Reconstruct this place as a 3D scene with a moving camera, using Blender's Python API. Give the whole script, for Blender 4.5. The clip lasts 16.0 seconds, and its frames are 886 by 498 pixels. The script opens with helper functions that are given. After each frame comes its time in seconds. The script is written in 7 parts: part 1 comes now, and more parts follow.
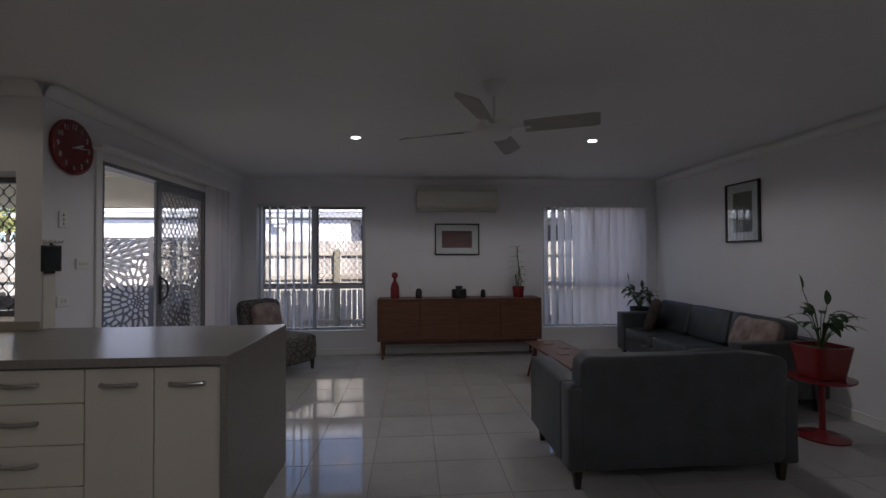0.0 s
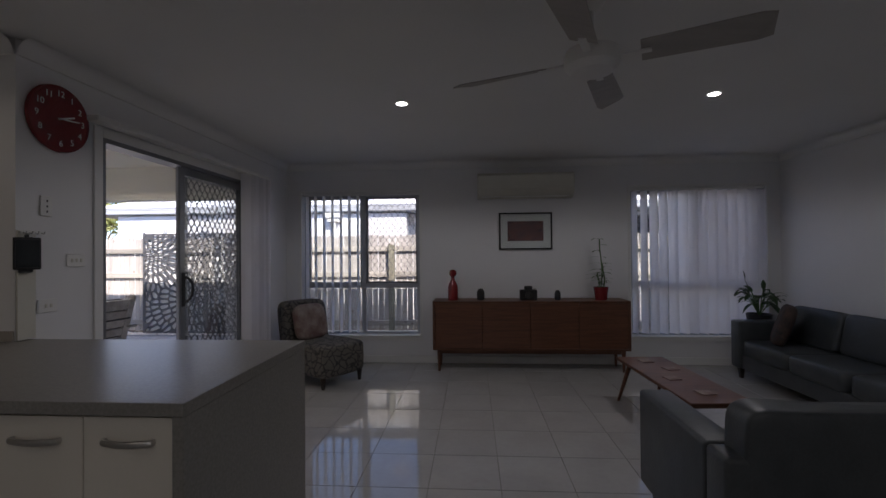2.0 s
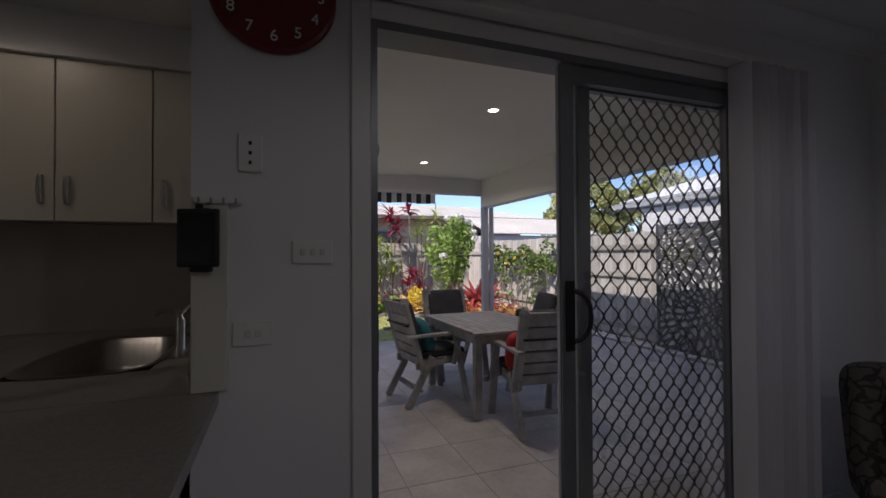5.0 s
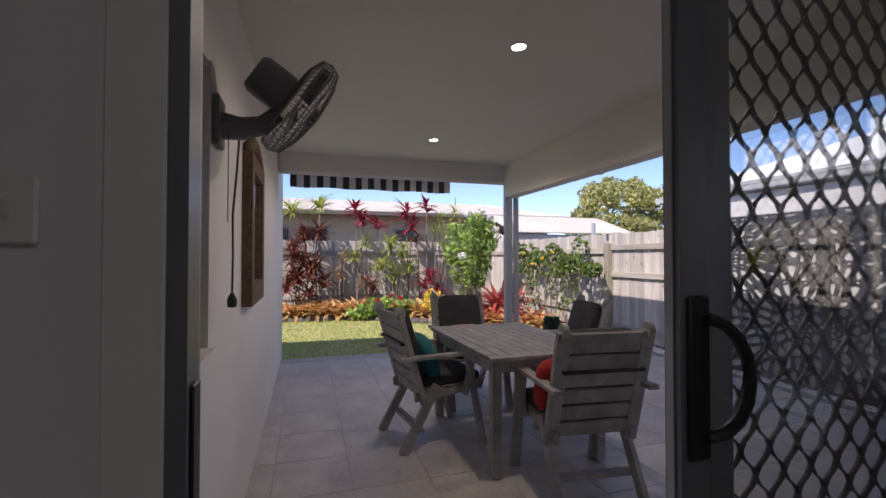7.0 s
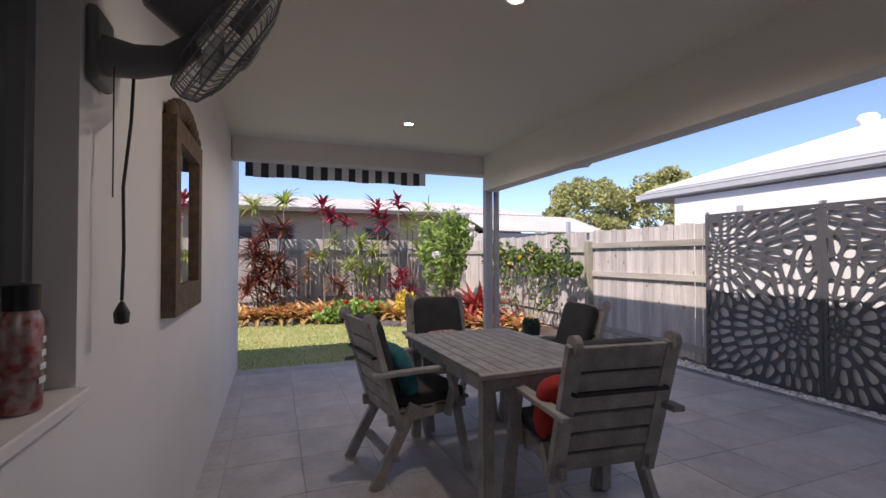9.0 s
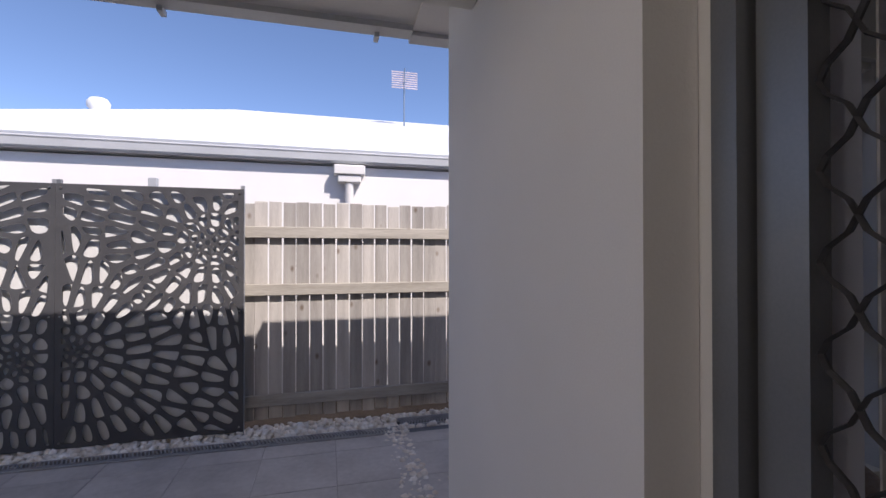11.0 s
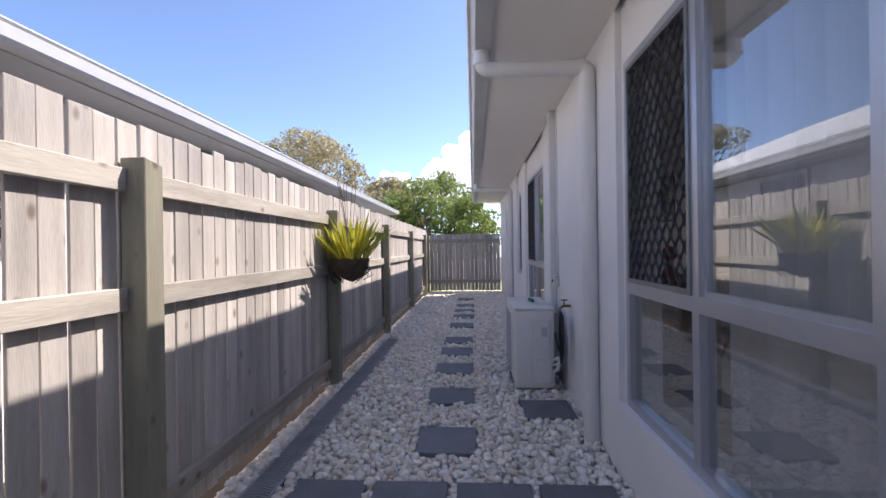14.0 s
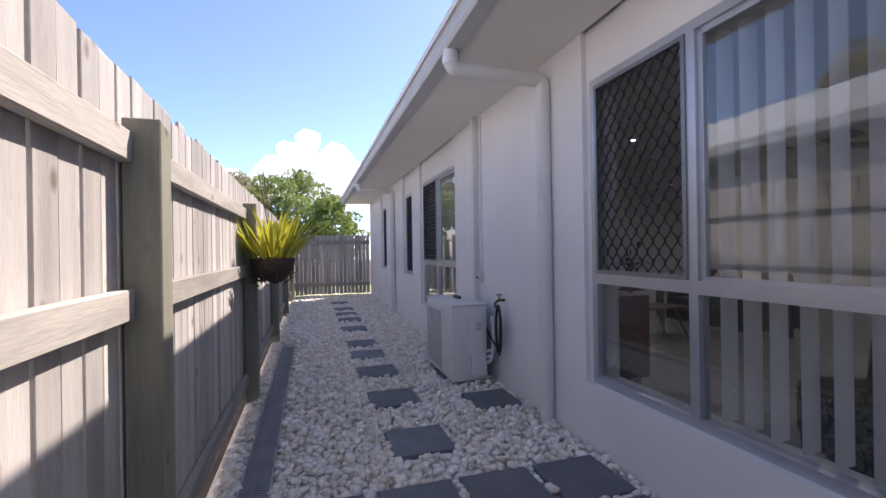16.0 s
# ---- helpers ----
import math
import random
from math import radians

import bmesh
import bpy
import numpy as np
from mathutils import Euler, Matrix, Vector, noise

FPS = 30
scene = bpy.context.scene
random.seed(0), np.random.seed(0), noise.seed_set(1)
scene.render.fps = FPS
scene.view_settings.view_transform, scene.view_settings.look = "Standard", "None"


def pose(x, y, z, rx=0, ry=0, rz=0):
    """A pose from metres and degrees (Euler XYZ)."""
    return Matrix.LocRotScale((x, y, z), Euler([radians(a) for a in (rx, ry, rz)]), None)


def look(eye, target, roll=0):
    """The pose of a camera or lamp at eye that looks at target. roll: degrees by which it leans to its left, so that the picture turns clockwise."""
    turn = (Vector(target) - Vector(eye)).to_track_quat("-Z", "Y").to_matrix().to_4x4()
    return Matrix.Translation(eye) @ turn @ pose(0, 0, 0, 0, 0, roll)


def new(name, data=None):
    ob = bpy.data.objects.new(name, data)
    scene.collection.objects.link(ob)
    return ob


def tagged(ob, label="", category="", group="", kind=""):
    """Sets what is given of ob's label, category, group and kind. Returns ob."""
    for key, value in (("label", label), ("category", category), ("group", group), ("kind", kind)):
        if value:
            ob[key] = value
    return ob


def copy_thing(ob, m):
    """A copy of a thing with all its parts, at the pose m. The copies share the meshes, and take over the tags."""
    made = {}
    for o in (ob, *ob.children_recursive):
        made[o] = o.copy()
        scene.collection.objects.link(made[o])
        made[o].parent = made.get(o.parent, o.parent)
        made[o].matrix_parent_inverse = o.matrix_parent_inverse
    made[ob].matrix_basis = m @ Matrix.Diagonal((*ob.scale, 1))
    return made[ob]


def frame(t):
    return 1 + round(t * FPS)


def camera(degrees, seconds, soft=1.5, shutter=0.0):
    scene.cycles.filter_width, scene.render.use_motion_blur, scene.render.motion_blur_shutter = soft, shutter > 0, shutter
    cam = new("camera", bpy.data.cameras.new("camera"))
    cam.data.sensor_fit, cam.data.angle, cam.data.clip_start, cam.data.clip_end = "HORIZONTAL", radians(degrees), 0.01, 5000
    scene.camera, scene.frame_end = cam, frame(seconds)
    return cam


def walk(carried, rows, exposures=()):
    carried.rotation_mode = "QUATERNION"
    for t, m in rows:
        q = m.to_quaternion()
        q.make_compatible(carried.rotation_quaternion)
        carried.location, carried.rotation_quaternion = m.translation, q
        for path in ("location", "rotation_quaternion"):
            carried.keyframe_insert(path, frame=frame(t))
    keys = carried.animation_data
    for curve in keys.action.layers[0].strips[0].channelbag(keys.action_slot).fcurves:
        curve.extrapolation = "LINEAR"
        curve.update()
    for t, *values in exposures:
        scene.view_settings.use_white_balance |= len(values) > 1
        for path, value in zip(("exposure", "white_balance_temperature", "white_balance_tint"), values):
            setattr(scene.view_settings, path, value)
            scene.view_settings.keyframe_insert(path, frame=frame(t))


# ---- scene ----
cam = camera(90.2, 16.0)
PATH = [
    (0, (-0.133, -0.164, 1.387), (0.011, 1.831, 1.421), -0.3),
    (0.5, (-0.146, -0.013, 1.378), (0.001, 1.982, 1.409), -0.4),
    (1, (-0.12, 0.154, 1.36), (0.014, 2.149, 1.389), -0.5),
    (1.5, (-0.111, 0.377, 1.355), (-0.058, 2.376, 1.38), -0.5),
    (2, (-0.123, 0.703, 1.371), (-0.256, 2.699, 1.39), -0.5),
    (2.5, (-0.135, 1.072, 1.381), (-0.554, 3.027, 1.401), -0.6),
    (3, (-0.215, 1.546, 1.349), (-1.044, 3.366, 1.377), -0.8),
    (3.5, (-0.323, 1.995, 1.345), (-1.537, 3.584, 1.369), -0.8),
    (4, (-0.411, 2.454, 1.352), (-2.002, 3.665, 1.375), -0.7),
    (4.5, (-0.675, 2.787, 1.347), (-2.472, 3.665, 1.374), -0.8),
    (5, (-1.018, 3.1, 1.333), (-2.895, 3.79, 1.363), -0.3),
    (7.3, (-1.977, 3.55, 1.293), (-3.889, 4.135, 1.329), 0.0),
    (7.5, (-2.023, 3.556, 1.291), (-3.936, 4.142, 1.326), -0.0),
    (8, (-2.1, 3.581, 1.279), (-4.012, 4.167, 1.316), -0.1),
    (8.2, (-2.129, 3.592, 1.276), (-4.04, 4.179, 1.313), -0.1),
    (10.5, (-2.97, 4.208, 1.288), (-3.899, 5.98, 1.31), 0.2),
    (11, (-3.143, 4.809, 1.294), (-2.639, 6.744, 1.312), 0.0),
    (11.5, (-3.271, 5.314, 1.282), (-2.041, 6.891, 1.291), 0.0),
    (12, (-3.274, 5.881, 1.275), (-1.621, 7.008, 1.275), 0.4),
    (12.5, (-3.337, 6.334, 1.202), (-1.48, 7.074, 1.211), -0.4),
    (13, (-3.314, 6.738, 1.207), (-1.372, 7.214, 1.201), -0.3),
    (13.5, (-3.255, 6.964, 1.194), (-1.279, 7.272, 1.191), -0.6),
    (14, (-3.207, 7.203, 1.18), (-1.211, 7.34, 1.177), -0.8),
    (14.5, (-3.195, 7.432, 1.183), (-1.195, 7.399, 1.181), -0.8),
    (15, (-3.138, 7.669, 1.171), (-1.15, 7.452, 1.168), -0.7),
    (15.5, (-3.118, 7.863, 1.165), (-1.161, 7.449, 1.163), -0.9),
    (16, (-3.092, 8.027, 1.147), (-1.176, 7.452, 1.149), -0.9),
]
# seconds, stops, kelvin, tint
EXPOSURES = [(0.0, 2.4, 6650, 16), (3.0, 1.88, 6600, 16), (4.0, 1.58, 6600, 16), (4.6, 1.35, 6700, 18), (5.2, 1.2, 6800, 18), (7.5, 1.38, 6950, 21), (8.2, 1.38, 6950, 21), (10.5, 1.3, 6750, 19), (11.5, 1.15, 6700, 17), (12.5, 1.4, 6750, 17), (13.5, 1.8, 6850, 17), (16.0, 1.82, 6850, 18)]
walk(cam, [(t, look(eye, target, roll)) for t, eye, target, roll in PATH], EXPOSURES)

# ---- world, sun, exposure ----
TO_SUN = Vector((0.70, -1.0, 1.365)).normalized()
world = bpy.data.worlds.new("sky")
scene.world = world
world.use_nodes = True
wn = world.node_tree.nodes
sky = wn.new("ShaderNodeTexSky")
sky.sky_type, sky.sun_disc = 'NISHITA', False
sky.sun_elevation = math.asin(TO_SUN.z)
sky.sun_rotation = math.atan2(TO_SUN.x, TO_SUN.y)
sky.air_density, sky.dust_density, sky.ozone_density = 0.6, 0.35, 3.8
wn["Background"].inputs["Strength"].default_value = 0.102
world.node_tree.links.new(sky.outputs[0], wn["Background"].inputs["Color"])
sun = new("sun", bpy.data.lights.new("sun", 'SUN'))
sun.data.energy, sun.data.angle, sun.data.color = 2.5, radians(0.5), (1.0, 0.95, 0.88)
sun.matrix_world = look((0, 0, 30), Vector((0, 0, 30)) - TO_SUN)

# ---- materials ----
def mat(name, a, b=None, rough=0.6, metal=0.0, scale=6.0, fine=60.0, bump=0.1, per=0.0, trans=0.0, coat=0.0, stretch=(1, 1, 1), spec=0.5, island=False, dist=0.01, edge=(0.3, 0.7), knots=None):
    """Two-scale noise between two base colours, fine bump, and some variation per object or per island."""
    m = bpy.data.materials.new(name)
    m.use_nodes = True
    n, l = m.node_tree.nodes, m.node_tree.links
    p = n["Principled BSDF"]
    b = b or tuple(c * 0.82 for c in a)
    tc, mp = n.new("ShaderNodeTexCoord"), n.new("ShaderNodeMapping")
    mp.inputs["Scale"].default_value = stretch
    l.new(tc.outputs["Object"], mp.inputs["Vector"])
    if per and not island:
        shift = n.new("ShaderNodeVectorMath")
        shift.operation = 'SCALE'
        shift.inputs[0].default_value = (31.0, 17.0, 23.0)
        l.new(n.new("ShaderNodeObjectInfo").outputs["Random"], shift.inputs["Scale"])
        l.new(shift.outputs[0], mp.inputs["Location"])
    big, small = n.new("ShaderNodeTexNoise"), n.new("ShaderNodeTexNoise")
    for tex, s in ((big, scale), (small, fine)):
        tex.inputs["Scale"].default_value, tex.inputs["Detail"].default_value = s, 5
        l.new(mp.outputs[0], tex.inputs["Vector"])
    mixf = n.new("ShaderNodeMath")
    mixf.operation = 'MULTIPLY_ADD'
    l.new(small.outputs[0], mixf.inputs[0])
    mixf.inputs[1].default_value = 0.45
    sub = n.new("ShaderNodeMath")
    sub.operation = 'SUBTRACT'
    l.new(big.outputs[0], sub.inputs[0])
    sub.inputs[1].default_value = 0.22
    l.new(sub.outputs[0], mixf.inputs[2])
    ramp = n.new("ShaderNodeMapRange")
    ramp.inputs[1].default_value, ramp.inputs[2].default_value = edge
    l.new(mixf.outputs[0], ramp.inputs[0])
    mix = n.new("ShaderNodeMix")
    mix.data_type = 'RGBA'
    l.new(ramp.outputs[0], mix.inputs[0])
    mix.inputs[6].default_value, mix.inputs[7].default_value = (*a, 1), (*b, 1)
    out = mix.outputs[2]
    if knots:
        kv, km_ = n.new("ShaderNodeTexVoronoi"), n.new("ShaderNodeMapping")
        km_.inputs["Scale"].default_value = knots
        l.new(mp.outputs[0], km_.inputs["Vector"])
        l.new(km_.outputs[0], kv.inputs["Vector"])
        kv.inputs["Scale"].default_value = 1.0
        kr, kx = n.new("ShaderNodeMapRange"), n.new("ShaderNodeMix")
        kx.data_type, kx.blend_type = 'RGBA', 'MULTIPLY'
        kr.inputs[1].default_value, kr.inputs[2].default_value, kr.inputs[3].default_value, kr.inputs[4].default_value = 0.05, 0.14, 0.85, 0.0
        l.new(kv.outputs["Distance"], kr.inputs[0])
        l.new(kr.outputs[0], kx.inputs[0])
        l.new(out, kx.inputs[6])
        kx.inputs[7].default_value = (0.42, 0.32, 0.25, 1)
        out = kx.outputs[2]
    if per:
        hsv = n.new("ShaderNodeHueSaturation")
        rnd = n.new("ShaderNodeNewGeometry").outputs["Random Per Island"] if island else n.new("ShaderNodeObjectInfo").outputs["Random"]
        mr = n.new("ShaderNodeMapRange")
        mr.inputs[3].default_value, mr.inputs[4].default_value = 1 - per, 1 + per
        l.new(rnd, mr.inputs[0])
        l.new(mr.outputs[0], hsv.inputs["Value"])
        l.new(out, hsv.inputs["Color"])
        out = hsv.outputs[0]
    l.new(out, p.inputs["Base Color"])
    p.inputs["Roughness"].default_value, p.inputs["Metallic"].default_value = rough, metal
    p.inputs["Specular IOR Level"].default_value = spec
    p.inputs["Coat Weight"].default_value = coat
    if trans:
        t, ms = n.new("ShaderNodeBsdfTranslucent"), n.new("ShaderNodeMixShader")
        l.new(out, t.inputs["Color"])
        ms.inputs[0].default_value = trans
        l.new(p.outputs[0], ms.inputs[1])
        l.new(t.outputs[0], ms.inputs[2])
        l.new(ms.outputs[0], n["Material Output"].inputs["Surface"])
    if bump:
        bp = n.new("ShaderNodeBump")
        bp.inputs["Strength"].default_value, bp.inputs["Distance"].default_value = bump, dist
        l.new(mixf.outputs[0], bp.inputs["Height"])
        l.new(bp.outputs[0], p.inputs["Normal"])
    return m


def glass_mat(name, tint=(1, 1, 1), low=0.05, high=0.9):
    """Thin clear glass: see-through, with a mirror gloss that grows towards grazing views."""
    m = bpy.data.materials.new(name)
    m.use_nodes = True
    n, l = m.node_tree.nodes, m.node_tree.links
    lw, pw, ma = n.new("ShaderNodeLayerWeight"), n.new("ShaderNodeMath"), n.new("ShaderNodeMath")
    tr, gl, ms = n.new("ShaderNodeBsdfTransparent"), n.new("ShaderNodeBsdfGlossy"), n.new("ShaderNodeMixShader")
    pw.operation, ma.operation = 'POWER', 'MULTIPLY_ADD'
    lw.inputs[0].default_value = 0.5
    l.new(lw.outputs["Facing"], pw.inputs[0])
    pw.inputs[1].default_value = 2.2
    l.new(pw.outputs[0], ma.inputs[0])
    ma.inputs[1].default_value, ma.inputs[2].default_value = high - low, low
    tr.inputs[0].default_value = (*tint, 1)
    gl.inputs["Roughness"].default_value = 0.0
    l.new(ma.outputs[0], ms.inputs[0])
    l.new(tr.outputs[0], ms.inputs[1])
    l.new(gl.outputs[0], ms.inputs[2])
    l.new(ms.outputs[0], n["Material Output"].inputs["Surface"])
    return m


def glow(name, colour, power):
    m = bpy.data.materials.new(name)
    m.use_nodes = True
    p = m.node_tree.nodes["Principled BSDF"]
    p.inputs["Emission Color"].default_value, p.inputs["Emission Strength"].default_value = (*colour, 1), power
    return m


PAINT = mat("wall_paint", (0.78, 0.78, 0.79), (0.74, 0.74, 0.75), rough=0.7, scale=1.2, fine=220, bump=0.04)
CEIL = mat("ceiling_paint", (0.80, 0.80, 0.79), (0.77, 0.77, 0.76), rough=0.85, scale=1.0, fine=150, bump=0.03)
RENDER = mat("rendered_wall", (0.80, 0.785, 0.78), (0.74, 0.725, 0.72), rough=0.85, scale=1.5, fine=240, bump=0.25, dist=0.004)
SOFFIT = mat("soffit_paint", (0.80, 0.77, 0.73), (0.76, 0.73, 0.69), rough=0.8, scale=1.0, fine=60, bump=0.03)
PCEIL = mat("patio_ceiling_paint", (0.80, 0.78, 0.72), (0.75, 0.73, 0.67), rough=0.75, scale=0.8, fine=60, bump=0.03)
TILE = mat("floor_tile", (0.42, 0.412, 0.408), (0.375, 0.367, 0.363), rough=0.06, scale=3, fine=25, bump=0.004, per=0.03)
GROUT = mat("grout", (0.30, 0.29, 0.27), (0.22, 0.21, 0.20), rough=0.9, scale=8, fine=80)
PGROUT = mat("paver_joint", (0.46, 0.435, 0.42), (0.38, 0.36, 0.345), rough=0.9, scale=8, fine=80)
PAVER = mat("patio_paver", (0.56, 0.53, 0.515), (0.40, 0.375, 0.365), rough=0.45, scale=3.2, fine=30, bump=0.08, per=0.07)
ALU = mat("aluminium_frame", (0.50, 0.52, 0.56), (0.44, 0.46, 0.50), rough=0.35, metal=0.6, scale=4, fine=200, bump=0.02)
DARKALU = mat("charcoal_frame", (0.24, 0.25, 0.27), (0.20, 0.21, 0.23), rough=0.38, metal=0.5, scale=4, fine=200, bump=0.02)
GRILLE = mat("grille_metal", (0.10, 0.10, 0.11), (0.07, 0.07, 0.08), rough=0.42, metal=0.3, scale=20, fine=200, bump=0.05)
GLASS = glass_mat("window_glass", (0.93, 0.95, 0.95))
MESH = bpy.data.materials.new("insect_mesh")
MESH.use_nodes = True
mn_, ml_ = MESH.node_tree.nodes, MESH.node_tree.links
mt_, mm_ = mn_.new("ShaderNodeBsdfTransparent"), mn_.new("ShaderNodeMixShader")
mn_["Principled BSDF"].inputs["Base Color"].default_value, mn_["Principled BSDF"].inputs["Roughness"].default_value = (0.03, 0.03, 0.032, 1), 0.8
mm_.inputs[0].default_value = 0.12
ml_.new(mt_.outputs[0], mm_.inputs[1])
ml_.new(mn_["Principled BSDF"].outputs[0], mm_.inputs[2])
ml_.new(mm_.outputs[0], mn_["Material Output"].inputs["Surface"])
DARKMESH = mat("dark_flyscreen", (0.035, 0.035, 0.038), (0.025, 0.025, 0.028), rough=0.8, scale=40, fine=400, bump=0.1)
WHITE = mat("white_enamel", (0.78, 0.78, 0.77), (0.74, 0.74, 0.72), rough=0.4, scale=3, fine=120, bump=0.02)
CREAM = mat("cream_plastic", (0.66, 0.65, 0.58), (0.62, 0.61, 0.54), rough=0.45, scale=3, fine=120, bump=0.02)
CABINET = mat("cabinet_laminate", (0.70, 0.66, 0.58), (0.67, 0.63, 0.55), rough=0.35, scale=3, fine=120, bump=0.02)
STONE = mat("speckled_bench_stone", (0.27, 0.258, 0.24), (0.205, 0.197, 0.183), rough=0.3, scale=90, fine=420, bump=0.004, spec=0.3)
SPLASH = mat("splashback_tile", (0.44, 0.40, 0.35), (0.39, 0.355, 0.31), rough=0.25, scale=4, fine=60, bump=0.02)
STEEL = mat("brushed_steel", (0.55, 0.54, 0.52), (0.48, 0.47, 0.46), rough=0.28, metal=1.0, scale=10, fine=300, bump=0.03, stretch=(1, 12, 1))
DARKSTEEL = mat("dark_sink", (0.07, 0.07, 0.07), (0.05, 0.05, 0.05), rough=0.4, metal=0.6, scale=10, fine=200, bump=0.03)
LEATHER = mat("black_leather", (0.058, 0.066, 0.072), (0.040, 0.045, 0.050), rough=0.42, scale=7, fine=90, bump=0.35, dist=0.006)
LEGWOOD = mat("dark_leg_wood", (0.030, 0.022, 0.018), (0.018, 0.014, 0.012), rough=0.45, scale=6, fine=60, bump=0.1)
TEAK = mat("teak_veneer", (0.15, 0.062, 0.032), (0.085, 0.034, 0.019), rough=0.38, scale=5, fine=40, bump=0.06, stretch=(0.6, 6, 9))
RED = mat("red_gloss", (0.22, 0.022, 0.025), (0.18, 0.016, 0.019), rough=0.16, scale=4, fine=60, bump=0.01)
BLACK = mat("black_plastic", (0.02, 0.02, 0.022), (0.015, 0.015, 0.016), rough=0.4, scale=6, fine=100, bump=0.05)
SLAT = mat("blind_fabric", (0.92, 0.91, 0.93), (0.88, 0.87, 0.89), rough=0.9, scale=3, fine=300, bump=0.1, trans=0.5, per=0.09)
SOIL = mat("potting_soil", (0.05, 0.035, 0.025), (0.03, 0.02, 0.015), rough=0.95, scale=20, fine=90, bump=0.6)
LEAF = mat("leaf_green", (0.045, 0.10, 0.025), (0.07, 0.15, 0.04), rough=0.45, scale=8, fine=40, bump=0.1, trans=0.3, per=0.25, island=True)
DARKLEAF = mat("dark_leaf", (0.025, 0.06, 0.02), (0.04, 0.085, 0.03), rough=0.38, scale=8, fine=40, bump=0.1, trans=0.2, per=0.25, island=True)
MEDGREY = mat("grey_oiled_timber", (0.40, 0.395, 0.39), (0.25, 0.245, 0.24), rough=0.75, scale=9, fine=70, bump=0.25, stretch=(1, 1, 1), per=0.12, dist=0.004)
FENCE = mat("weathered_paling", (0.52, 0.49, 0.46), (0.33, 0.305, 0.285), rough=0.9, scale=3.0, fine=50, bump=0.5, stretch=(5, 5, 0.45), per=0.22, dist=0.006, edge=(0.28, 0.76), knots=(1.3, 1.3, 9.0))
POSTWOOD = mat("treated_post", (0.31, 0.30, 0.23), (0.23, 0.215, 0.165), rough=0.9, scale=3, fine=30, bump=0.4, stretch=(5, 5, 0.5), dist=0.006, per=0.08, knots=(1.3, 1.3, 9.0))
RAILWOOD = mat("weathered_rail", (0.44, 0.41, 0.365), (0.28, 0.257, 0.225), rough=0.9, scale=3, fine=30, bump=0.4, stretch=(0.5, 5, 5), dist=0.006, per=0.18, knots=(9.0, 1.3, 1.3))
SCREEN = mat("laser_cut_screen", (0.085, 0.085, 0.092), (0.065, 0.065, 0.072), rough=0.4, scale=4, fine=120, bump=0.05)
ROOFWHITE = mat("white_steel_roof", (0.74, 0.745, 0.755), (0.68, 0.685, 0.70), rough=0.5, scale=1.5, fine=30, bump=0.02)
GUTTER = mat("grey_gutter", (0.50, 0.51, 0.52), (0.44, 0.45, 0.46), rough=0.45, scale=3, fine=60, bump=0.03)
PIPE = mat("white_pvc_pipe", (0.72, 0.71, 0.69), (0.66, 0.65, 0.63), rough=0.45, scale=3, fine=80, bump=0.03)
POSTGREY = mat("grey_steel_post", (0.40, 0.42, 0.46), (0.36, 0.38, 0.42), rough=0.45, scale=3, fine=80, bump=0.02)
PEBBLE = mat("white_pebble", (0.92, 0.89, 0.84), (0.70, 0.60, 0.49), rough=0.7, scale=13, fine=60, bump=0.2, per=0.14, island=True)
SLATE = mat("bluestone_paver", (0.16, 0.17, 0.19), (0.115, 0.125, 0.14), rough=0.6, scale=5, fine=50, bump=0.15, per=0.12)
DIRT = mat("garden_soil", (0.12, 0.09, 0.065), (0.07, 0.05, 0.038), rough=0.95, scale=4, fine=40, bump=0.5, dist=0.03)
GRASS = mat("lawn_grass", (0.26, 0.32, 0.10), (0.44, 0.41, 0.20), rough=0.8, scale=0.7, fine=12, bump=0.3, dist=0.02)
BLADE = mat("grass_blade", (0.28, 0.36, 0.10), (0.48, 0.45, 0.20), rough=0.7, scale=1.0, fine=8, bump=0, trans=0.3, per=0.25, island=True)
DRAIN = mat("drain_grate", (0.42, 0.42, 0.43), (0.33, 0.33, 0.34), rough=0.6, scale=8, fine=80, bump=0.1)
ROCK = mat("edging_rock", (0.12, 0.105, 0.09), (0.07, 0.06, 0.055), rough=0.9, scale=5, fine=30, bump=0.5, dist=0.02, per=0.2)


# ---- mesh helpers ----
def part(name, bm, material, parent=None, label="", smooth=None):
    me = bpy.data.meshes.new(name)
    bmesh.ops.recalc_face_normals(bm, faces=bm.faces)
    bm.to_mesh(me)
    bm.free()
    me.materials.append(material)
    if smooth:
        me.polygons.foreach_set("use_smooth", [True] * len(me.polygons))
        me.set_sharp_from_angle(angle=radians(smooth))
    ob = new(name, me)
    if parent:
        ob.parent = parent
    if label:
        ob["label"] = label
    return ob


def raw(name, verts, faces, material, parent=None, smooth=None):
    me = bpy.data.meshes.new(name)
    me.from_pydata(verts, [], faces)
    me.materials.append(material)
    if smooth:
        me.polygons.foreach_set("use_smooth", [True] * len(me.polygons))
        me.set_sharp_from_angle(angle=radians(smooth))
    ob = new(name, me)
    if parent:
        ob.parent = parent
    return ob


def thing(name, label, category, m=None, group="", kind=""):
    ob = tagged(new(name), label, category, group, kind)
    ob.empty_display_size = 0.1
    if m is not None:
        ob.matrix_basis = m
    return ob


def solid(name, bm, material, label, category, kind="", smooth=None, group=""):
    return tagged(part(name, bm, material, None, "", smooth), label, category, group, kind)


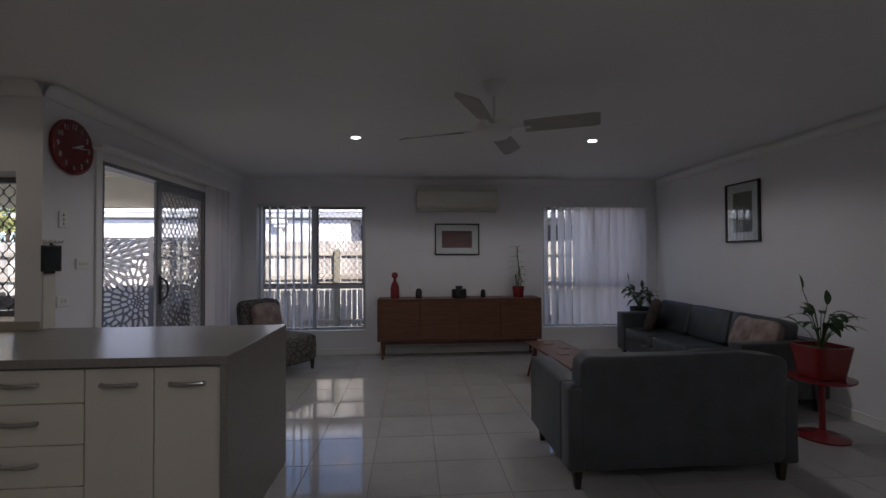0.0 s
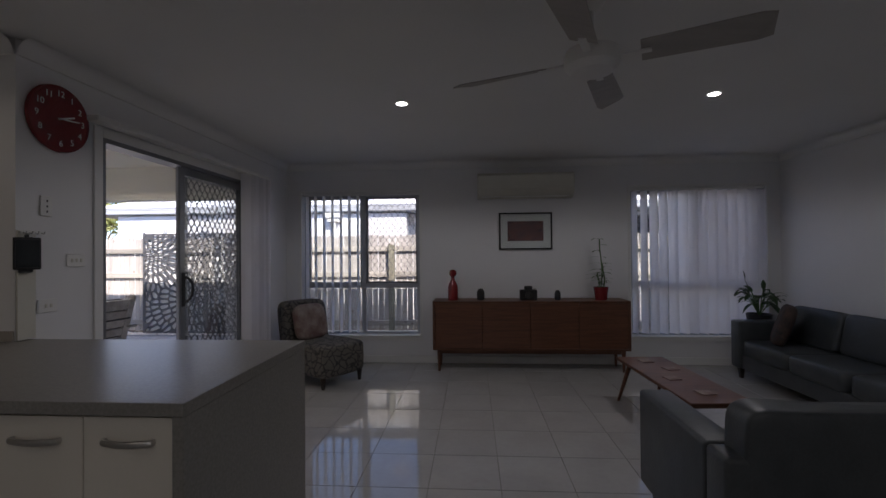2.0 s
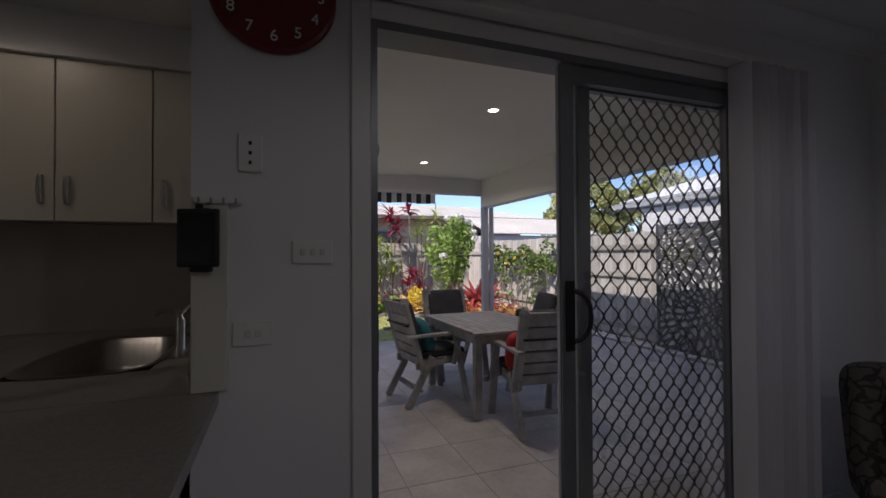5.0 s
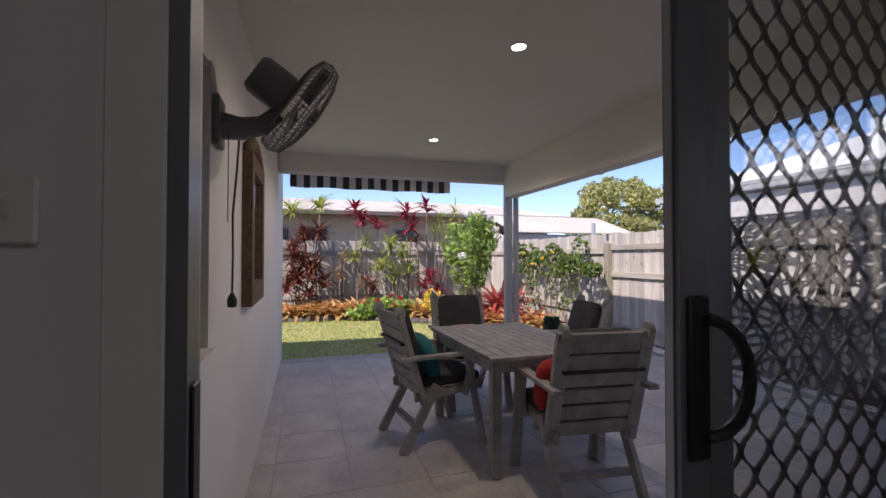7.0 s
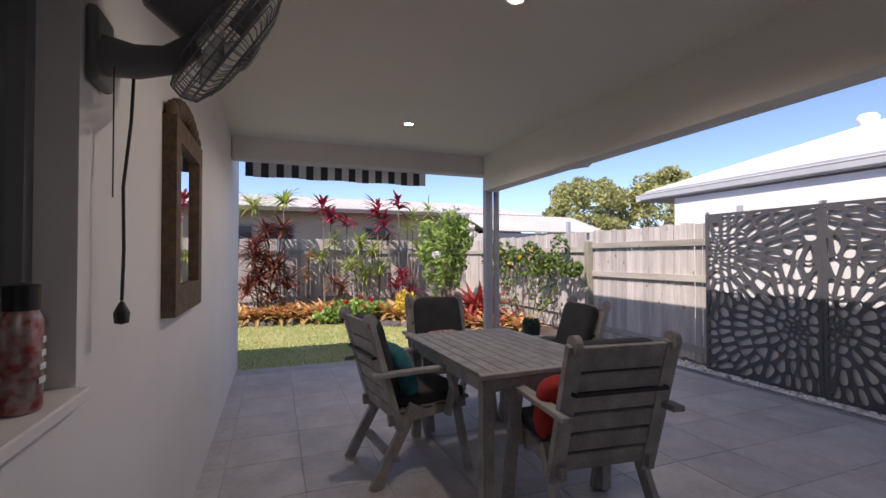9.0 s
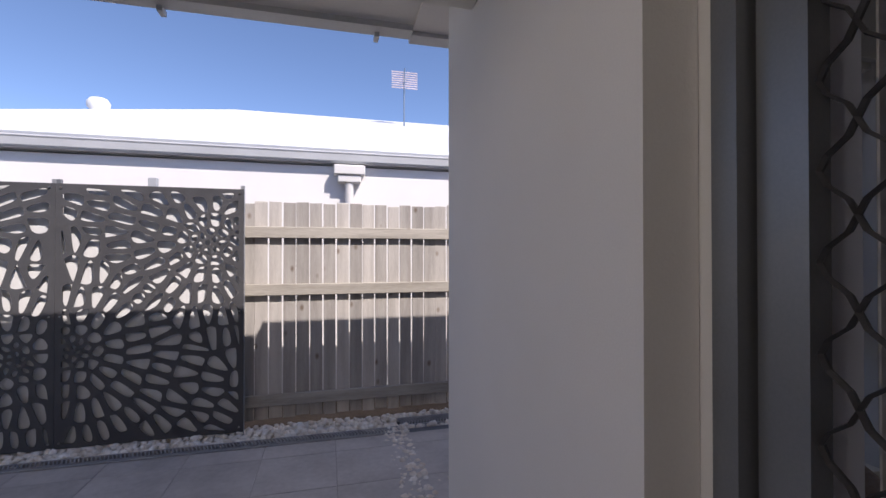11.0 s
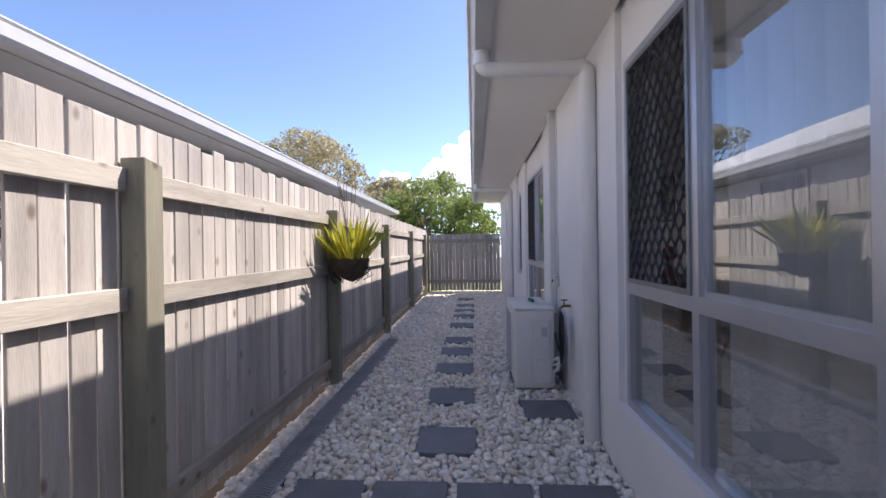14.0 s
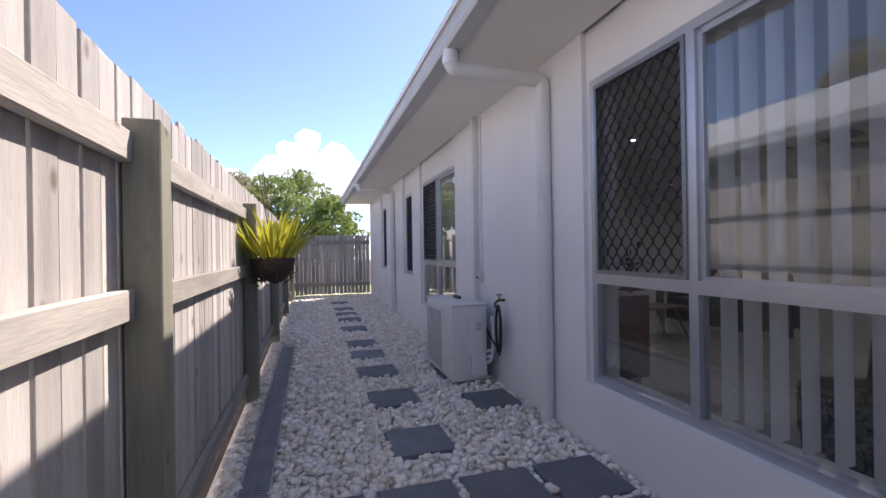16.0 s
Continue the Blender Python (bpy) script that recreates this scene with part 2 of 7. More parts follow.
def B(*boxes, bevel=0.0, seg=1):
    """A bmesh of boxes (x0, y0, z0, x1, y1, z1), their edges bevelled."""
    bm = bmesh.new()
    for x0, y0, z0, x1, y1, z1 in boxes:
        m = Matrix.LocRotScale(((x0 + x1) / 2, (y0 + y1) / 2, (z0 + z1) / 2), None, (abs(x1 - x0), abs(y1 - y0), abs(z1 - z0)))
        bmesh.ops.create_cube(bm, size=1, matrix=m)
    if bevel:
        bmesh.ops.bevel(bm, geom=bm.edges[:], offset=bevel, segments=seg, affect='EDGES', profile=0.5)
    return bm


def beam(bm, a, b, w, d, up=(0, 0, 1)):
    """A straight bar from a to b, w wide and d deep."""
    a, b = Vector(a), Vector(b)
    q = (b - a).to_track_quat('Z', 'Y' if abs((b - a).normalized().z) < 0.9 else 'X')
    m = Matrix.Translation((a + b) / 2) @ q.to_matrix().to_4x4() @ Matrix.Diagonal((w, d, (b - a).length, 1))
    bmesh.ops.create_cube(bm, size=1, matrix=m)
    return bm


def turned(profile, n=24, bm=None, m=None):
    """A surface of revolution about z, from (radius, height) pairs."""
    bm = bm or bmesh.new()
    m = m or Matrix()
    rings = []
    for r, z in profile:
        rings.append([bm.verts.new(m @ Vector((max(r, 0.0004) * math.cos(2 * math.pi * i / n), max(r, 0.0004) * math.sin(2 * math.pi * i / n), z))) for i in range(n)])
    for a, b in zip(rings, rings[1:]):
        for i in range(n):
            bm.faces.new((a[i], a[(i + 1) % n], b[(i + 1) % n], b[i]))
    bm.faces.new(rings[0][::-1])
    bm.faces.new(rings[-1])
    return bm


def tube(pts, r, n=8, bm=None, radii=None):
    bm = bm or bmesh.new()
    pts = [Vector(p) for p in pts]
    rings = []
    ref = Vector((0.13, 0.21, 1)).normalized()
    for i, p in enumerate(pts):
        d = (pts[min(i + 1, len(pts) - 1)] - pts[max(i - 1, 0)]).normalized()
        if abs(d.dot(ref)) > 0.97:
            ref = Vector((1, 0.1, 0.2)).normalized()
        u = d.cross(ref).normalized()
        v = d.cross(u)
        rr = radii[i] if radii else r
        rings.append([bm.verts.new(p + rr * (math.cos(2 * math.pi * k / n) * u + math.sin(2 * math.pi * k / n) * v)) for k in range(n)])
    for a, b in zip(rings, rings[1:]):
        for k in range(n):
            bm.faces.new((a[k], a[(k + 1) % n], b[(k + 1) % n], b[k]))
    bm.faces.new(rings[0][::-1])
    bm.faces.new(rings[-1])
    return bm


def pillow(cx, cy, cz, sx, sy, sz, e=0.35, n=20, k=12, bm=None, m=None, puff=0.0):
    """A soft rounded block: a superquadric of half sizes sx, sy, sz."""
    bm = bm or bmesh.new()
    m = m or Matrix()
    f = lambda c, p: math.copysign(abs(c) ** p, c)
    rings = []
    for j in range(k + 1):
        a = -math.pi / 2 + math.pi * j / k
        ring = []
        for i in range(n):
            b = 2 * math.pi * i / n
            x, y, z = f(math.cos(a), e) * f(math.cos(b), e), f(math.cos(a), e) * f(math.sin(b), e), f(math.sin(a), e)
            w = 1 + puff * (1 - x * x) * (1 - y * y)
            ring.append(bm.verts.new(m @ Vector((cx + sx * x, cy + sy * y, cz + sz * z * w))))
        rings.append(ring)
    for a, b in zip(rings, rings[1:]):
        for i in range(n):
            bm.faces.new((a[i], a[(i + 1) % n], b[(i + 1) % n], b[i]))
    bm.faces.new(rings[0][::-1])
    bm.faces.new(rings[-1])
    bmesh.ops.remove_doubles(bm, verts=bm.verts, dist=1e-5)
    return bm


def leaf(bm, base, out, length, width, droop=0.5, steps=5, fold=0.15):
    """A curved blade from base along out, tapering to a tip and bending down."""
    base, d = Vector(base), Vector(out).normalized()
    side = d.cross(Vector((0, 0, 1)))
    side = side.normalized() if side.length > 0.05 else Vector((1, 0, 0))
    prev, p = None, base.copy()
    for i in range(steps + 1):
        t = i / steps
        w = width * math.sin(math.pi * min(0.08 + 0.92 * t, 0.985)) ** 0.8 / 2
        up = side.cross(d).normalized()
        row = [bm.verts.new(p - side * w + up * w * fold), bm.verts.new(p), bm.verts.new(p + side * w + up * w * fold)]
        if prev:
            bm.faces.new((prev[0], prev[1], row[1], row[0]))
            bm.faces.new((prev[1], prev[2], row[2], row[1]))
        prev = row
        d = (d + Vector((0, 0, -droop / steps))).normalized()
        p = p + d * length / steps
    return bm


def wall_mesh(us, vs, holes, place, depth):
    """A wall in one mesh: cells of the grid us x vs but for holes (u0, v0, u1, v1); place(u, v, w) gives the point, w from 0 to depth."""
    us, vs = sorted(set(us) | {h[i] for h in holes for i in (0, 2)}), sorted(set(vs) | {h[i] for h in holes for i in (1, 3)})
    full = {(i, j) for i in range(len(us) - 1) for j in range(len(vs) - 1)
            if not any(h[0] <= (us[i] + us[i + 1]) / 2 <= h[2] and h[1] <= (vs[j] + vs[j + 1]) / 2 <= h[3] for h in holes)}
    bm, seen = bmesh.new(), {}

    def v(i, j, w):
        if (i, j, w) not in seen:
            seen[i, j, w] = bm.verts.new(place(us[i], vs[j], w * depth))
        return seen[i, j, w]
    for i, j in full:
        for w in (0, 1):
            bm.faces.new((v(i, j, w), v(i + 1, j, w), v(i + 1, j + 1, w), v(i, j + 1, w)))
        for di, dj, a, b in ((-1, 0, (0, 0), (0, 1)), (1, 0, (1, 0), (1, 1)), (0, -1, (0, 0), (1, 0)), (0, 1, (0, 1), (1, 1))):
            if (i + di, j + dj) not in full:
                a2, b2 = (i + a[0], j + a[1]), (i + b[0], j + b[1])
                bm.faces.new((v(*a2, 0), v(*b2, 0), v(*b2, 1), v(*a2, 1)))
    return bm

# ---- the house's shell ----
WIN1, WIN2 = (-2.30, 0.33, -0.785, 2.15), (1.80, 0.33, 3.385, 2.15)
W4, W5 = (4.08, 0.74, 4.67, 2.12), (6.63, 0.74, 7.22, 2.12)
CEILING = 2.52

north = lambda u, v, w: (u, 6.22 + w, v)
solid("wall_north", wall_mesh([-2.5, 9.3], [-0.12, 2.6], [WIN1, WIN2, W4, W5], north, 0.16), PAINT, "white painted plaster wall with two tall windows", "wall", "structure")
# rendered outer skin: window bays set back from the piers between them
skin = wall_mesh([-2.5, 9.3], [-0.12, 2.455], [(-2.5, 0.33, -0.755, 2.6), (1.74, 0.33, 3.44, 2.6), (4.0, 0.74, 4.75, 2.6), (6.55, 0.74, 7.3, 2.6)], lambda u, v, w: (u, 6.382 + w, v), 0.042)
solid("wall_north_render", skin, RENDER, "white rendered outside wall with shallow piers", "wall", "structure")
bays = wall_mesh([-2.5, -0.755], [0.3, 2.455], [WIN1], lambda u, v, w: (u, 6.382 + w, v), 0.008)
solid("wall_north_bay", bays, RENDER, "white rendered wall bay round a window", "wall", "structure")
bays = wall_mesh([1.74, 3.44], [0.3, 2.455], [WIN2], lambda u, v, w: (u, 6.382 + w, v), 0.008)
solid("wall_north_bay", bays, RENDER, "white rendered wall bay round a window", "wall", "structure")
west = lambda u, v, w: (-2.5 - w, u, v)
DOOR = (3.385, -0.2, 5.315, 2.135)
solid("wall_west", wall_mesh([3.22, 6.22], [-0.12, 2.6], [DOOR], west, 0.10), PAINT, "white painted wall with a sliding door opening", "wall", "structure")
solid("wall_west_render", wall_mesh([3.22, 6.424], [-0.12, 2.48], [(3.325, -0.2, 5.356, 2.15)], lambda u, v, w: (-2.602 - w, u, v), 0.098), RENDER, "white rendered outside pier beside the sliding door", "wall", "structure")
solid("wall_north_end", B((-2.6, 6.223, -0.12, -2.502, 6.424, 2.47)), RENDER, "white rendered wall corner", "wall", "structure")
KWIN = (-3.57, 0.99, -2.66, 1.95)
kw = lambda u, v, w: (u, 2.85 + w, v)
solid("wall_kitchen", wall_mesh([-4.1, -2.5], [-0.12, 2.6], [KWIN], kw, 0.25), PAINT, "white painted kitchen wall with a window", "wall", "structure")
solid("wall_stub", B((-2.6, 3.1, -0.12, -2.5, 3.22, 2.6)), PAINT, "white painted wall end", "wall", "structure")
solid("wall_patio", wall_mesh([-8.15, -2.602], [-0.12, 2.48], [(KWIN[0], 0.96, KWIN[2], 1.95)], lambda u, v, w: (u, 3.102 + w, v), 0.118), RENDER, "white rendered wall along the patio", "wall", "structure")
solid("wall_patio_end", B((-8.15, -2.6, -0.12, -7.9, 3.1, 2.48)), RENDER, "white rendered outside wall", "wall", "structure")
solid("wall_east", B((3.55, -2.6, -0.12, 3.7, 6.22, 2.6)), PAINT, "white painted plaster wall", "wall", "structure")
solid("wall_south", B((-4.1, -2.75, -0.12, 3.7, -2.6, 2.6)), PAINT, "white painted plaster wall", "wall", "structure")
solid("wall_kitchen_end", B((-4.1, -2.6, -0.12, -3.98, 2.85, 2.6)), PAINT, "white painted kitchen end wall", "wall", "structure")
solid("ceiling", B((-4.1, -2.6, CEILING, 3.55, 3.22, CEILING + 0.1), (-2.5, 3.22, CEILING, 3.55, 6.22, CEILING + 0.1)), CEIL, "flat white plasterboard ceiling", "ceiling", "structure")


def cornice(a, b, inward):
    """A coved cornice between wall and ceiling from a to b."""
    a, b, q = Vector(a), Vector(b), Vector(inward)
    bm, rows = bmesh.new(), []
    for p in (a, b):
        row = [bm.verts.new(p + Vector((0, 0, CEILING - 0.001)))]
        for i in range(6):
            t = math.pi / 2 * i / 5
            row.append(bm.verts.new(p + q * (0.085 - 0.075 * math.sin(t)) + Vector((0, 0, CEILING - 0.085 + 0.078 * math.cos(t)))))
        row.append(bm.verts.new(p + Vector((0, 0, CEILING - 0.09))))
        rows.append(row)
    for i in range(7):
        bm.faces.new((rows[0][i], rows[0][i + 1], rows[1][i + 1], rows[1][i]))
    return bm


for a, b, q in (((-2.5, 6.22, 0), (3.55, 6.22, 0), (0, -1, 0)), ((3.55, 6.22, 0), (3.55, -2.6, 0), (-1, 0, 0)), ((-2.5, 2.85, 0), (-2.5, 6.22, 0), (1, 0, 0)), ((-3.98, 2.85, 0), (-2.5, 2.85, 0), (0, -1, 0))):
    solid("cornice", cornice(a, b, q), CEIL, "white coved plaster cornice", "trim", "structure", 30)
base = lambda *b: solid("baseboard", B(b, bevel=0.004), WHITE, "white painted skirting board", "trim", "structure")
base(-2.5, 6.205, 0, 3.55, 6.218, 0.09)
base(3.535, -2.6, 0, 3.548, 6.2, 0.09)
base(-2.498, 5.3, 0, -2.485, 6.2, 0.09)
base(-2.498, 2.98, 0, -2.485, 3.35, 0.09)

# floor: bed with separate tiles laid on it at the end of the file
solid("floor", B((-4.1, -2.6, -0.12, 3.55, 3.2, -0.004), (-2.6, 3.2, -0.12, 3.55, 6.22, -0.004)), GROUT, "pale glossy square-tiled floor with thin grout joints", "floor", "structure")

# patio slab and roof
solid("patio_floor", B((-8.0, 3.22, -0.14, -2.70, 6.45, -0.034), (-8.0, 6.45, -0.14, -2.72, 8.02, -0.034)), PGROUT, "pale grey paved patio floor", "floor", "structure")
solid("patio_ceiling", B((-7.13, 3.22, 2.48, -2.70, 5.97, 2.53)), PCEIL, "cream painted flat patio ceiling", "ceiling", "structure")
solid("patio_beam", B((-7.13, 5.97, 2.065, -2.70, 6.14, 2.53), bevel=0.006), PCEIL, "cream boxed bulkhead beam along the patio edge", "beam", "structure")
solid("patio_end_beam", B((-7.27, 3.22, 2.245, -7.13, 6.14, 2.53), bevel=0.03, seg=3), SOFFIT, "pale painted beam with a rounded edge across the patio end", "beam", "structure")
solid("roof_patio", B((-7.42, 2.4, 2.535, -2.72, 7.1, 2.575)), ROOFWHITE, "low white steel patio roof", "roof", "structure")
roof = bmesh.new()
for quad in (((-2.72, 7.22, 2.53), (9.45, 7.22, 2.53), (6.2, 2.0, 4.2), (1.0, 2.0, 4.2)), ((-2.72, -3.2, 2.53), (9.45, -3.2, 2.53), (6.2, 2.0, 4.2), (1.0, 2.0, 4.2)),
             ((-2.72, 7.22, 2.53), (-2.72, -3.2, 2.53), (1.0, 2.0, 4.2)), ((9.45, 7.22, 2.53), (9.45, -3.2, 2.53), (6.2, 2.0, 4.2))):
    roof.faces.new([roof.verts.new(p) for p in quad])
ro = solid("roof", roof, ROOFWHITE, "white steel hipped roof over the house", "roof", "structure")
thick = ro.modifiers.new("sheet", 'SOLIDIFY')
thick.thickness = 0.03
solid("soffit", B((-2.72, 6.424, 2.455, 9.45, 7.074, 2.47)), SOFFIT, "painted eave soffit", "soffit", "structure")


def gutter(name, a, b, out, label, material=GUTTER):
    """A quad gutter with a rolled lip from a to b; out points away from the house."""
    a, b, q = Vector(a), Vector(b), Vector(out)
    prof = [(0, 0), (0.1, 0), (0.115, 0.02), (0.12, 0.085), (0.128, 0.1), (0.12, 0.112), (0.108, 0.104), (0.104, 0.09), (0.1, 0.03), (0.006, 0.012), (0.006, 0.12), (0, 0.12)]
    bm = bmesh.new()
    rows = [[bm.verts.new(p + q * d + Vector((0, 0, h))) for d, h in prof] for p in (a, b)]
    for i in range(len(prof)):
        j = (i + 1) % len(prof)
        bm.faces.new((rows[0][i], rows[0][j], rows[1][j], rows[1][i]))
    bm.faces.new(rows[0][::-1])
    bm.faces.new(rows[1])
    return solid(name, bm, material, label, "gutter", "structure")


gutter("gutter", (-2.72, 7.075, 2.435), (9.45, 7.075, 2.435), (0, 1, 0), "grey quad gutter along the eave")
gutter("patio_gutter", (-7.4, 7.04, 2.44), (-2.72, 7.04, 2.44), (0, 1, 0), "grey quad gutter along the patio roof")
solid("soffit", B((-7.27, 6.142, 2.47, -2.702, 7.04, 2.485)), SOFFIT, "painted soffit beside the patio beam", "soffit", "structure")
for x in (-6.9, -5.9, -4.9, -3.9, -2.9):
    solid("gutter_bracket", B((x - 0.012, 7.10, 2.415, x + 0.012, 7.165, 2.439)), GUTTER, "small gutter bracket", "bracket", "structure")


def pipe_bend(pts, r, name, label, clips=()):
    t = thing(name, label, "downpipe", kind="structure")
    part("pipe", tube(pts, r, 16), PIPE, t, smooth=50)
    for c in clips:
        part("bracket", B((c[0] - r - 0.012, c[1] - r - 0.004, c[2] - 0.012, c[0] + r + 0.012, 6.42, c[2] + 0.012)), PIPE, t)
    for p, q in ((pts[1], pts[2]), (pts[-2], pts[-1])):
        d = (Vector(q) - Vector(p)).normalized()
        part("collar", tube([Vector(p), Vector(p) + d * 0.05], r + 0.006, 16), PIPE, t, smooth=50)
    return t


def arc(c, u, v, r, n=5, a0=0.0, a1=math.pi / 2):
    return [Vector(c) + Vector(u) * r * math.cos(a0 + (a1 - a0) * i / n) + Vector(v) * r * math.sin(a0 + (a1 - a0) * i / n) for i in range(n + 1)]


def downpipe(x):
    pts = [(x, 7.135, 2.46), (x, 7.135, 2.40)] + arc((x, 7.075, 2.38), (0, 1, 0), (0, 0, -1), 0.06)[1:] + [(x, 6.55, 2.31)] + arc((x, 6.53, 2.26), (0, 0, 1), (0, -1, 0), 0.06)[1:] + [(x, 6.47, 1.2), (x, 6.47, -0.06)]
    return pipe_bend(pts, 0.05, "downpipe", "round white downpipe down the rendered wall", ((x, 6.47, 1.95), (x, 6.47, 0.45)))


downpipe(-0.36)
downpipe(5.53)

# ground
g = bmesh.new()
for quad in (((-60, -60, -0.16), (60, -60, -0.16), (60, 60, -0.16), (-60, 60, -0.16)),):
    g.faces.new([g.verts.new(p) for p in quad])
solid("ground", g, DIRT, "bare soil ground around the houses", "ground", "structure")
solid("lawn", B((-13.3, -2.0, -0.15, -8.01, 8.45, -0.085)), GRASS, "sunlit patchy green lawn", "lawn", "structure")
solid("gravel_bed", B((-2.71, 6.43, -0.15, 9.3, 8.55, -0.085), (-8.3, 8.03, -0.15, -2.72, 8.55, -0.085)), PEBBLE, "bed under the white pebbles", "ground", "structure")
bed = bmesh.new()
bed.faces.new([bed.verts.new((x, y, -0.05)) for x, y in ((-13.33, -2.0), (-11.9, -2.0), (-11.85, 4.2), (-11.3, 5.4), (-10.4, 6.35), (-9.2, 7.0), (-8.45, 7.4), (-8.3, 8.45), (-13.33, 8.45))])
bmesh.ops.extrude_face_region(bed, geom=bed.faces[:])
bed.verts.ensure_lookup_table()
for v in bed.verts[9:]:
    v.co.z = -0.14
solid("garden_bed", bed, DIRT, "dark mulched garden bed with a curved edge", "ground", "structure")

solid("lawn", B((9.34, 6.0, -0.15, 13.0, 9.5, -0.045)), GRASS, "strip of green lawn behind the side gate", "lawn", "structure")

# ---- windows and doors ----
def grille(bm, x0, z0, x1, z1, y, pitch=0.078, high=0.106, r=0.0026):
    """A diamond grille of wavy strands that touch."""
    n = max(1, round((x1 - x0) / pitch))
    p = (x1 - x0) / n
    steps = round((z1 - z0) / high) * 6
    for i in range(n + 1):
        for s in (1, -1):
            pts = []
            for k in range(steps + 1):
                ph = 2 * math.pi * k / 6
                off = p / 2 * (0.5 - 0.5 * max(-1, min(1, 1.1 * math.cos(ph)))) * s
                x = x0 + p * i + off
                if x0 - 1e-4 <= x <= x1 + 1e-4:
                    pts.append((x, y, z0 + (z1 - z0) * k / steps))
            if len(pts) > steps * 0.8:
                tube(pts, r, 4, bm)
    for v in bm.verts:
        v.co.y = y + (v.co.y - y) * 2.6
    return bm


def window(name, x0, z0, x1, z1, y, mesh_side, label, trans=0.92):
    """An aluminium window: upper sash half meshed, half glazed; two fixed lights below."""
    w = thing(name, label, "window", pose(0, 0, 0), kind="structure")
    xm, f, zt = (x0 + x1) / 2 + 0.02, 0.045, z0 + (z1 - z0) * 0.346
    part("window_frame", wall_mesh([x0, x1], [z0, z1], [(x0 + f, z0 + f, xm - 0.025, zt - 0.03), (xm + 0.025, z0 + f, x1 - f, zt - 0.03), (x0 + f, zt + 0.03, xm - 0.025, z1 - f), (xm + 0.025, zt + 0.03, x1 - f, z1 - f)], lambda u, v, d: (u, y + d, v), 0.06), ALU, w)
    part("sash_frame", wall_mesh([x0 + f, xm - 0.02], [zt + 0.02, z1 - f], [(x0 + f + 0.03, zt + 0.05, xm - 0.05, z1 - f - 0.03)], lambda u, v, d: (u, y + 0.012 + d, v), 0.03), ALU, w) if mesh_side > 0 else None
    for a, b, c, d in ((x0 + f, z0 + f, xm - 0.025, zt - 0.03), (xm + 0.025, z0 + f, x1 - f, zt - 0.03), (x0 + f, zt + 0.03, xm - 0.025, z1 - f), (xm + 0.025, zt + 0.03, x1 - f, z1 - f)):
        if mesh_side > 0 and a > xm and b > zt:
            continue
        pane = part("pane", B((a, y + 0.028, b, c, y + 0.033, d)), GLASS, w, "clear glass")
        pane.visible_shadow = False
    gx0, gx1 = (xm + 0.025, x1 - f) if mesh_side > 0 else (x0 + f, xm - 0.025)
    part("grille_frame", wall_mesh([gx0, gx1], [zt + 0.03, z1 - f], [(gx0 + 0.022, zt + 0.052, gx1 - 0.022, z1 - f - 0.022)], lambda u, v, d: (u, y + 0.046 + d, v), 0.022), DARKALU, w)
    part("grille", grille(bmesh.new(), gx0 + 0.022, zt + 0.052, gx1 - 0.022, z1 - f - 0.022, y + 0.057), GRILLE, w, "black diamond security grille")
    part("insect_mesh", B((gx0 + 0.022, y + 0.047, zt + 0.052, gx1 - 0.022, y + 0.0475, z1 - f - 0.022)), MESH, w, "black insect mesh")
    part("window_sill", B((x0, 6.2, z0 - 0.004, x1, y, z0 + 0.014), bevel=0.003), WHITE, w)
    return w


window("window_1", *WIN1, 6.33, 1, "tall aluminium window with diamond security mesh over one half")
window("window_2", *WIN2, 6.33, 1, "tall aluminium window behind vertical blinds")
for nm, w in (("window_3", W4), ("window_4", W5)):
    t = thing(nm, "narrow aluminium window in the rendered wall", "window", kind="structure")
    part("window_frame", wall_mesh([w[0], w[2]], [w[1], w[3]], [(w[0] + 0.05, w[1] + 0.05, w[2] - 0.05, w[3] - 0.05)], lambda u, v, d: (u, 6.33 + d, v), 0.05), ALU, t)
    part("pane", B((w[0] + 0.05, 6.35, w[1] + 0.05, w[2] - 0.05, 6.354, w[3] - 0.05)), GLASS, t)
    part("blind", B((w[0], 6.24, w[1], w[2], 6.25, w[3])), SLAT, t)
    part("grille", grille(bmesh.new(), w[0] + 0.05, w[1] + 0.05, w[2] - 0.05, w[3] - 0.05, 6.37), GRILLE, t, "black diamond security grille")
    part("insect_mesh", B((w[0] + 0.05, 6.356, w[1] + 0.05, w[2] - 0.05, 6.3565, w[3] - 0.05)), DARKMESH, t, "dark insect mesh")
    solid("wall_north_bay", wall_mesh([w[0] - 0.08, w[2] + 0.08], [0.7, 2.455], [w], lambda u, v, d: (u, 6.382 + d, v), 0.008), RENDER, "white rendered wall bay round a window", "wall", "structure")

# window architraves inside
for x0, z0, x1, z1 in (WIN1, WIN2):
    solid("trim", wall_mesh([x0 - 0.03, x1 + 0.03], [z0 - 0.05, z1 + 0.03], [(x0, z0, x1, z1)], lambda u, v, d: (u, 6.218 - d, v), 0.012), WHITE, "white painted window surround", "trim", "structure")

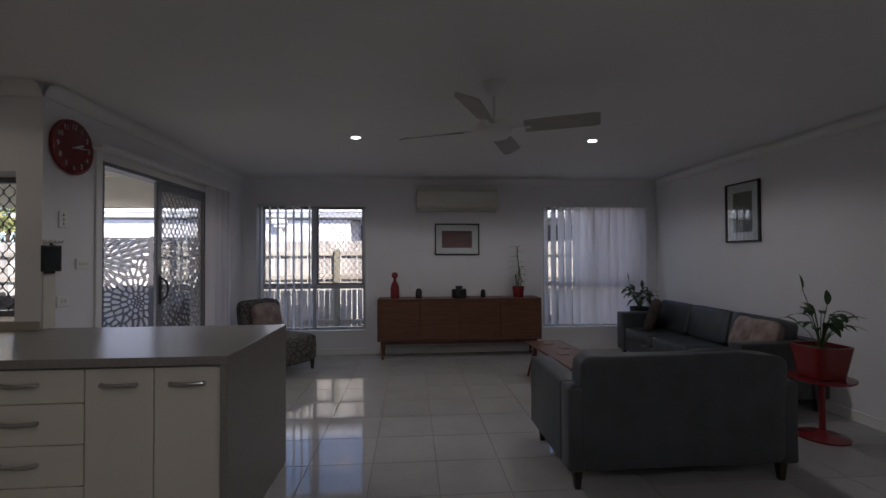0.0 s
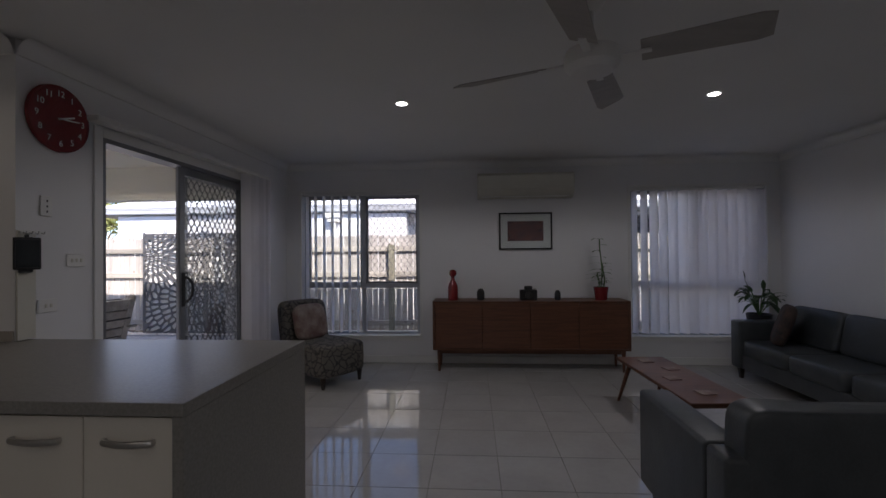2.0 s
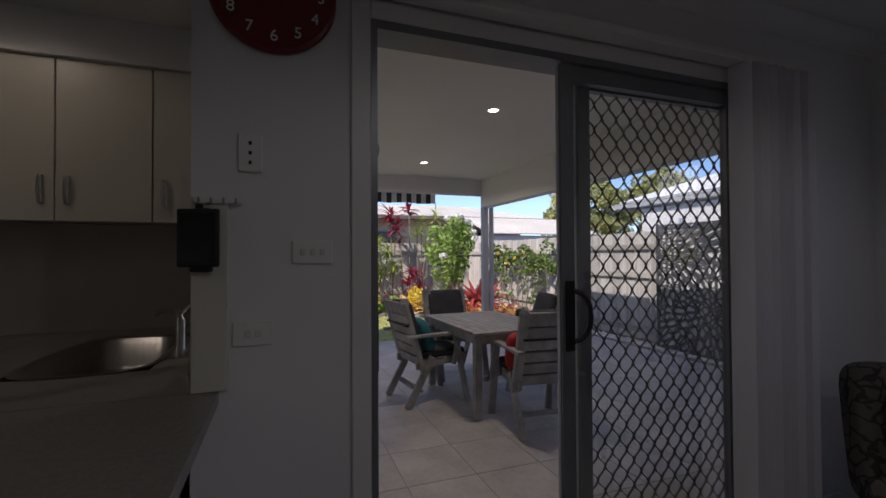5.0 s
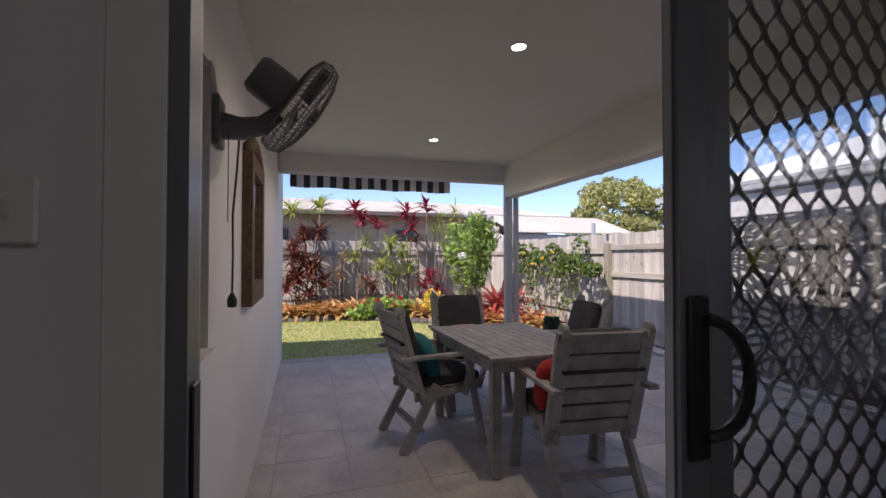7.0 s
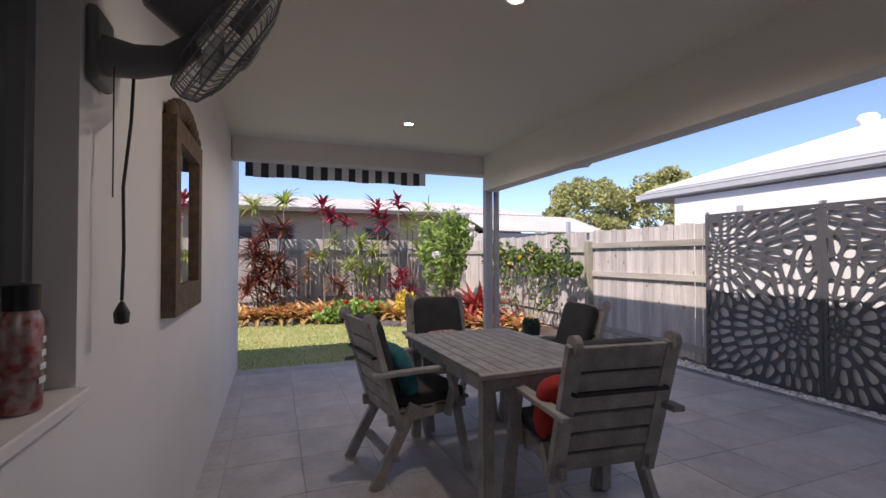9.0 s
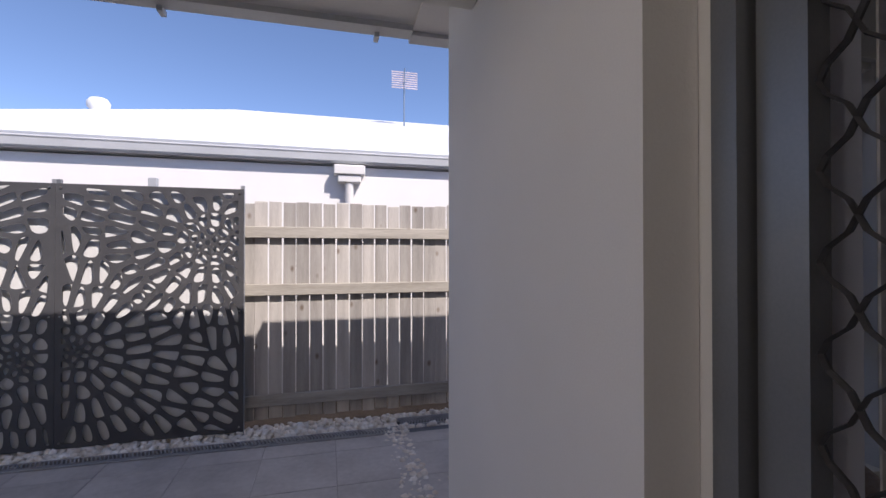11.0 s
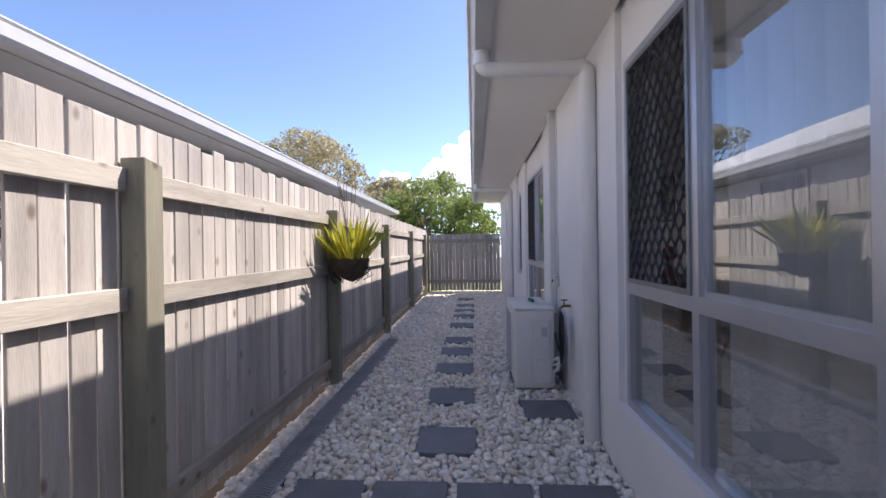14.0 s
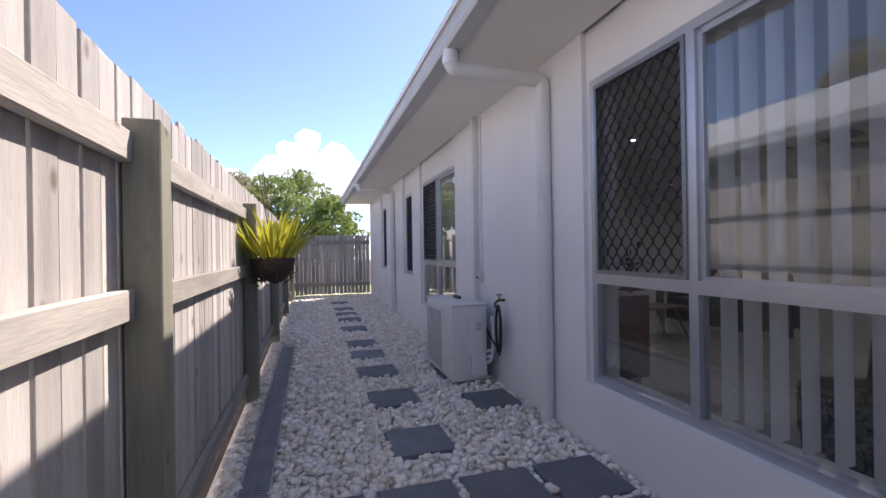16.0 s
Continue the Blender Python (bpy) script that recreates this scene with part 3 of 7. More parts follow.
# kitchen window
t = thing("window_5", "dark framed kitchen window over the bench", "window", kind="structure")
kx0, kz0, kx1, kz1 = KWIN
km = (kx0 + kx1) / 2
part("window_frame", wall_mesh([kx0, kx1], [kz0, kz1], [(kx0 + 0.04, kz0 + 0.04, km - 0.02, kz1 - 0.04), (km + 0.02, kz0 + 0.04, kx1 - 0.04, kz1 - 0.04)], lambda u, v, d: (u, 3.09 + d, v), 0.05), DARKALU, t)
for a, b in ((kx0 + 0.04, km - 0.02), (km + 0.02, kx1 - 0.04)):
    part("pane", B((a, 3.105, kz0 + 0.04, b, 3.11, kz1 - 0.04)), GLASS, t).visible_shadow = False
part("grille", grille(bmesh.new(), km + 0.02, kz0 + 0.04, kx1 - 0.04, kz1 - 0.04, 3.132), GRILLE, t, "black diamond security grille")
part("window_sill", B((kx0, 3.142, kz0 - 0.03, kx1, 3.25, kz0 - 0.002), bevel=0.004), RENDER, t)

# sliding door: fixed frame, a glass leaf and a screen leaf both slid to the north half
t = thing("door_1", "open charcoal sliding door with a diamond mesh screen leaf", "door", kind="structure")
dy0, dy1, dh = 3.385, 5.315, 2.135
part("door_frame", wall_mesh([dy0, dy1], [-0.03, dh], [(dy0 + 0.022, -0.004, dy1 - 0.045, dh - 0.03)], lambda u, v, d: (-2.487 - d, u, v), 0.058), DARKALU, t)
part("outer_frame", wall_mesh([dy0, dy1], [-0.03, dh], [(dy0 + 0.008, -0.004, dy1 - 0.04, dh - 0.03)], lambda u, v, d: (-2.5455 - d, u, v), 0.075), DARKALU, t)
part("door_track", B((-2.62, dy0 + 0.023, -0.004, -2.492, dy1 - 0.046, 0.008)), ALU, t)
for rx_ in (-2.515, -2.577):
    part("track_rib", B((rx_ - 0.003, dy0 + 0.024, 0.009, rx_ + 0.003, dy1 - 0.046, 0.016), bevel=0.001), ALU, t)
part("jamb_rib", B((-2.56, dy0 + 0.0085, 0, -2.553, dy0 + 0.02, dh - 0.037), bevel=0.001), ALU, t)
part("strike_plate", B((-2.535, dy0 + 0.0225, 0.94, -2.50, dy0 + 0.027, 1.14), bevel=0.002), BLACK, t, "black lock keeper")
for nm, x, m2, mid, end in (("glass_leaf", -2.497, None, 4.145, 5.13), ("screen_leaf", -2.56, GRILLE, 4.275, 5.268)):
    lf = part(nm, wall_mesh([mid, end], [0.017, dh - 0.038], [(mid + 0.06, 0.10, end - 0.065, dh - 0.10)], lambda u, v, d: (x - d, u, v), 0.035), DARKALU, t)
    # pale strip added along the leaf's edge to draw its bright highlight
    part("edge_trim", B((x - 0.03, mid - 0.004, 0.02, x - 0.012, mid - 0.0005, dh - 0.04), bevel=0.001), ALU, lf, "pale strip drawing the edge highlight")
    if m2:
        bm = grille(bmesh.new(), mid + 0.06, 0.10, end - 0.065, dh - 0.10, 0.0)
        bmesh.ops.transform(bm, matrix=Matrix(((0, 1, 0, x - 0.018), (1, 0, 0, 0), (0, 0, 1, 0), (0, 0, 0, 1))), verts=bm.verts)
        part("grille", bm, m2, lf, "black diamond security grille")
    else:
        part("pane", B((x - 0.02, mid + 0.06, 0.10, x - 0.015, end - 0.065, dh - 0.10)), GLASS, lf).visible_shadow = False
    sgn, xx = (1, x) if not m2 else (-1, x - 0.035)
    hy = mid + 0.05
    hd = B((xx, mid + 0.012, 0.95, xx + sgn * 0.008, mid + 0.058, 1.23), bevel=0.004)
    if not m2:
        tube([(xx + sgn * 0.004, hy, 1.19)] + [(xx + sgn * (0.010 + 0.026 * math.sin(a)), hy + 0.06 * math.sin(a), 1.09 + 0.10 * math.cos(a)) for a in [math.pi * i / 8 for i in range(9)]] + [(xx + sgn * 0.004, hy, 0.99)], 0.011, 8, hd)
    part("door_handle", hd, BLACK, lf, "black plastic pull handle", 40)
solid("trim", B((-2.5, 3.32, 0, -2.484, 3.384, 2.20), (-2.5, 3.385, 2.136, -2.484, 5.375, 2.20), (-2.5, 5.316, 0, -2.484, 5.375, 2.135), bevel=0.003), WHITE, "white painted door architrave", "trim", "structure")

# ---- fences ----
def fence_post(x, y, top, yaw=0):
    bm = B((-0.05, -0.05, -0.15, 0.05, 0.05, top), bevel=0.004)
    for v in bm.verts:
        if v.co.z > top - 0.02:
            v.co.z -= 0.02 * (v.co.x + 0.05) / 0.1
    p = part("post", bm, POSTWOOD)
    p.matrix_basis = pose(x, y, 0, 0, 0, yaw)
    return p


fence = thing("side_fence", "weathered timber paling fence with posts and three rails", "fence", kind="structure")
POSTS = (-8.35, -6.1, -3.85, -1.56, 0.82, 3.30, 5.93, 8.55, 9.34)
for x in POSTS:
    fence_post(x, 8.495, 1.545).parent = fence
for a, b in zip(POSTS, POSTS[1:]):
    for z in (1.457, 1.002, 0.132):
        r = part("rail", B((a + 0.052, 8.515, z - 0.045, b - 0.052, 8.551, z + 0.045), bevel=0.004), RAILWOOD, fence)
PALINGS = []
rng = random.Random(4)
for k in range(6):
    bm = B((-0.05, 0, -0.02, 0.05, 0.014, 1.69 + 0.006 * (k % 3)), bevel=0.002)
    for v in bm.verts:
        if v.co.z > 1:
            v.co.z += 0.02 * rng.uniform(-1, 1) * (v.co.x / 0.05) * 0.3
    me = bpy.data.meshes.new("paling")
    bmesh.ops.recalc_face_normals(bm, faces=bm.faces)
    bm.to_mesh(me)
    bm.free()
    me.materials.append(FENCE)
    PALINGS.append(me)


def palings(parent, start, end, place, pitch=0.104):
    x = start
    while x < end:
        ob = new("paling", rng.choice(PALINGS))
        ob.parent = parent
        ob.matrix_basis = place(x) @ pose(0, rng.uniform(0, 0.004), rng.uniform(-0.012, 0.012), 0, rng.uniform(-0.25, 0.25), 0) @ Matrix.Diagonal((rng.uniform(0.93, 1.0), 1, 1, 1))
        x += pitch * rng.uniform(0.985, 1.02)


palings(fence, -8.35, 9.36, lambda x: pose(x, 8.553, 0))
back = thing("back_fence", "tall grey timber paling fence behind the garden", "fence", kind="structure")
for z in (1.4, 0.3):
    part("rail", B((-13.36, -2.0, z - 0.045, -13.32, 8.5, z + 0.045)), RAILWOOD, back)
palings(back, -1.9, 8.5, lambda y: pose(-13.36, y, 0, 0, 0, 90))
ret = thing("corner_fence", "weathered paling fence at the garden corner", "fence", kind="structure")
for z in (1.4, 0.3):
    part("rail", B((-13.3, 8.488, z - 0.045, -8.47, 8.524, z + 0.045)), RAILWOOD, ret)
palings(ret, -13.3, -8.45, lambda x: pose(x, 8.526, 0))
gate = thing("side_gate", "timber paling gate across the end of the side path", "gate", kind="structure")
for z in (1.38, 0.25):
    part("rail", B((9.25, 6.45, z - 0.05, 9.29, 8.46, z + 0.05)), RAILWOOD, gate)
palings(gate, 6.5, 8.45, lambda y: pose(9.3, y, 0, 0, 0, -90) @ Matrix.Diagonal((1, 1, 0.925, 1)))

# ---- the neighbour's house to the north ----
nb = thing("neighbour_house", "white rendered house with a white steel roof behind the fence", "house", kind="structure")
part("wall", B((-7.6, 9.565, -0.15, -1.45, 9.8, 2.2)), RENDER, nb)
for wb in ((-1.448, 9.95, -0.15, 9.6, 10.2, 2.2), (-1.47, 9.802, -0.15, -1.45, 9.95, 2.2), (-7.6, 9.802, -0.15, -7.4, 15.5, 2.2), (9.4, 10.202, -0.15, 9.6, 15.5, 2.2)):
    part("wall", B(wb), RENDER, nb)
rf = bmesh.new()
N = [(-8.2, 9.58, 2.36), (10.2, 9.58, 2.36), (10.2, 15.6, 2.33), (-8.2, 15.6, 2.33), (-4.6, 12.5, 3.57), (6.6, 12.5, 3.57)]
for f in ((0, 1, 5, 4), (1, 2, 5), (2, 3, 4, 5), (3, 0, 4)):
    rf.faces.new([rf.verts.new(N[i]) for i in f])
part("roof", rf, ROOFWHITE, nb).modifiers.new("sheet", 'SOLIDIFY').thickness = 0.03
part("soffit", B((-8.2, 9.58, 2.215, 10.2, 10.6, 2.23)), GUTTER, nb)
for a, b, q in (((-8.2, 9.58, 2.225), (10.2, 9.58, 2.225), (0, -1, 0)), ((-8.2, 15.6, 2.225), (-8.2, 9.48, 2.225), (-1, 0, 0))):
    gt = gutter("gutter", a, b, q, "")
    gt.parent = nb
    for key in ("category", "kind", "label"):
        if key in gt:
            del gt[key]
for x0, x1, z0, z1 in ((-1.32, -0.72, 1.2, 2.16), (2.9, 3.9, 1.2, 2.16), (5.2, 6.0, 1.2, 2.16)):
    wn_ = part("window", wall_mesh([x0, x1], [z0, z1], [(x0 + 0.05, z0 + 0.05, x1 - 0.05, z1 - 0.05)], lambda u, v, d: (u, 9.905 + d, v), 0.043), ALU, nb)
    part("pane", B((x0 + 0.05, 9.925, z0 + 0.05, x1 - 0.05, 9.935, z1 - 0.05)), mat("far_pane", (0.03, 0.03, 0.035), rough=0.1), wn_)
    part("grille", grille(bmesh.new(), x0 + 0.05, z0 + 0.05, x1 - 0.05, z1 - 0.05, 9.9), ALU, wn_)

# ---- lamps ----
def downlight(x, y, z, power, colour, label, group):
    t = thing("downlight", label, "ceiling light", pose(x, y, z), group)
    part("ring", turned([(0.036, -0.001), (0.052, -0.001), (0.052, -0.006), (0.044, -0.010), (0.036, -0.004)], 28), WHITE, t, smooth=40)
    part("diffuser", turned([(0.0, -0.0055), (0.036, -0.0055), (0.036, -0.007), (0.0, -0.007)], 28), glow("lamp_disc", colour, 9.0), t, "glowing lamp")
    lamp = new("downlight_beam", bpy.data.lights.new("downlight_beam", 'SPOT'))
    lamp.data.energy, lamp.data.color, lamp.data.spot_size, lamp.data.spot_blend, lamp.data.shadow_soft_size = power, colour, radians(160), 0.3, 0.04
    lamp.matrix_world = pose(x, y, z - 0.02)
    return t


COOL, WARM = (0.97, 0.98, 1.0), (1.0, 0.90, 0.76)
for x, y in ((-0.652, 4.035), (1.645, 4.035)):
    downlight(x, y, CEILING, 4.2, COOL, "lit round recessed ceiling downlight", "living room downlights")
# unseen second pair behind the start of the walk, added to brighten the room
for x, y in ((-0.652, -1.0), (1.645, -1.0)):
    downlight(x, y, CEILING, 4.2, COOL, "lit round recessed ceiling downlight", "living room downlights")
for x, y in ((-1.9, 0.7), (-3.1, 1.9)):
    downlight(x, y, CEILING, 0.75, WARM, "lit warm recessed kitchen downlight", "kitchen downlights")
for x, y in ((-6.16, 4.75), (-4.125, 4.67)):
    downlight(x, y, 2.48, 11.5, WARM, "lit round downlight in the patio ceiling", "patio downlights")

# ---- kitchen ----
def handle_bar(length, m, parent):
    n = 10
    pts = [(-length / 2, 0, 0)] + [(-length / 2 + length * i / n, -0.014 - 0.014 * math.sin(math.pi * i / n), 0) for i in range(n + 1)] + [(length / 2, 0, 0)]
    bm = tube(pts, 0.007, 8)
    bmesh.ops.scale(bm, vec=(1, 1, 1.5), verts=bm.verts)
    bmesh.ops.transform(bm, matrix=m, verts=bm.verts)
    return part("handle", bm, STEEL, parent, "bowed brushed metal handle", 50)


FRONT = 2.0
cab = thing("base_cabinet", "cream laminate base cabinet with two doors and bowed handles", "cabinet", pose(0, 0, 0), "kitchen cabinets")
part("body", B((-1.64, FRONT + 0.02, 0.1, -1.03, 2.62, 0.885)), CABINET, cab)
part("kickboard", B((-1.64, FRONT + 0.07, 0, -1.03, FRONT + 0.085, 0.1)), CABINET, cab)
for x0, x1 in ((-1.638, -1.336), (-1.332, -1.03)):
    d = part("door", B((x0, FRONT, 0.105, x1, FRONT + 0.018, 0.875), bevel=0.002), CABINET, cab)
    handle_bar(0.155, pose((x0 + x1) / 2, FRONT, 0.80), d)
for k, (a, b) in enumerate(((-2.24, -1.642), (-3.02, -2.244), (-3.96, -3.024))):
    cab = thing("drawer_cabinet", "cream laminate drawer unit with bowed handles", "cabinet", pose(0, 0, 0), "kitchen cabinets")
    part("body", B((a, FRONT + 0.02, 0.1, b, 2.62, 0.885 if k == 0 else 0.74)), CABINET, cab)
    part("kickboard", B((a, FRONT + 0.07, 0, b, FRONT + 0.085, 0.1)), CABINET, cab)
    for z0, z1 in ((0.72, 0.875), (0.53, 0.716), (0.34, 0.526), (0.105, 0.336)):
        d = part("drawer", B((a + 0.002, FRONT, z0, b - 0.002, FRONT + 0.018, z1), bevel=0.002), CABINET, cab)
        handle_bar(0.155, pose((a + b) / 2 + 0.02, FRONT, (z0 + z1) / 2 + 0.01), d)
solid("bench_back", B((-2.495, 2.63, 0, -1.022, 2.66, 0.888)), WHITE, "white panel at the back of the kitchen bench", "panel", "structure")
top = thing("worktop", "speckled grey stone worktop with a waterfall end", "worktop", pose(0, 0, 0))
SX0, SX1, SY0, SY1 = -3.66, -2.86, 2.22, 2.66
part("slab", wall_mesh([-3.97, -2.505], [1.965, 2.845], [(SX0, SY0, SX1, SY1)], lambda u, v, w: (u, v, 0.89 + w), 0.04), STONE, top)
part("island_slab", B((-2.504, 1.965, 0.89, -0.985, 2.925, 0.93), bevel=0.003, seg=2), STONE, top)
part("waterfall_end", B((-1.024, 1.968, 0, -0.986, 2.922, 0.8895), bevel=0.003), STONE, top)
sink = thing("sink", "steel inset kitchen sink with a mixer tap", "sink", pose(0, 0, 0))
bm = bmesh.new()
rings = []
for k, (inset, z) in enumerate(((-0.02, 0.934), (0.0, 0.936), (0.02, 0.925), (0.05, 0.80), (0.09, 0.77))):
    rings.append([bm.verts.new(((SX0 + SX1) / 2 + ((SX1 - SX0) / 2 - inset) * math.copysign(abs(math.cos(a)) ** 0.5, math.cos(a)), (SY0 + SY1) / 2 + ((SY1 - SY0) / 2 - inset) * math.copysign(abs(math.sin(a)) ** 0.5, math.sin(a)), z)) for a in [2 * math.pi * i / 40 for i in range(40)]])
for a, b in zip(rings, rings[1:]):
    for i in range(40):
        bm.faces.new((a[i], a[(i + 1) % 40], b[(i + 1) % 40], b[i]))
bm.faces.new(rings[-1])
part("bowl", bm, STEEL, sink, smooth=50)
part("drain", turned([(0.0, 0.771), (0.04, 0.771), (0.045, 0.776), (0.03, 0.779), (0, 0.776)], 20, m=pose(-3.3, 2.44, 0)), STEEL, sink, smooth=40)
tap = tube([(-3.06, 2.72, 0.93), (-3.06, 2.72, 1.08), (-3.065, 2.715, 1.10), (-3.12, 2.69, 1.11), (-3.22, 2.65, 1.10), (-3.34, 2.58, 1.07)], 0.013, 10)
turned([(0.026, 0.93), (0.026, 0.955), (0.018, 0.965), (0.018, 1.08), (0.0, 1.1)], 16, tap, pose(-3.06, 2.72, 0))
part("tap", tap, STEEL, sink, "chrome mixer tap", 50)
part("lever", tube([(-3.06, 2.72, 1.10), (-3.085, 2.74, 1.125), (-3.13, 2.75, 1.135)], 0.006, 8), STEEL, sink)
for k, (a, b) in enumerate(((2.845, 2.485), (2.482, 2.08), (2.077, 1.675), (1.672, 1.27), (1.267, 0.865))):
    cab = thing("wall_cabinet", "cream laminate wall cabinet over the splashback", "cabinet", pose(0, 0, 0), "kitchen cabinets")
    part("body", B((-3.975, b, 1.52, -3.67, a, 2.30)), CABINET, cab)
    d = part("door", B((-3.668, b + 0.002, 1.51, -3.65, a - 0.002, 2.30), bevel=0.002), CABINET, cab)
    handle_bar(0.13, pose(-3.65, (b + 0.05) if k in (0, 1, 3) else (a - 0.05), 1.66) @ pose(0, 0, 0, 0, 90, 90) , d)
solid("bulkhead", B((-3.978, 0.4, 2.302, -3.62, 2.847, 2.518)), PAINT, "white bulkhead above the wall cabinets", "trim", "structure")
solid("splashback", B((-3.978, 0.4, 0.932, -3.966, 2.845, 1.515), (-3.64, 2.838, 0.932, -2.505, 2.848, 0.985)), SPLASH, "brown glossy splashback", "splashback", "structure")
solid("splashback_return", B((-2.499, 2.852, 0.932, -2.489, 2.95, 1.51), bevel=0.002), CREAM, "cream splashback return at the wall end", "splashback", "structure")
cab = thing("base_cabinet", "cream laminate base cabinet along the end wall", "cabinet", pose(0, 0, 0), "kitchen cabinets")
part("body", B((-3.97, 0.4, 0.1, -3.40, 1.96, 0.885)), CABINET, cab)
for y0, y1 in ((0.402, 0.918), (0.922, 1.438), (1.442, 1.958)):
    d = part("door", B((-3.40, y0, 0.105, -3.382, y1, 0.875), bevel=0.002), CABINET, cab)
    handle_bar(0.155, pose(-3.382, (y0 + y1) / 2, 0.8, 0, 0, 90), d)
part("worktop", B((-3.97, 0.4, 0.89, -3.37, 1.963, 0.93), bevel=0.003), STONE, cab, "speckled stone top")

# ---- things on the clock wall ----
def text_part(body, size, m, material, parent, depth=0.0008):
    cu = bpy.data.curves.new("digits", 'FONT')
    cu.body, cu.size, cu.align_x, cu.align_y, cu.extrude = body, size, 'CENTER', 'CENTER', depth
    tmp = bpy.data.objects.new("tmp", cu)
    scene.collection.objects.link(tmp)
    me = bpy.data.meshes.new_from_object(tmp.evaluated_get(bpy.context.evaluated_depsgraph_get()))
    bpy.data.objects.remove(tmp)
    bpy.data.curves.remove(cu)
    me.transform(m)
    me.materials.clear()
    me.materials.append(material)
    ob = new("numeral", me)
    ob.parent = parent
    return ob


FACE = Matrix(((0, 0, 1, 0), (1, 0, 0, 0), (0, 1, 0, 0), (0, 0, 0, 1)))
clock = thing("wall_clock", "round red wall clock with white numerals", "clock", Matrix.Translation((-2.498, 3.08, 2.16)))
part("case", turned([(0.0, 0.0), (0.188, 0.0), (0.192, 0.008), (0.188, 0.024), (0.176, 0.026), (0.172, 0.022), (0.0, 0.022)], 64, m=FACE), RED, clock, smooth=35)
for h in range(1, 13):
    a = radians(90 - 30 * h)
    text_part(str(h), 0.05, FACE @ Matrix.Translation((0.142 * math.cos(a), 0.142 * math.sin(a), 0.0245)), WHITE, clock)
for ang, ln, w in ((90 - 85, 0.12, 0.007), (90 - 70, 0.09, 0.010)):
    bm = B((-0.02, -w / 2, 0.027, ln, w / 2, 0.0285))
    bmesh.ops.transform(bm, matrix=FACE @ pose(0, 0, 0, 0, 0, ang), verts=bm.verts)
    part("pointer", bm, WHITE, clock)


def plate(y, z, w, h, name, label, parts=0, x=-2.498):
    t = thing(name, label, "switch", Matrix.Translation((x, y, z)))
    part("plate", B((0, -w / 2, -h / 2, 0.008, w / 2, h / 2), bevel=0.003), WHITE, t)
    for i in range(parts):
        o, q = i - (parts - 1) / 2, 0.008 if w > h else 0.0045
        part("rocker", B((0.008, -q + (o * 0.03 if w > h else 0), -1.3 * q + (o * 0.03 if h >= w else 0), 0.012, q + (o * 0.03 if w > h else 0), 1.3 * q + (o * 0.03 if h >= w else 0)), bevel=0.002), CREAM if h < w else BLACK, t)
    return t


plate(3.196, 1.347, 0.125, 0.075, "light_switch", "white plastic light switch plate", 3)
plate(3.012, 1.652, 0.07, 0.115, "wall_control", "white wall control plate with three black buttons", 3)
plate(3.02, 1.097, 0.115, 0.075, "power_outlet", "white double power outlet above the bench", 2)
hooks = thing("key_rack", "small key rack with hanging dark keys", "key rack", Matrix.Translation((-2.489, 2.925, 1.50)))
part("rail", B((0, -0.065, -0.008, 0.006, 0.065, 0.008)), WHITE, hooks)
for k in range(4):
    part("hook", tube([(0.006, -0.05 + 0.033 * k, 0), (0.022, -0.05 + 0.033 * k, -0.006), (0.026, -0.05 + 0.033 * k, 0.008)], 0.003, 6), STEEL, hooks)
for k, (dx, dz) in enumerate(((0, 0), (0.02, -0.012))):
    part("key", B((0.02, -0.058 + dx, -0.075 + dz, 0.026, -0.036 + dx, -0.012 + dz), bevel=0.004), BLACK, hooks, "dark key")
tab = thing("tablet", "black framed tablet on a wall bracket", "tablet", Matrix.Translation((-2.489, 2.885, 1.388)) @ pose(0, 0, 0, 0, 0, -18))
part("case", B((0.022, -0.06, -0.085, 0.036, 0.06, 0.085), bevel=0.006, seg=2), BLACK, tab)
part("screen", B((0.036, -0.05, -0.072, 0.0372, 0.05, 0.072)), mat("dark_screen", (0.02, 0.025, 0.028), rough=0.08), tab, "dark glass screen")
part("bracket", B((0, -0.03, -0.10, 0.024, 0.03, -0.02), bevel=0.004), BLACK, tab)

# blind track and the stacked slats beside the sliding door
rail = thing("blind_track", "white blind head rail above the sliding door", "blind track", pose(0, 0, 0))
part("rail", B((-2.484, 3.25, 2.205, -2.40, 5.53, 2.24), bevel=0.004), WHITE, rail)
t = thing("vertical_blind", "stacked cream fabric vertical blind beside the door", "blind", pose(0, 0, 0))
for k in range(9):
    bm = B((-0.05, -0.0012, -2.17, 0.05, 0.0012, 0))
    bmesh.ops.transform(bm, matrix=pose(-2.425, 5.06 + 0.054 * k, 2.203, 0, 0, 12 + 5 * (k % 2)), verts=bm.verts)
    part("slat", bm, SLAT, t)

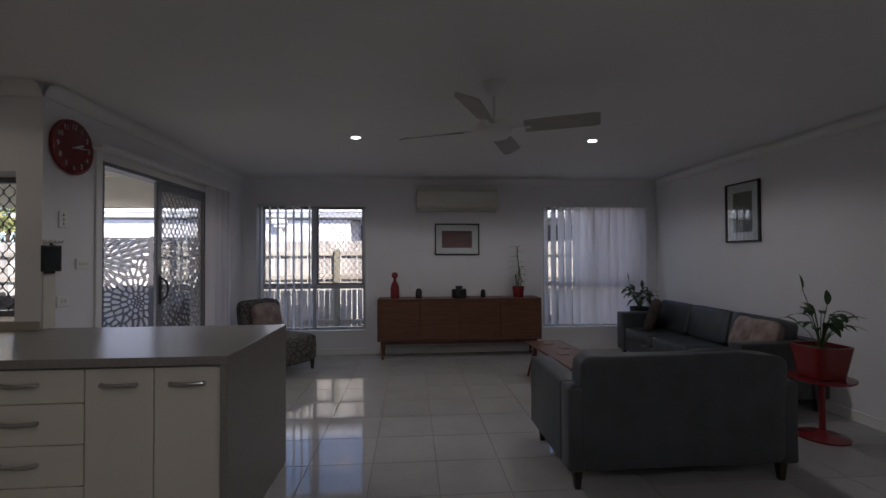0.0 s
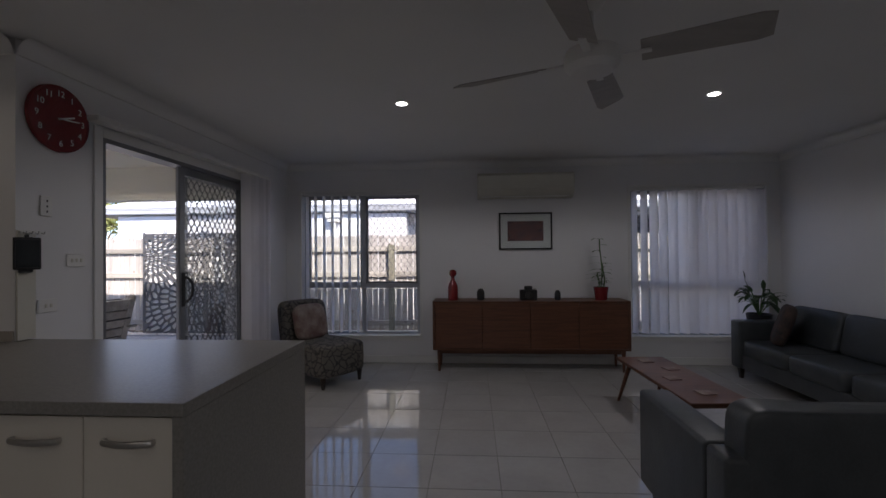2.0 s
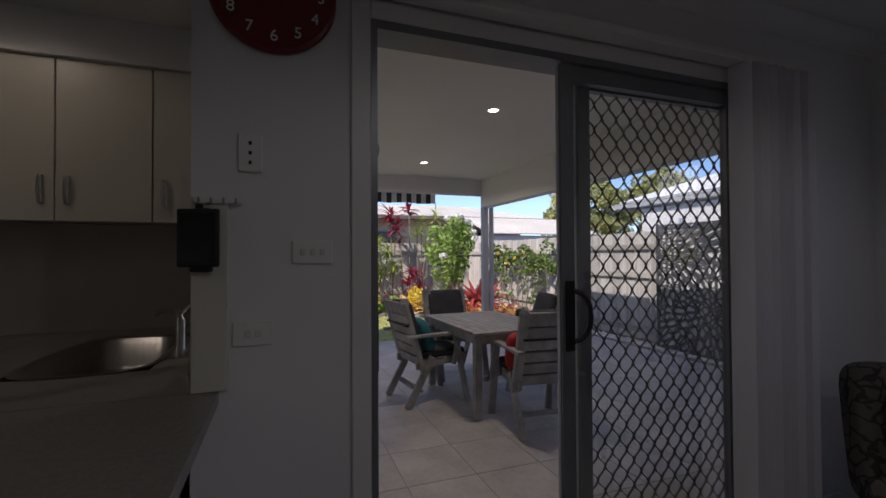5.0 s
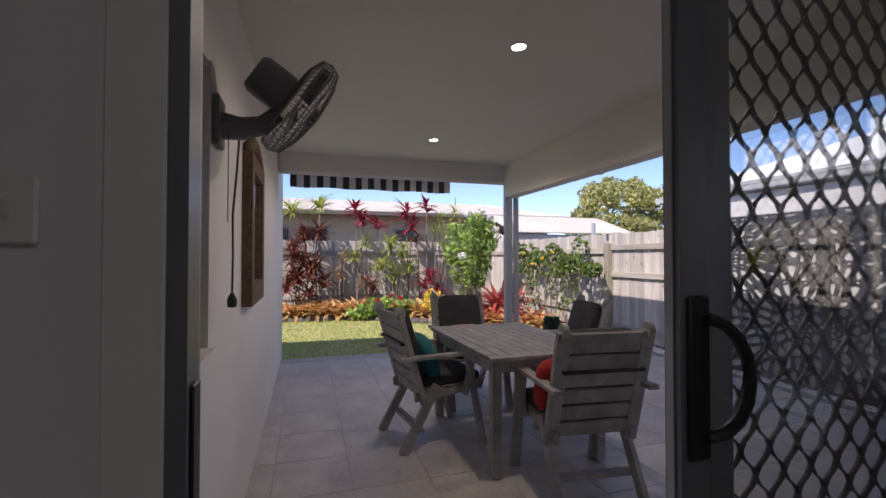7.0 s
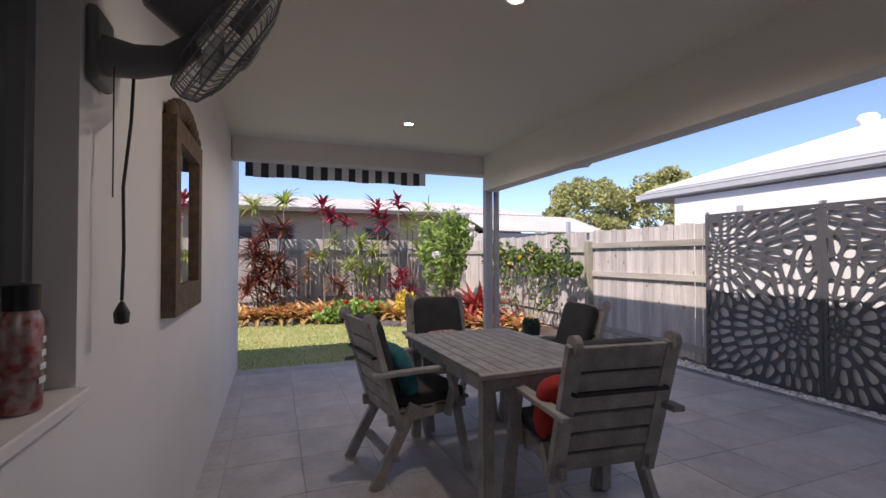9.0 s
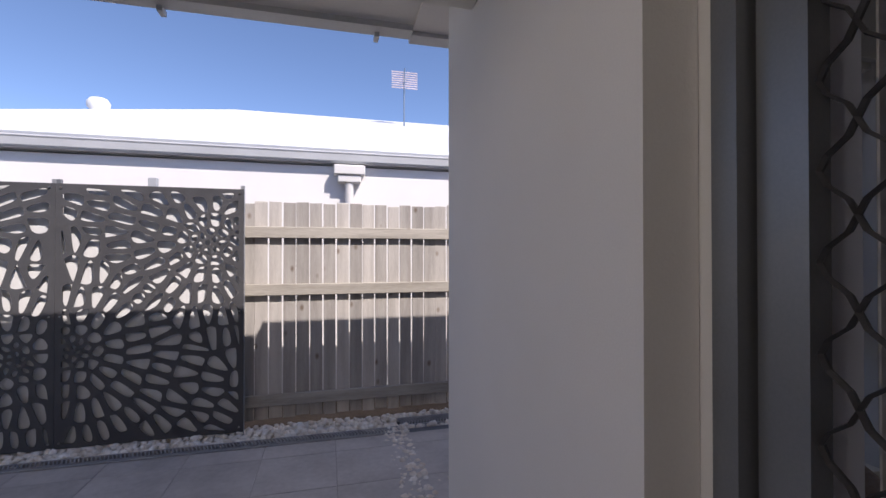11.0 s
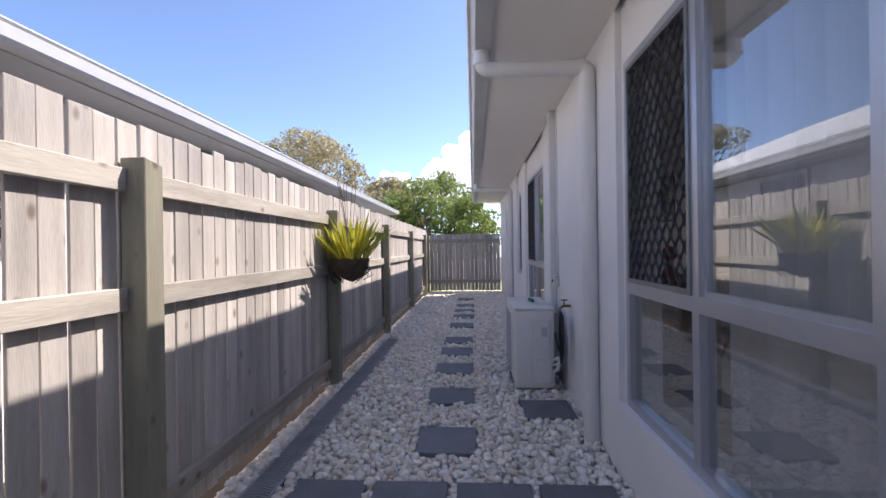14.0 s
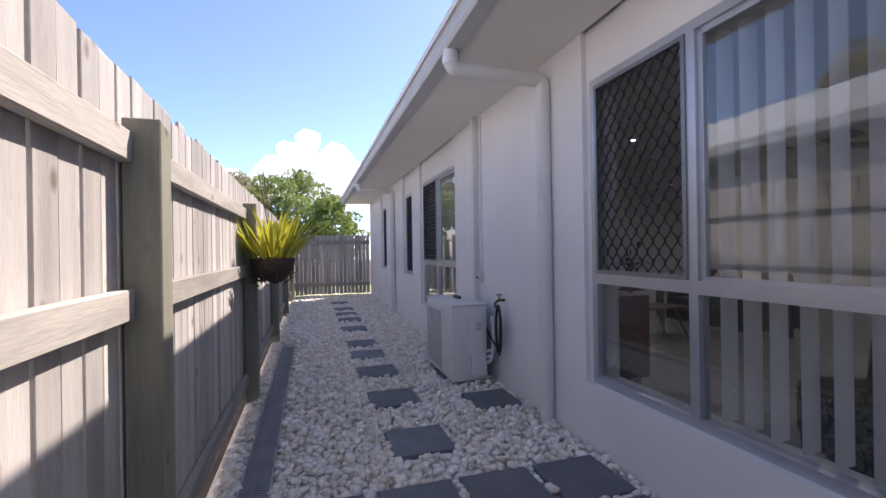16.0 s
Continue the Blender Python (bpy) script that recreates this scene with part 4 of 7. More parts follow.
# ---- blinds at the north windows ----
def blind(x0, x1, step, yaw, label, wob, group, half=0.0455, bow=0.005):
    t = thing("vertical_blind", label, "blind", pose(0, 0, 0), group)
    part("head_rail", B((WIN1[0] if x0 < 0 else WIN2[0], 6.235, 2.115, WIN1[2] if x0 < 0 else WIN2[2], 6.275, 2.148)), WHITE, t)
    n = int(round((x1 - x0) / step))
    r2 = random.Random(int(x0 * 100))
    for k in range(n + 1):
        bm = bmesh.new()
        rows = []
        for j in range(5):
            a = half * (j / 2 - 1)
            rows.append([bm.verts.new((a, bow * (1 - (a / half) ** 2), z)) for z in (-1.745, 0)])
        for a, b in zip(rows, rows[1:]):
            bm.faces.new((a[0], b[0], b[1], a[1]))
        bmesh.ops.transform(bm, matrix=pose(x0 + step * k, 6.255, 2.113, 0, r2.uniform(-wob, wob), (yaw if x0 < 0 else yaw - 34 * max(0, 1 - k / 5)) + r2.uniform(-5, 5)), verts=bm.verts)
        part("slat", bm, SLAT, t)


blind(-2.24, -1.58, 0.11, 87, "white vertical blind with its slats turned open", 0.1, "window blinds")
blind(1.86, 3.35, 0.1145, -44, "white vertical fabric blind partly open", 0.3, "window blinds", 0.0635, 0.012)

# ---- living room ----
FANBLADE = mat("fan_blade", (0.42, 0.40, 0.38), (0.36, 0.345, 0.33), rough=0.5, scale=4, fine=60, bump=0.03, stretch=(0.5, 6, 6))
fan = thing("ceiling_fan", "white four-bladed ceiling fan on a short rod", "ceiling fan", pose(0.413, 2.69, 0))
part("canopy", turned([(0.0, 2.519), (0.075, 2.519), (0.07, 2.49), (0.045, 2.45), (0.02, 2.435), (0, 2.435)], 28), WHITE, fan, smooth=35)
part("rod", tube([(0, 0, 2.44), (0, 0, 2.27)], 0.011, 12), WHITE, fan, smooth=50)
part("motor", turned([(0.0, 2.285), (0.03, 2.285), (0.07, 2.27), (0.115, 2.255), (0.122, 2.23), (0.118, 2.19), (0.09, 2.165), (0.0, 2.158)], 32), WHITE, fan, smooth=35)
for k in range(4):
    m = pose(0, 0, 2.215, 0, 0, -24 + 90 * k)
    bm = B((0.10, -0.016, -0.004, 0.24, 0.016, 0.004))
    bmesh.ops.transform(bm, matrix=m, verts=bm.verts)
    part("blade_bracket", bm, WHITE, fan)
    bm = bmesh.new()
    prev = None
    for i in range(11):
        t_ = i / 10
        w = 0.055 + 0.017 * t_ if i < 10 else 0.05
        row = [bm.verts.new((0.20 + 0.46 * t_, s * w, 0.002 - s * 0.02 + d)) for s in (-1, 1) for d in (0, 0.006)]
        if prev:
            for a, b in ((0, 1), (1, 3), (3, 2), (2, 0)):
                bm.faces.new((prev[a], prev[b], row[b], row[a]))
        else:
            bm.faces.new((row[0], row[1], row[3], row[2]))
        prev = row
    bm.faces.new((prev[0], prev[2], prev[3], prev[1]))
    bmesh.ops.transform(bm, matrix=m, verts=bm.verts)
    part("blade", bm, FANBLADE, fan)

ac = thing("air_conditioner", "white wall-mounted split air conditioner", "air conditioner", pose(0.52, 6.218, 2.035))
bm = bmesh.new()
prof = [(0, 0.0), (-0.06, -0.0), (-0.15, 0.03), (-0.19, 0.08), (-0.2, 0.16), (-0.19, 0.26), (-0.16, 0.295), (0, 0.3)]
rows = [[bm.verts.new((x, y, z)) for y, z in prof] for x in (-0.575, 0.575)]
for i in range(len(prof)):
    j = (i + 1) % len(prof)
    bm.faces.new((rows[0][i], rows[0][j], rows[1][j], rows[1][i]))
bm.faces.new(rows[0][::-1])
bm.faces.new(rows[1])
part("body", bm, CREAM, ac, smooth=40)
part("louvre", B((-0.52, -0.155, 0.012, 0.52, -0.075, 0.018), bevel=0.002), WHITE, ac)
part("front_panel", B((-0.565, -0.207, 0.10, 0.565, -0.199, 0.262), bevel=0.003), CREAM, ac)


def picture_mat(name, cols, sc):
    m = mat(name, cols[0], cols[1], rough=0.5, scale=sc, fine=sc * 6, bump=0, stretch=(1, 1, 3))
    return m


def framed(name, label, m, w, h, border, art, frame_mat):
    t = thing(name, label, "picture", m)
    part("frame", wall_mesh([-w / 2, w / 2], [-h / 2, h / 2], [(-w / 2 + 0.018, -h / 2 + 0.018, w / 2 - 0.018, h / 2 - 0.018)], lambda u, v, d: (u, -d, v), 0.028), frame_mat, t)
    part("mount", B((-w / 2 + 0.018, -0.010, -h / 2 + 0.018, w / 2 - 0.018, -0.006, h / 2 - 0.018)), WHITE, t, "white card mount")
    part("print", B((-w / 2 + border, -0.0125, -h / 2 + border, w / 2 - border, -0.0105, h / 2 - border)), art, t, "printed landscape")
    g_ = part("pane", B((-w / 2 + 0.018, -0.018, -h / 2 + 0.018, w / 2 - 0.018, -0.016, h / 2 - 0.018)), GLASS, t, "glass")
    g_.visible_shadow = False
    return t


framed("framed_picture", "black framed dark red landscape print with white mount", pose(0.532, 6.216, 1.635), 0.648, 0.456, 0.105, picture_mat("red_print", ((0.30, 0.11, 0.09), (0.06, 0.03, 0.05)), 9), BLACK)
framed("framed_picture", "black framed green landscape print with white mount", pose(3.546, 4.475, 1.862, 0, 0, -90), 0.50, 0.665, 0.11, picture_mat("green_print", ((0.06, 0.11, 0.03), (0.10, 0.08, 0.05)), 6), BLACK)

# sideboard
sb = thing("sideboard", "long low reddish teak sideboard on tapered legs", "sideboard", pose(-0.03, 0, 0))
part("carcass", B((-0.56, 5.80, 0.25, 1.68, 6.19, 0.268), (-0.56, 5.80, 0.792, 1.68, 6.19, 0.812), (-0.56, 5.80, 0.268, -0.54, 6.19, 0.792), (1.66, 5.80, 0.268, 1.68, 6.19, 0.792), (-0.54, 6.17, 0.268, 1.66, 6.185, 0.792), bevel=0.002), TEAK, sb)
for k in range(4):
    x0 = -0.538 + 0.5495 * k
    part("door", B((x0 + 0.002, 5.812, 0.27, x0 + 0.5475, 5.83, 0.79), bevel=0.002), TEAK, sb)
    part("handle", B((x0 + 0.25, 5.803, 0.70, x0 + 0.30, 5.813, 0.715), bevel=0.003), TEAK, sb) if k % 2 else None
for x in (-0.49, 1.61):
    for y in (5.85, 6.13):
        part("leg", turned([(0.014, 0.0), (0.024, 0.25)], 14, m=pose(x, y, 0)), TEAK, sb, smooth=40)
part("stretcher", B((-0.47, 5.86, 0.20, 1.59, 5.88, 0.249)), TEAK, sb)
TOPZ = 0.812


vase = thing("bottle_vase", "red glass bottle with a round stopper on the sideboard", "vase", pose(-0.36, 5.98, TOPZ))
part("bottle", turned([(0, 0), (0.055, 0), (0.06, 0.02), (0.06, 0.15), (0.045, 0.20), (0.022, 0.24), (0.020, 0.27), (0.028, 0.275), (0, 0.276)], 24), RED, vase, smooth=40)
part("stopper", pillow(0, 0, 0.318, 0.045, 0.045, 0.045, 1.0), RED, vase, smooth=60)
for x, r, h in ((0.0, 0.045, 0.12), (0.90, 0.035, 0.10)):
    t = thing("candle_jar", "small dark glass candle jar on the sideboard", "jar", pose(x - 0.03, 5.97, TOPZ))
    part("jar", turned([(0, 0), (r * 0.9, 0), (r, 0.01), (r, h * 0.8), (r * 0.8, h * 0.9), (r * 0.85, h), (0, h)], 20), BLACK, t, smooth=40)
    part("lid", turned([(0, h), (r * 0.6, h), (r * 0.6, h + 0.012), (0, h + 0.016)], 16), DARKSTEEL, t, smooth=40)
cam_ = thing("old_camera", "black vintage camera standing on the sideboard", "camera", pose(0.53, 5.97, TOPZ))
part("body", B((-0.10, -0.04, 0, 0.10, 0.04, 0.12), bevel=0.008, seg=2), BLACK, cam_)
part("prism", B((-0.045, -0.035, 0.12, 0.045, 0.035, 0.165), bevel=0.012, seg=2), BLACK, cam_)
part("lens", turned([(0, 0), (0.04, 0), (0.042, 0.05), (0.034, 0.06), (0, 0.055)], 20, m=pose(0, -0.04, 0.06, 90)), DARKSTEEL, cam_, smooth=40)
part("dial", turned([(0, 0.12), (0.018, 0.12), (0.018, 0.135), (0, 0.137)], 14, m=pose(0.075, 0, 0)), STEEL, cam_, smooth=40)


def bamboo(m, pot_r, pot_h, h, label):
    t = thing("potted_plant", label, "plant", m)
    part("pot", turned([(0, 0), (pot_r * 0.78, 0), (pot_r, pot_h), (pot_r * 0.92, pot_h), (pot_r * 0.85, pot_h * 0.9), (0, pot_h * 0.9)], 24), RED, t, "glossy red pot", 35)
    part("soil", turned([(0, pot_h * 0.88), (pot_r * 0.86, pot_h * 0.88), (pot_r * 0.84, pot_h * 0.92), (0, pot_h * 0.93)], 18), SOIL, t)
    st, lv = bmesh.new(), bmesh.new()
    r3 = random.Random(7)
    for dx, hh in ((0.0, h), (0.03, h * 0.6), (-0.03, h * 0.45)):
        pts = [(dx + 0.015 * math.sin(5 * k / 8), 0.01 * math.cos(3 * k / 8), pot_h * 0.9 + (hh - pot_h) * k / 8) for k in range(9)]
        tube(pts, 0.007, 7, st)
        for k in range(2, 9):
            for _ in range(2):
                a = r3.uniform(0, 6.28)
                leaf(lv, pts[k], (math.cos(a), math.sin(a), 0.5), r3.uniform(0.10, 0.19), 0.022, 0.9)
    part("stem", st, LEAF, t, smooth=50)
    part("foliage", lv, LEAF, t)
    return t


bamboo(pose(1.37, 5.97, TOPZ), 0.085, 0.15, 0.72, "lucky bamboo in a red pot on the sideboard")

# slipper chair
FAB = mat("leafy_upholstery", (0.055, 0.052, 0.05), (0.04, 0.038, 0.036), rough=0.9, scale=8, fine=200, bump=0.15)
fn, fl = FAB.node_tree.nodes, FAB.node_tree.links
vo = fn.new("ShaderNodeTexVoronoi")
vo.feature = 'DISTANCE_TO_EDGE'
vo.inputs["Scale"].default_value = 15
tc_ = fn.new("ShaderNodeTexCoord")
nz = fn.new("ShaderNodeTexNoise")
nz.inputs["Scale"].default_value = 9
mv = fn.new("ShaderNodeMix")
mv.data_type = 'RGBA'
mv.inputs[0].default_value = 0.12
fl.new(tc_.outputs["Object"], nz.inputs["Vector"])
fl.new(tc_.outputs["Object"], mv.inputs[6])
fl.new(nz.outputs["Color"], mv.inputs[7])
fl.new(mv.outputs[2], vo.inputs["Vector"])
gt_ = fn.new("ShaderNodeMapRange")
gt_.inputs[1].default_value, gt_.inputs[2].default_value = 0.05, 0.10
fl.new(vo.outputs["Distance"], gt_.inputs[0])
mx = fn.new("ShaderNodeMix")
mx.data_type = 'RGBA'
mx.inputs[6].default_value, mx.inputs[7].default_value = (0.045, 0.042, 0.042, 1), (0.135, 0.125, 0.11, 1)
fl.new(gt_.outputs[0], mx.inputs[0])
fl.new(mx.outputs[2], fn["Principled BSDF"].inputs["Base Color"])
CUSHION = mat("pale_cushion", (0.34, 0.29, 0.26), (0.17, 0.10, 0.09), rough=0.9, scale=9, fine=120, bump=0.2)
DARKCUSH = mat("patterned_cushion", (0.10, 0.06, 0.05), (0.03, 0.03, 0.03), rough=0.9, scale=14, fine=120, bump=0.2)
REDPRINT = mat("red_printed_cushion", (0.42, 0.05, 0.05), (0.55, 0.45, 0.42), rough=0.85, scale=26, fine=120, bump=0.2, edge=(0.45, 0.55))
TEALCUSH = mat("teal_cushion", (0.015, 0.12, 0.16), (0.03, 0.22, 0.26), rough=0.85, scale=20, fine=120, bump=0.2)
REDCUSH = mat("red_cushion", (0.45, 0.035, 0.03), (0.36, 0.02, 0.02), rough=0.85, scale=10, fine=120, bump=0.2)
ch = thing("slipper_chair", "armless slipper chair in dark leaf-patterned fabric", "chair", pose(-1.77, 5.46, 0, 0, 0, -124))
# local +x is the chair's left, -y its back, so +y faces the room
part("seat", pillow(0, 0.03, 0.27, 0.29, 0.36, 0.17, 0.25, 28, 14), FAB, ch, smooth=60)
bm = pillow(0, -0.30, 0.55, 0.285, 0.085, 0.30, 0.3, 28, 14)
for v in bm.verts:
    v.co.y -= 0.16 * (v.co.z - 0.25)
part("backrest", bm, FAB, ch, smooth=60)
for x in (-0.24, 0.24):
    for y in (-0.30, 0.32):
        part("leg", turned([(0.018, 0), (0.03, 0.12)], 12, m=pose(x, y, 0)), LEGWOOD, ch, smooth=40)
solid("scatter_cushion", pillow(0, 0, 0, 0.20, 0.06, 0.20, 0.5, 24, 12, puff=0.0), CUSHION, "pale printed cushion leaning on the slipper chair", "cushion", "", 60).matrix_basis = pose(-1.77, 5.46, 0, 0, 0, -124) @ pose(0.02, -0.20, 0.62, 14)

# sofas
def sofa(name, m, width, depth, seats, label, leg=0.12, pad=0.575):
    t = thing(name, label, "sofa", m, "black leather sofas")
    arm = 0.16
    part("base", B((-width / 2 + 0.02, -depth / 2 + 0.02, leg, width / 2 - 0.02, depth / 2 - 0.03, 0.27), bevel=0.012, seg=2), LEATHER, t)
    if seats == 2:
        bm = pillow(0, -depth / 2 + 0.085, 0.46, width / 2 - 0.07, 0.085, 0.335, 0.16, 64, 24)
        for v in bm.verts:
            v.co.y -= 0.05 * max(0.0, v.co.z - 0.5)
            v.co.z += (0.012 * math.sin(v.co.x * 7.5) + 0.01 * noise.noise(v.co * 5)) * max(0.0, v.co.z - 0.45) / 0.33
        part("back_frame", bm, LEATHER, t, smooth=60)
        for s in (-1, 1):
            part("back_corner", B((s * width / 2, -depth / 2 + 0.004, leg, s * (width / 2 - 0.1), -depth / 2 + 0.15, 0.62), bevel=0.02, seg=3), LEATHER, t, smooth=40)
    else:
        part("back_frame", B((-width / 2, -depth / 2, leg, width / 2, -depth / 2 + 0.15, 0.63), bevel=0.02, seg=3), LEATHER, t, smooth=40)
    for s in (-1, 1):
        part("armrest", B((s * width / 2, -depth / 2 + 0.152, leg, s * (width / 2 - arm), depth / 2, 0.62), bevel=0.02, seg=3), LEATHER, t, smooth=40)
    inner = width - 2 * arm
    for k in range(seats):
        x = -inner / 2 + inner * (k + 0.5) / seats
        part("seat_cushion", pillow(x, 0.09, 0.345, inner / seats / 2 - 0.004, depth / 2 - 0.10, 0.085, 0.22, 28, 12), LEATHER, t, smooth=60)
        bm = pillow(x, 0, 0, inner / seats / 2 - 0.006, 0.10, 0.19, 0.24, 36, 14)
        bmesh.ops.transform(bm, matrix=Matrix.Translation((0, -depth / 2 + 0.235, pad)) @ pose(0, 0, 0, 12), verts=bm.verts)
        part("back_cushion", bm, LEATHER, t, smooth=60)
    for sx in (-1, 1):
        for sy in (-1, 1):
            part("leg", turned([(0.022, 0), (0.036, leg + 0.004)], 4, m=pose(sx * (width / 2 - 0.07), sy * (depth / 2 - 0.07), 0, 0, 0, 45)), LEGWOOD, t)
    return t


sofa("sofa", pose(1.495, 2.78, 0), 1.43, 0.84, 2, "black leather two-seat sofa with a tall flat back", pad=0.53)
sofa("sofa", pose(3.10, 4.60, 0, 0, 0, 90), 2.30, 0.82, 3, "black leather three-seat sofa along the wall", pad=0.60)
solid("scatter_cushion", pillow(0, 0, 0, 0.21, 0.065, 0.21, 0.5, 24, 12), DARKCUSH, "dark patterned cushion on the black sofa", "cushion", "", 60).matrix_basis = pose(2.98, 5.35, 0.62, 0, 0, 60) @ pose(0, 0, 0, 18)
for y, rz in ((3.95, 78), (3.72, 95)):
    solid("scatter_cushion", pillow(0, 0, 0, 0.17, 0.06, 0.165, 0.5, 24, 12), CUSHION, "pale printed cushion on the black sofa", "cushion", "", 60).matrix_basis = pose(3.12, y, 0.62, 0, 0, rz) @ pose(0, 0, 0, 20)

ctable = thing("coffee_table", "long narrow dark wood coffee table with splayed legs", "table", pose(1.42, 4.23, 0, 0, 0, 3))
part("tabletop", B((-0.21, -0.63, 0.385, 0.21, 0.63, 0.41), bevel=0.006, seg=2), TEAK, ctable)
part("shelf_rail", B((-0.14, -0.52, 0.34, 0.14, -0.49, 0.385), (-0.14, 0.49, 0.34, 0.14, 0.52, 0.385)), TEAK, ctable)
for sx in (-1, 1):
    for sy in (-1, 1):
        part("leg", tube([(sx * 0.14, sy * 0.48, 0.386), (sx * 0.18, sy * 0.66, 0.0)], 0.02, 10, radii=[0.022, 0.012]), TEAK, ctable, smooth=40)
for x, y in ((0.02, -0.42), (-0.05, -0.08), (0.06, 0.2), (-0.04, 0.45)):
    solid("coaster", B((-0.05, -0.05, 0, 0.05, 0.05, 0.006), bevel=0.002), CUSHION, "square pale coaster on the coffee table", "coaster", group="coasters").matrix_basis = pose(1.42 + x, 4.23 + y, 0.4105, 0, 0, 10)


def peace_lily(m, label, pot, n, spread, h):
    t = thing("potted_plant", label, "plant", m)
    pot(t)
    lv, st = bmesh.new(), bmesh.new()
    r3 = random.Random(n)
    for k in range(n):
        a, tilt = r3.uniform(0, 6.28), r3.uniform(0.1, 0.75)
        hh = h * r3.uniform(0.5, 1.0)
        tip = Vector((math.cos(a) * tilt * spread * 0.5, math.sin(a) * tilt * spread * 0.5, hh * 0.75))
        tube([(0, 0, 0), tip * 0.5 + Vector((0, 0, hh * 0.1)), tip], 0.003, 5, st)
        leaf(lv, tip, (math.cos(a), math.sin(a), r3.uniform(0.2, 1.6)), r3.uniform(0.13, 0.21), r3.uniform(0.045, 0.075), r3.uniform(0.8, 2.0))
    for dx, hh in ((-0.17, 1.15), (0.03, 0.85)):
        tip = Vector((dx, -0.03, h * hh))
        tube([(0, 0, 0), tip * 0.5 + Vector((0, 0, 0.05)), tip], 0.003, 5, st)
        leaf(lv, tip, (dx, 0.1, 1.5), 0.11, 0.05, 0.2, 5, 0.5)
    for o in (lv, st):
        bmesh.ops.translate(o, vec=(0, 0, t["rim"]), verts=o.verts)
    del t["rim"]
    part("stalks", st, LEAF, t, smooth=50)
    part("foliage", lv, DARKLEAF, t)
    return t


def red_planter(t):
    bm = bmesh.new()
    prev = None
    for s, z in ((0.115, 0.0), (0.155, 0.24), (0.143, 0.24), (0.138, 0.20)):
        ring = [bm.verts.new((s * math.copysign(abs(math.cos(a)) ** 0.4, math.cos(a)), s * math.copysign(abs(math.sin(a)) ** 0.4, math.sin(a)), z)) for a in [2 * math.pi * i / 32 for i in range(32)]]
        if prev:
            for i in range(32):
                bm.faces.new((prev[i], prev[(i + 1) % 32], ring[(i + 1) % 32], ring[i]))
        prev = ring
    bm.faces.new(prev)
    part("pot", bm, RED, t, "square glossy red planter", 40)
    part("soil", turned([(0, 0.205), (0.135, 0.205), (0.13, 0.215), (0, 0.22)], 18), SOIL, t)
    t["rim"] = 0.21


def dark_pot(t):
    part("pot", turned([(0, 0), (0.10, 0), (0.13, 0.22), (0.12, 0.22), (0.115, 0.19), (0, 0.19)], 24), BLACK, t, "dark pot", 40)
    t["rim"] = 0.19


st = thing("pedestal_table", "red pedestal side table with a round foot", "side table", pose(2.98, 3.0, 0))
part("tabletop", turned([(0, 0.435), (0.20, 0.435), (0.21, 0.445), (0.21, 0.455), (0, 0.458)], 36), RED, st, smooth=40)
part("pedestal", turned([(0.17, 0.0), (0.17, 0.012), (0.05, 0.03), (0.022, 0.06), (0.02, 0.38), (0.06, 0.434)], 28), RED, st, smooth=40)
peace_lily(pose(2.98, 3.0, 0.459), "peace lily in a square red planter on the pedestal table", red_planter, 22, 0.42, 0.40)
stool = thing("plant_stool", "dark stool behind the sofa arm holding a plant", "stool", pose(3.12, 5.95, 0))
part("seat", turned([(0, 0.40), (0.14, 0.40), (0.145, 0.41), (0.145, 0.43), (0, 0.432)], 24), LEGWOOD, stool, smooth=40)
for k in range(3):
    a = 2.094 * k
    part("leg", tube([(0.08 * math.cos(a), 0.08 * math.sin(a), 0.405), (0.13 * math.cos(a), 0.13 * math.sin(a), 0)], 0.012, 8), LEGWOOD, stool, smooth=40)
peace_lily(pose(3.12, 5.95, 0.433), "leafy peace lily in a dark pot beside the sofa", dark_pot, 34, 0.5, 0.36)

# ---- patio ----
post = thing("patio_post", "grey square steel post with a round downpipe beside it", "post", pose(-7.2, 6.06, 0), kind="structure")
part("post", B((-0.045, -0.045, -0.05, 0.045, 0.045, 2.245), bevel=0.004), POSTGREY, post)
part("downpipe", tube([(0.02, 0.105, -0.06), (0.02, 0.105, 2.2)], 0.036, 16), POSTGREY, post, smooth=50)
pipe = thing("downpipe", "short pale downpipe elbow under the patio gutter", "downpipe", kind="structure")
part("pipe", tube([(-7.18, 6.17, 2.16), (-7.18, 6.5, 2.3), (-6.9, 6.9, 2.36), (-6.6, 7.02, 2.36)] + arc((-6.6, 7.06, 2.40), (0, 0, -1), (1, 0, 0), 0.04)[1:] + [(-6.56, 7.08, 2.44)], 0.036, 12), PIPE, pipe, smooth=50)

awn = thing("awning_valance", "black and white striped awning valance under the patio beam", "awning", pose(-7.30, 3.34, 2.262))
n_str = 26
AWNBLACK = mat("dark_awning_cloth", (0.05, 0.05, 0.052), (0.035, 0.035, 0.037), rough=0.9, scale=6, fine=200, bump=0.1)
AWNWHITE = mat("white_awning_cloth", (0.70, 0.69, 0.66), (0.62, 0.61, 0.58), rough=0.9, scale=6, fine=200, bump=0.1, trans=0.3)
for k in range(n_str):
    y0, y1 = 1.95 * k / n_str, 1.95 * (k + 1) / n_str
    drop = -0.15 - 0.006 * math.sin(k * 0.9)
    part("stripe", B((-0.004 * math.sin(k * 1.7) - 0.002, y0, drop, 0.002, y1 - 0.0005, 0)), AWNWHITE if k % 2 else AWNBLACK, awn)

